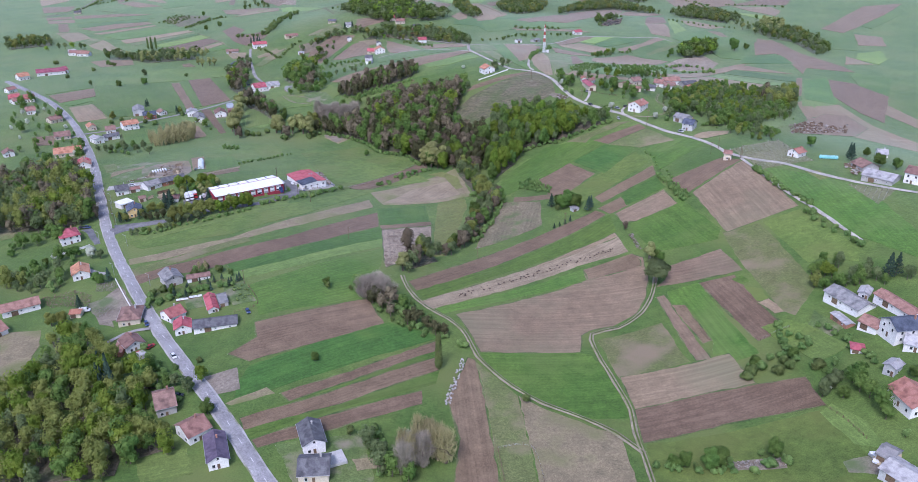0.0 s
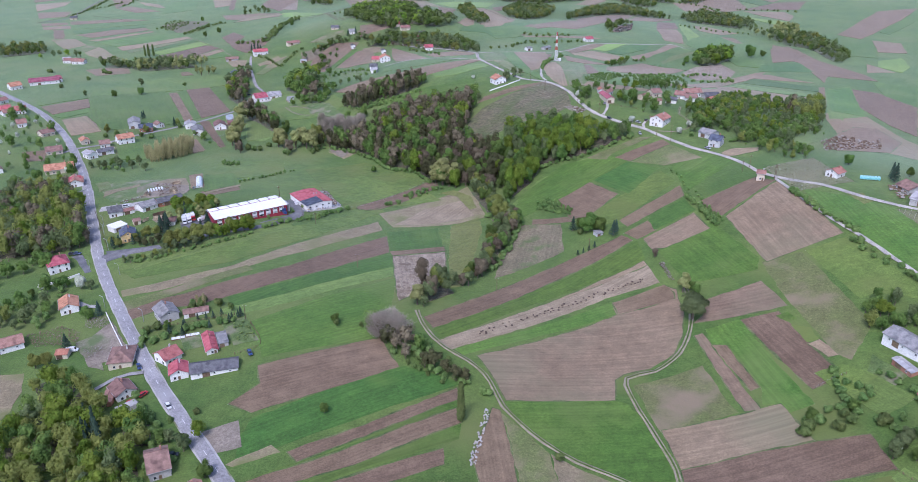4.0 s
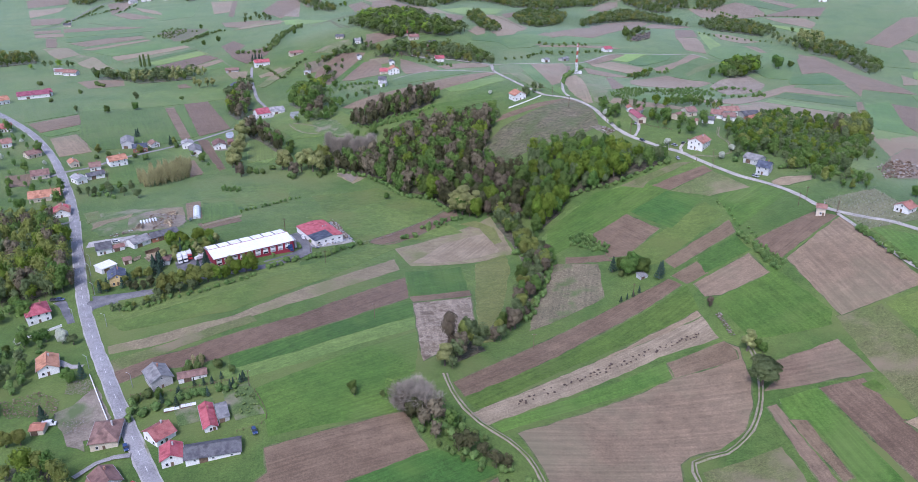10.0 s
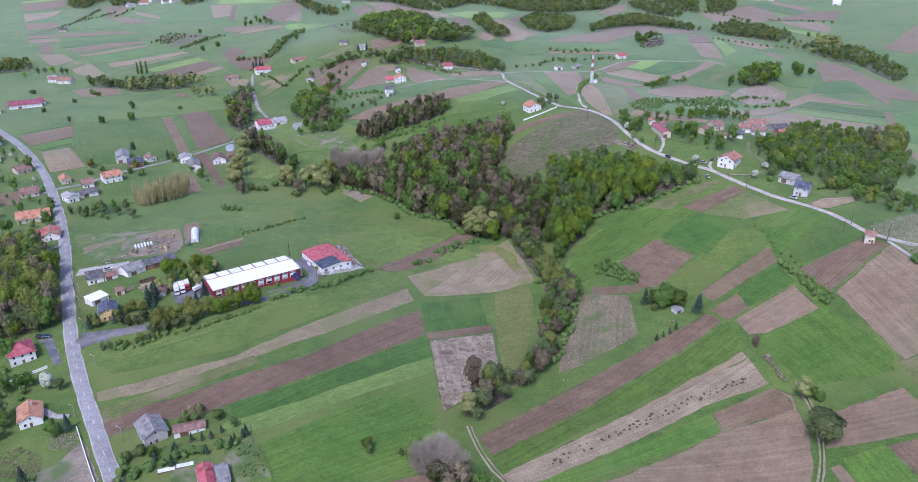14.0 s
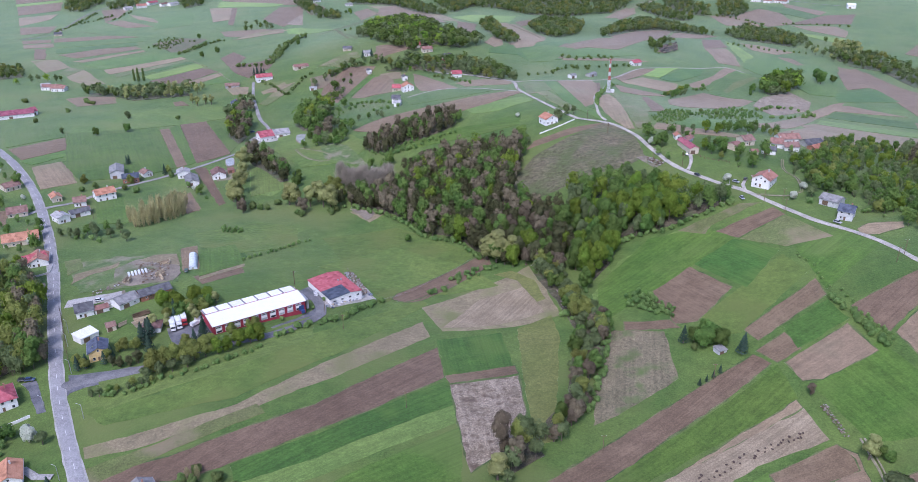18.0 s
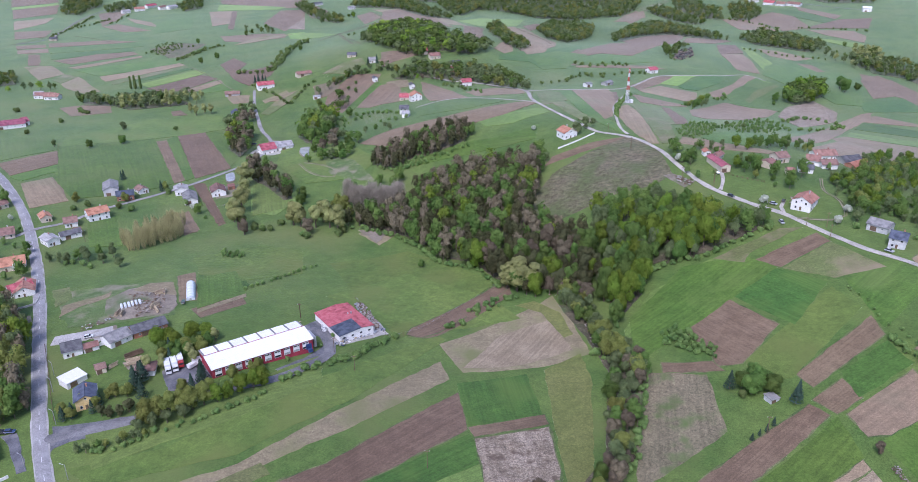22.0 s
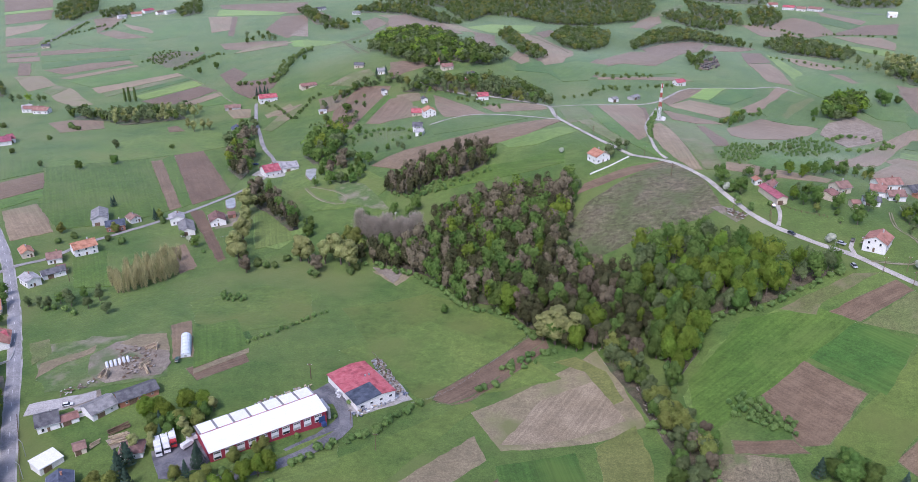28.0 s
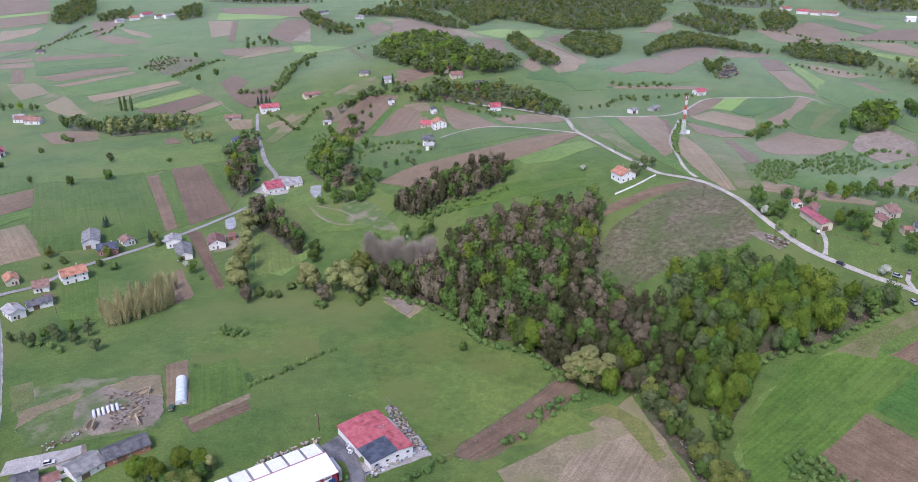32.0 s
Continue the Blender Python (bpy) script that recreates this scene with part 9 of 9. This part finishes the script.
trees("shrub", 5, ((117, 264), (121, 266), (130, 267), (131, 263), (140, 259), (126, 261), (114, 261),))
trees("oak", 6, ((119, 268), (134, 269),))
trees("hazel", 9, ((142, 248),))
hedge("orchard", 5, ((148, 252), (148, 236), (148, 223), (150, 214)))
hedge("shrub", 4, ((151, 285), (155, 272), (158, 255)))
trees("orchardtree", 4, ((110, 211), (104, 216), (93, 214), (81, 213),))
trees("shrub", 3, ((-110, 279), (-119, 275), (-54, 340),))
trees("conifer", 5, ((-142, 342), (-136, 344), (-112, 353), (-115, 349),))
trees("shrub", 4, ((-153, 344), (-149, 347), (-135, 370), (-126, 365), (-138, 363),))
trees("oak", 6, ((-233, 383), (-236, 377), (-228, 386), (-254, 399),))
wood("shrub", 2.6, ((39, 497), (45, 501), (51, 496), (59, 474), (57, 472), (45, 481), (38, 489)))
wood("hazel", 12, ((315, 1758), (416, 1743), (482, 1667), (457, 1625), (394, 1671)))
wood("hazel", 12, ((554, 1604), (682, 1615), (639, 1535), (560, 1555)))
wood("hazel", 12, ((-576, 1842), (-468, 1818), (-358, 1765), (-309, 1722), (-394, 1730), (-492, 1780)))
hedge("shrub", 7, ((364, 1464), (389, 1418), (410, 1348)))
hedge("shrub", 8, ((442, 1350), (481, 1333), (520, 1307)))
hedge("shrub", 8, ((416, 1198), (418, 1150), (429, 1135)))
hedge("shrub", 7, ((303, 1174), (337, 1143), (381, 1128)))
hedge("shrub", 4, ((66, 764), (74, 800), (97, 866)))
hedge("shrub", 6, ((66, 953), (86, 951), (131, 965)))
hedge("shrub", 6, ((-68, 939), (-44, 900), (-31, 882)))
hedge("oak", 8, ((-258, 1388), (-230, 1424), (-215, 1444)))
hedge("shrub", 6, ((-200, 1246), (-180, 1263), (-171, 1245)))
hedge("oak", 8, ((-186, 915), (-170, 901), (-156, 910)))
hedge("shrub", 5, ((-183, 893), (-150, 858), (-132, 857)))
wood("mixbare", 4.8, ((-88, 755), (-65, 767), (-47, 767), (-42, 753), (-50, 739), (-80, 727)))
wood("shrub", 4, ((-103, 724), (-80, 724), (-46, 738), (-45, 731), (-76, 715), (-98, 715)))
trees("ash", 7, ((-314, 688), (-282, 692), (-263, 717),))
trees("conifer", 8, ((-265, 714),))
wood("garden", 6.5, ((203, 599), (227, 605), (250, 599), (256, 580), (219, 553), (197, 558)))
wood("village", 6, ((-189, 307), (-181, 314), (-167, 303), (-164, 293), (-180, 294)))
trees("ash", 7, ((-194, 321), (-189, 322),))

wood("village", 6, ((-138, 256), (-125, 257), (-113, 234), (-104, 230), (-99, 222), (-113, 216), (-129, 217), (-140, 242)))
wood("village", 6.5, ((-139, 276), (-126, 275), (-120, 260), (-132, 261)))
wood("village", 6.5, ((-167, 303), (-149, 284), (-136, 262), (-152, 268), (-168, 286)))
wood("garden", 6.5, ((165, 600), (198, 658), (250, 700), (302, 708), (277, 630), (215, 549), (197, 528), (178, 544), (172, 574)))
wood("garden", 7, ((181, 561), (199, 528), (216, 512), (201, 493), (182, 512), (171, 535)))
wood("grey", 6.5, ((254, 659), (302, 700), (280, 646), (239, 608)))

hedge("shrub", 4.5, ((-176, 977), (-171, 994), (-157, 1000), (-143, 1002), (-132, 1004), (-120, 1001), (-110, 983)))
hedge("grey", 6, ((-93, 968), (-79, 958), (-63, 945), (-50, 923)), 7)
hedge("shrub", 6, ((-297, 1061), (-276, 1051), (-258, 1056), (-255, 1102), (-258, 1170), (-248, 1212)), 6)
hedge("shrub", 5, ((-401, 1169), (-388, 1184), (-379, 1213), (-368, 1237)))
wood("scrub", 6, ((-450, 1207), (-461, 1264), (-446, 1283), (-424, 1263), (-417, 1217), (-426, 1191)))
hedge("shrub", 6, ((-654, 1361), (-658, 1441), (-680, 1573)))
hedge("shrub", 5, ((-269, 1008), (-234, 964), (-218, 938), (-213, 958), (-206, 984), (-202, 994)))
wood("scrub", 5, ((-201, 919), (-184, 928), (-158, 886), (-146, 844), (-152, 803), (-158, 787), (-170, 800), (-188, 860)))
hedge("oak", 7, ((-130, 807), (-121, 806), (-113, 812), (-108, 801)), 8)
wood("oak", 5.5, ((251, 909), (272, 941), (294, 962), (308, 961), (298, 932), (268, 893), (246, 884)))
hedge("shrub", 5, ((139, 840), (154, 858), (168, 884), (181, 879), (192, 898)))
wood("garden", 5.0, ((138, 836), (157, 864), (169, 878), (162, 853), (141, 823)))
wood("scrub", 3.3, ((99, 722), (118, 750), (136, 756), (136, 736), (117, 704), (104, 696), (98, 705)))
wood("scrub", 5.5, ((132, 734), (161, 777), (198, 820), (208, 795), (204, 769), (172, 735), (140, 716)))
hedge("shrub", 7, ((77, 1002), (97, 1005), (121, 1007)))
hedge("shrub", 6, ((26, 906), (43, 911), (63, 939), (88, 942)))
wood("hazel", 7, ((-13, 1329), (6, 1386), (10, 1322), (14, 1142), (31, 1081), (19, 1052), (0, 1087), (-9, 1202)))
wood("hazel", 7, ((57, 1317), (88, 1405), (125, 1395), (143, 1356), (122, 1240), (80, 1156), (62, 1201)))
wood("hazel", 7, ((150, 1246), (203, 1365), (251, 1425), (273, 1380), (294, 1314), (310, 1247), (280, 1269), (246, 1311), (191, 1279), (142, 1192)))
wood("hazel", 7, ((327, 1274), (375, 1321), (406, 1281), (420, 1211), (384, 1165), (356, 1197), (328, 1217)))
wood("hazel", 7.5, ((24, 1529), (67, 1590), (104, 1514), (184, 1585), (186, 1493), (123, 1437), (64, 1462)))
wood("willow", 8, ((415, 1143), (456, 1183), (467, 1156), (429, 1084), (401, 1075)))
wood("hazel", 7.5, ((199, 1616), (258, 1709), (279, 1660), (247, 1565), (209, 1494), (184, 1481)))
hedge("oak", 8, ((-356, 1342), (-345, 1348), (-334, 1355), (-318, 1332)), 9)
hedge("bare", 5, ((-252, 860), (-251, 878), (-248, 893), (-244, 904)), 12)
hedge("willow", 5, ((-259, 879), (-258, 894), (-256, 916), (-249, 920)), 13)
hedge("oak", 8, ((-532, 1022), (-526, 1034), (-507, 1026), (-488, 1030)), 10)
hedge("willow", 8, ((-380, 961), (-367, 970), (-352, 977), (-332, 974), (-315, 975)), 14)
hedge("grey", 8, ((-439, 974), (-419, 967), (-396, 960), (-376, 951), (-361, 954)), 11)

wood("garden", 7, ((99.0, 676.3), (116.2, 679.6), (157.9, 688.2), (181.5, 683.9), (175.2, 671.9), (149.1, 669.9), (123.2, 666.9), (98.5, 668.6)))
wood("garden", 8, ((117.8, 649.5), (135.8, 647.7), (129.8, 624.2), (112.1, 612.8), (111.4, 628.2)))
wood("garden", 6, ((87.9, 664.2), (95.3, 665.0), (94.4, 648.9), (86.4, 648.2)))

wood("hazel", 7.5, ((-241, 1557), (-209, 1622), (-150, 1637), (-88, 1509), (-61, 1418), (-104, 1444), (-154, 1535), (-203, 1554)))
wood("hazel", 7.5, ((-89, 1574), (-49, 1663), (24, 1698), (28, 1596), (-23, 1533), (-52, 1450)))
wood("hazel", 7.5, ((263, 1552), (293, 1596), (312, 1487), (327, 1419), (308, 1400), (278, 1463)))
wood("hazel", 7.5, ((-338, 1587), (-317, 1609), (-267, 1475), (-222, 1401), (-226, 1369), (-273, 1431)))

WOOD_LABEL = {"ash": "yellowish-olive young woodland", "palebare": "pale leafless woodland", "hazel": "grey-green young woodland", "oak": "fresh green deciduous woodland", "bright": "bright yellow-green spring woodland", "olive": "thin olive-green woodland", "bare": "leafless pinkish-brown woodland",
              "amber": "budding amber woodland", "shrub": "dense green scrub", "willow": "pale willows along the streams", "conifer": "dark conifers", "blossom": "blossoming fruit trees"}
for (leaves, place), groups in wood_tufts.items():
    mat = BARK if leaves == "stems" else LEAF[leaves]
    ob = new("woodland_stems" if leaves == "stems" else "woodland", tufts_to_mesh("woodland", np.concatenate(groups), mat))
    tagged(ob, "slender trunks of the woodland" if leaves == "stems" else WOOD_LABEL[leaves] + (" on the far hills" if place == "far" else " in the valley"), "woodland", kind="stuff")
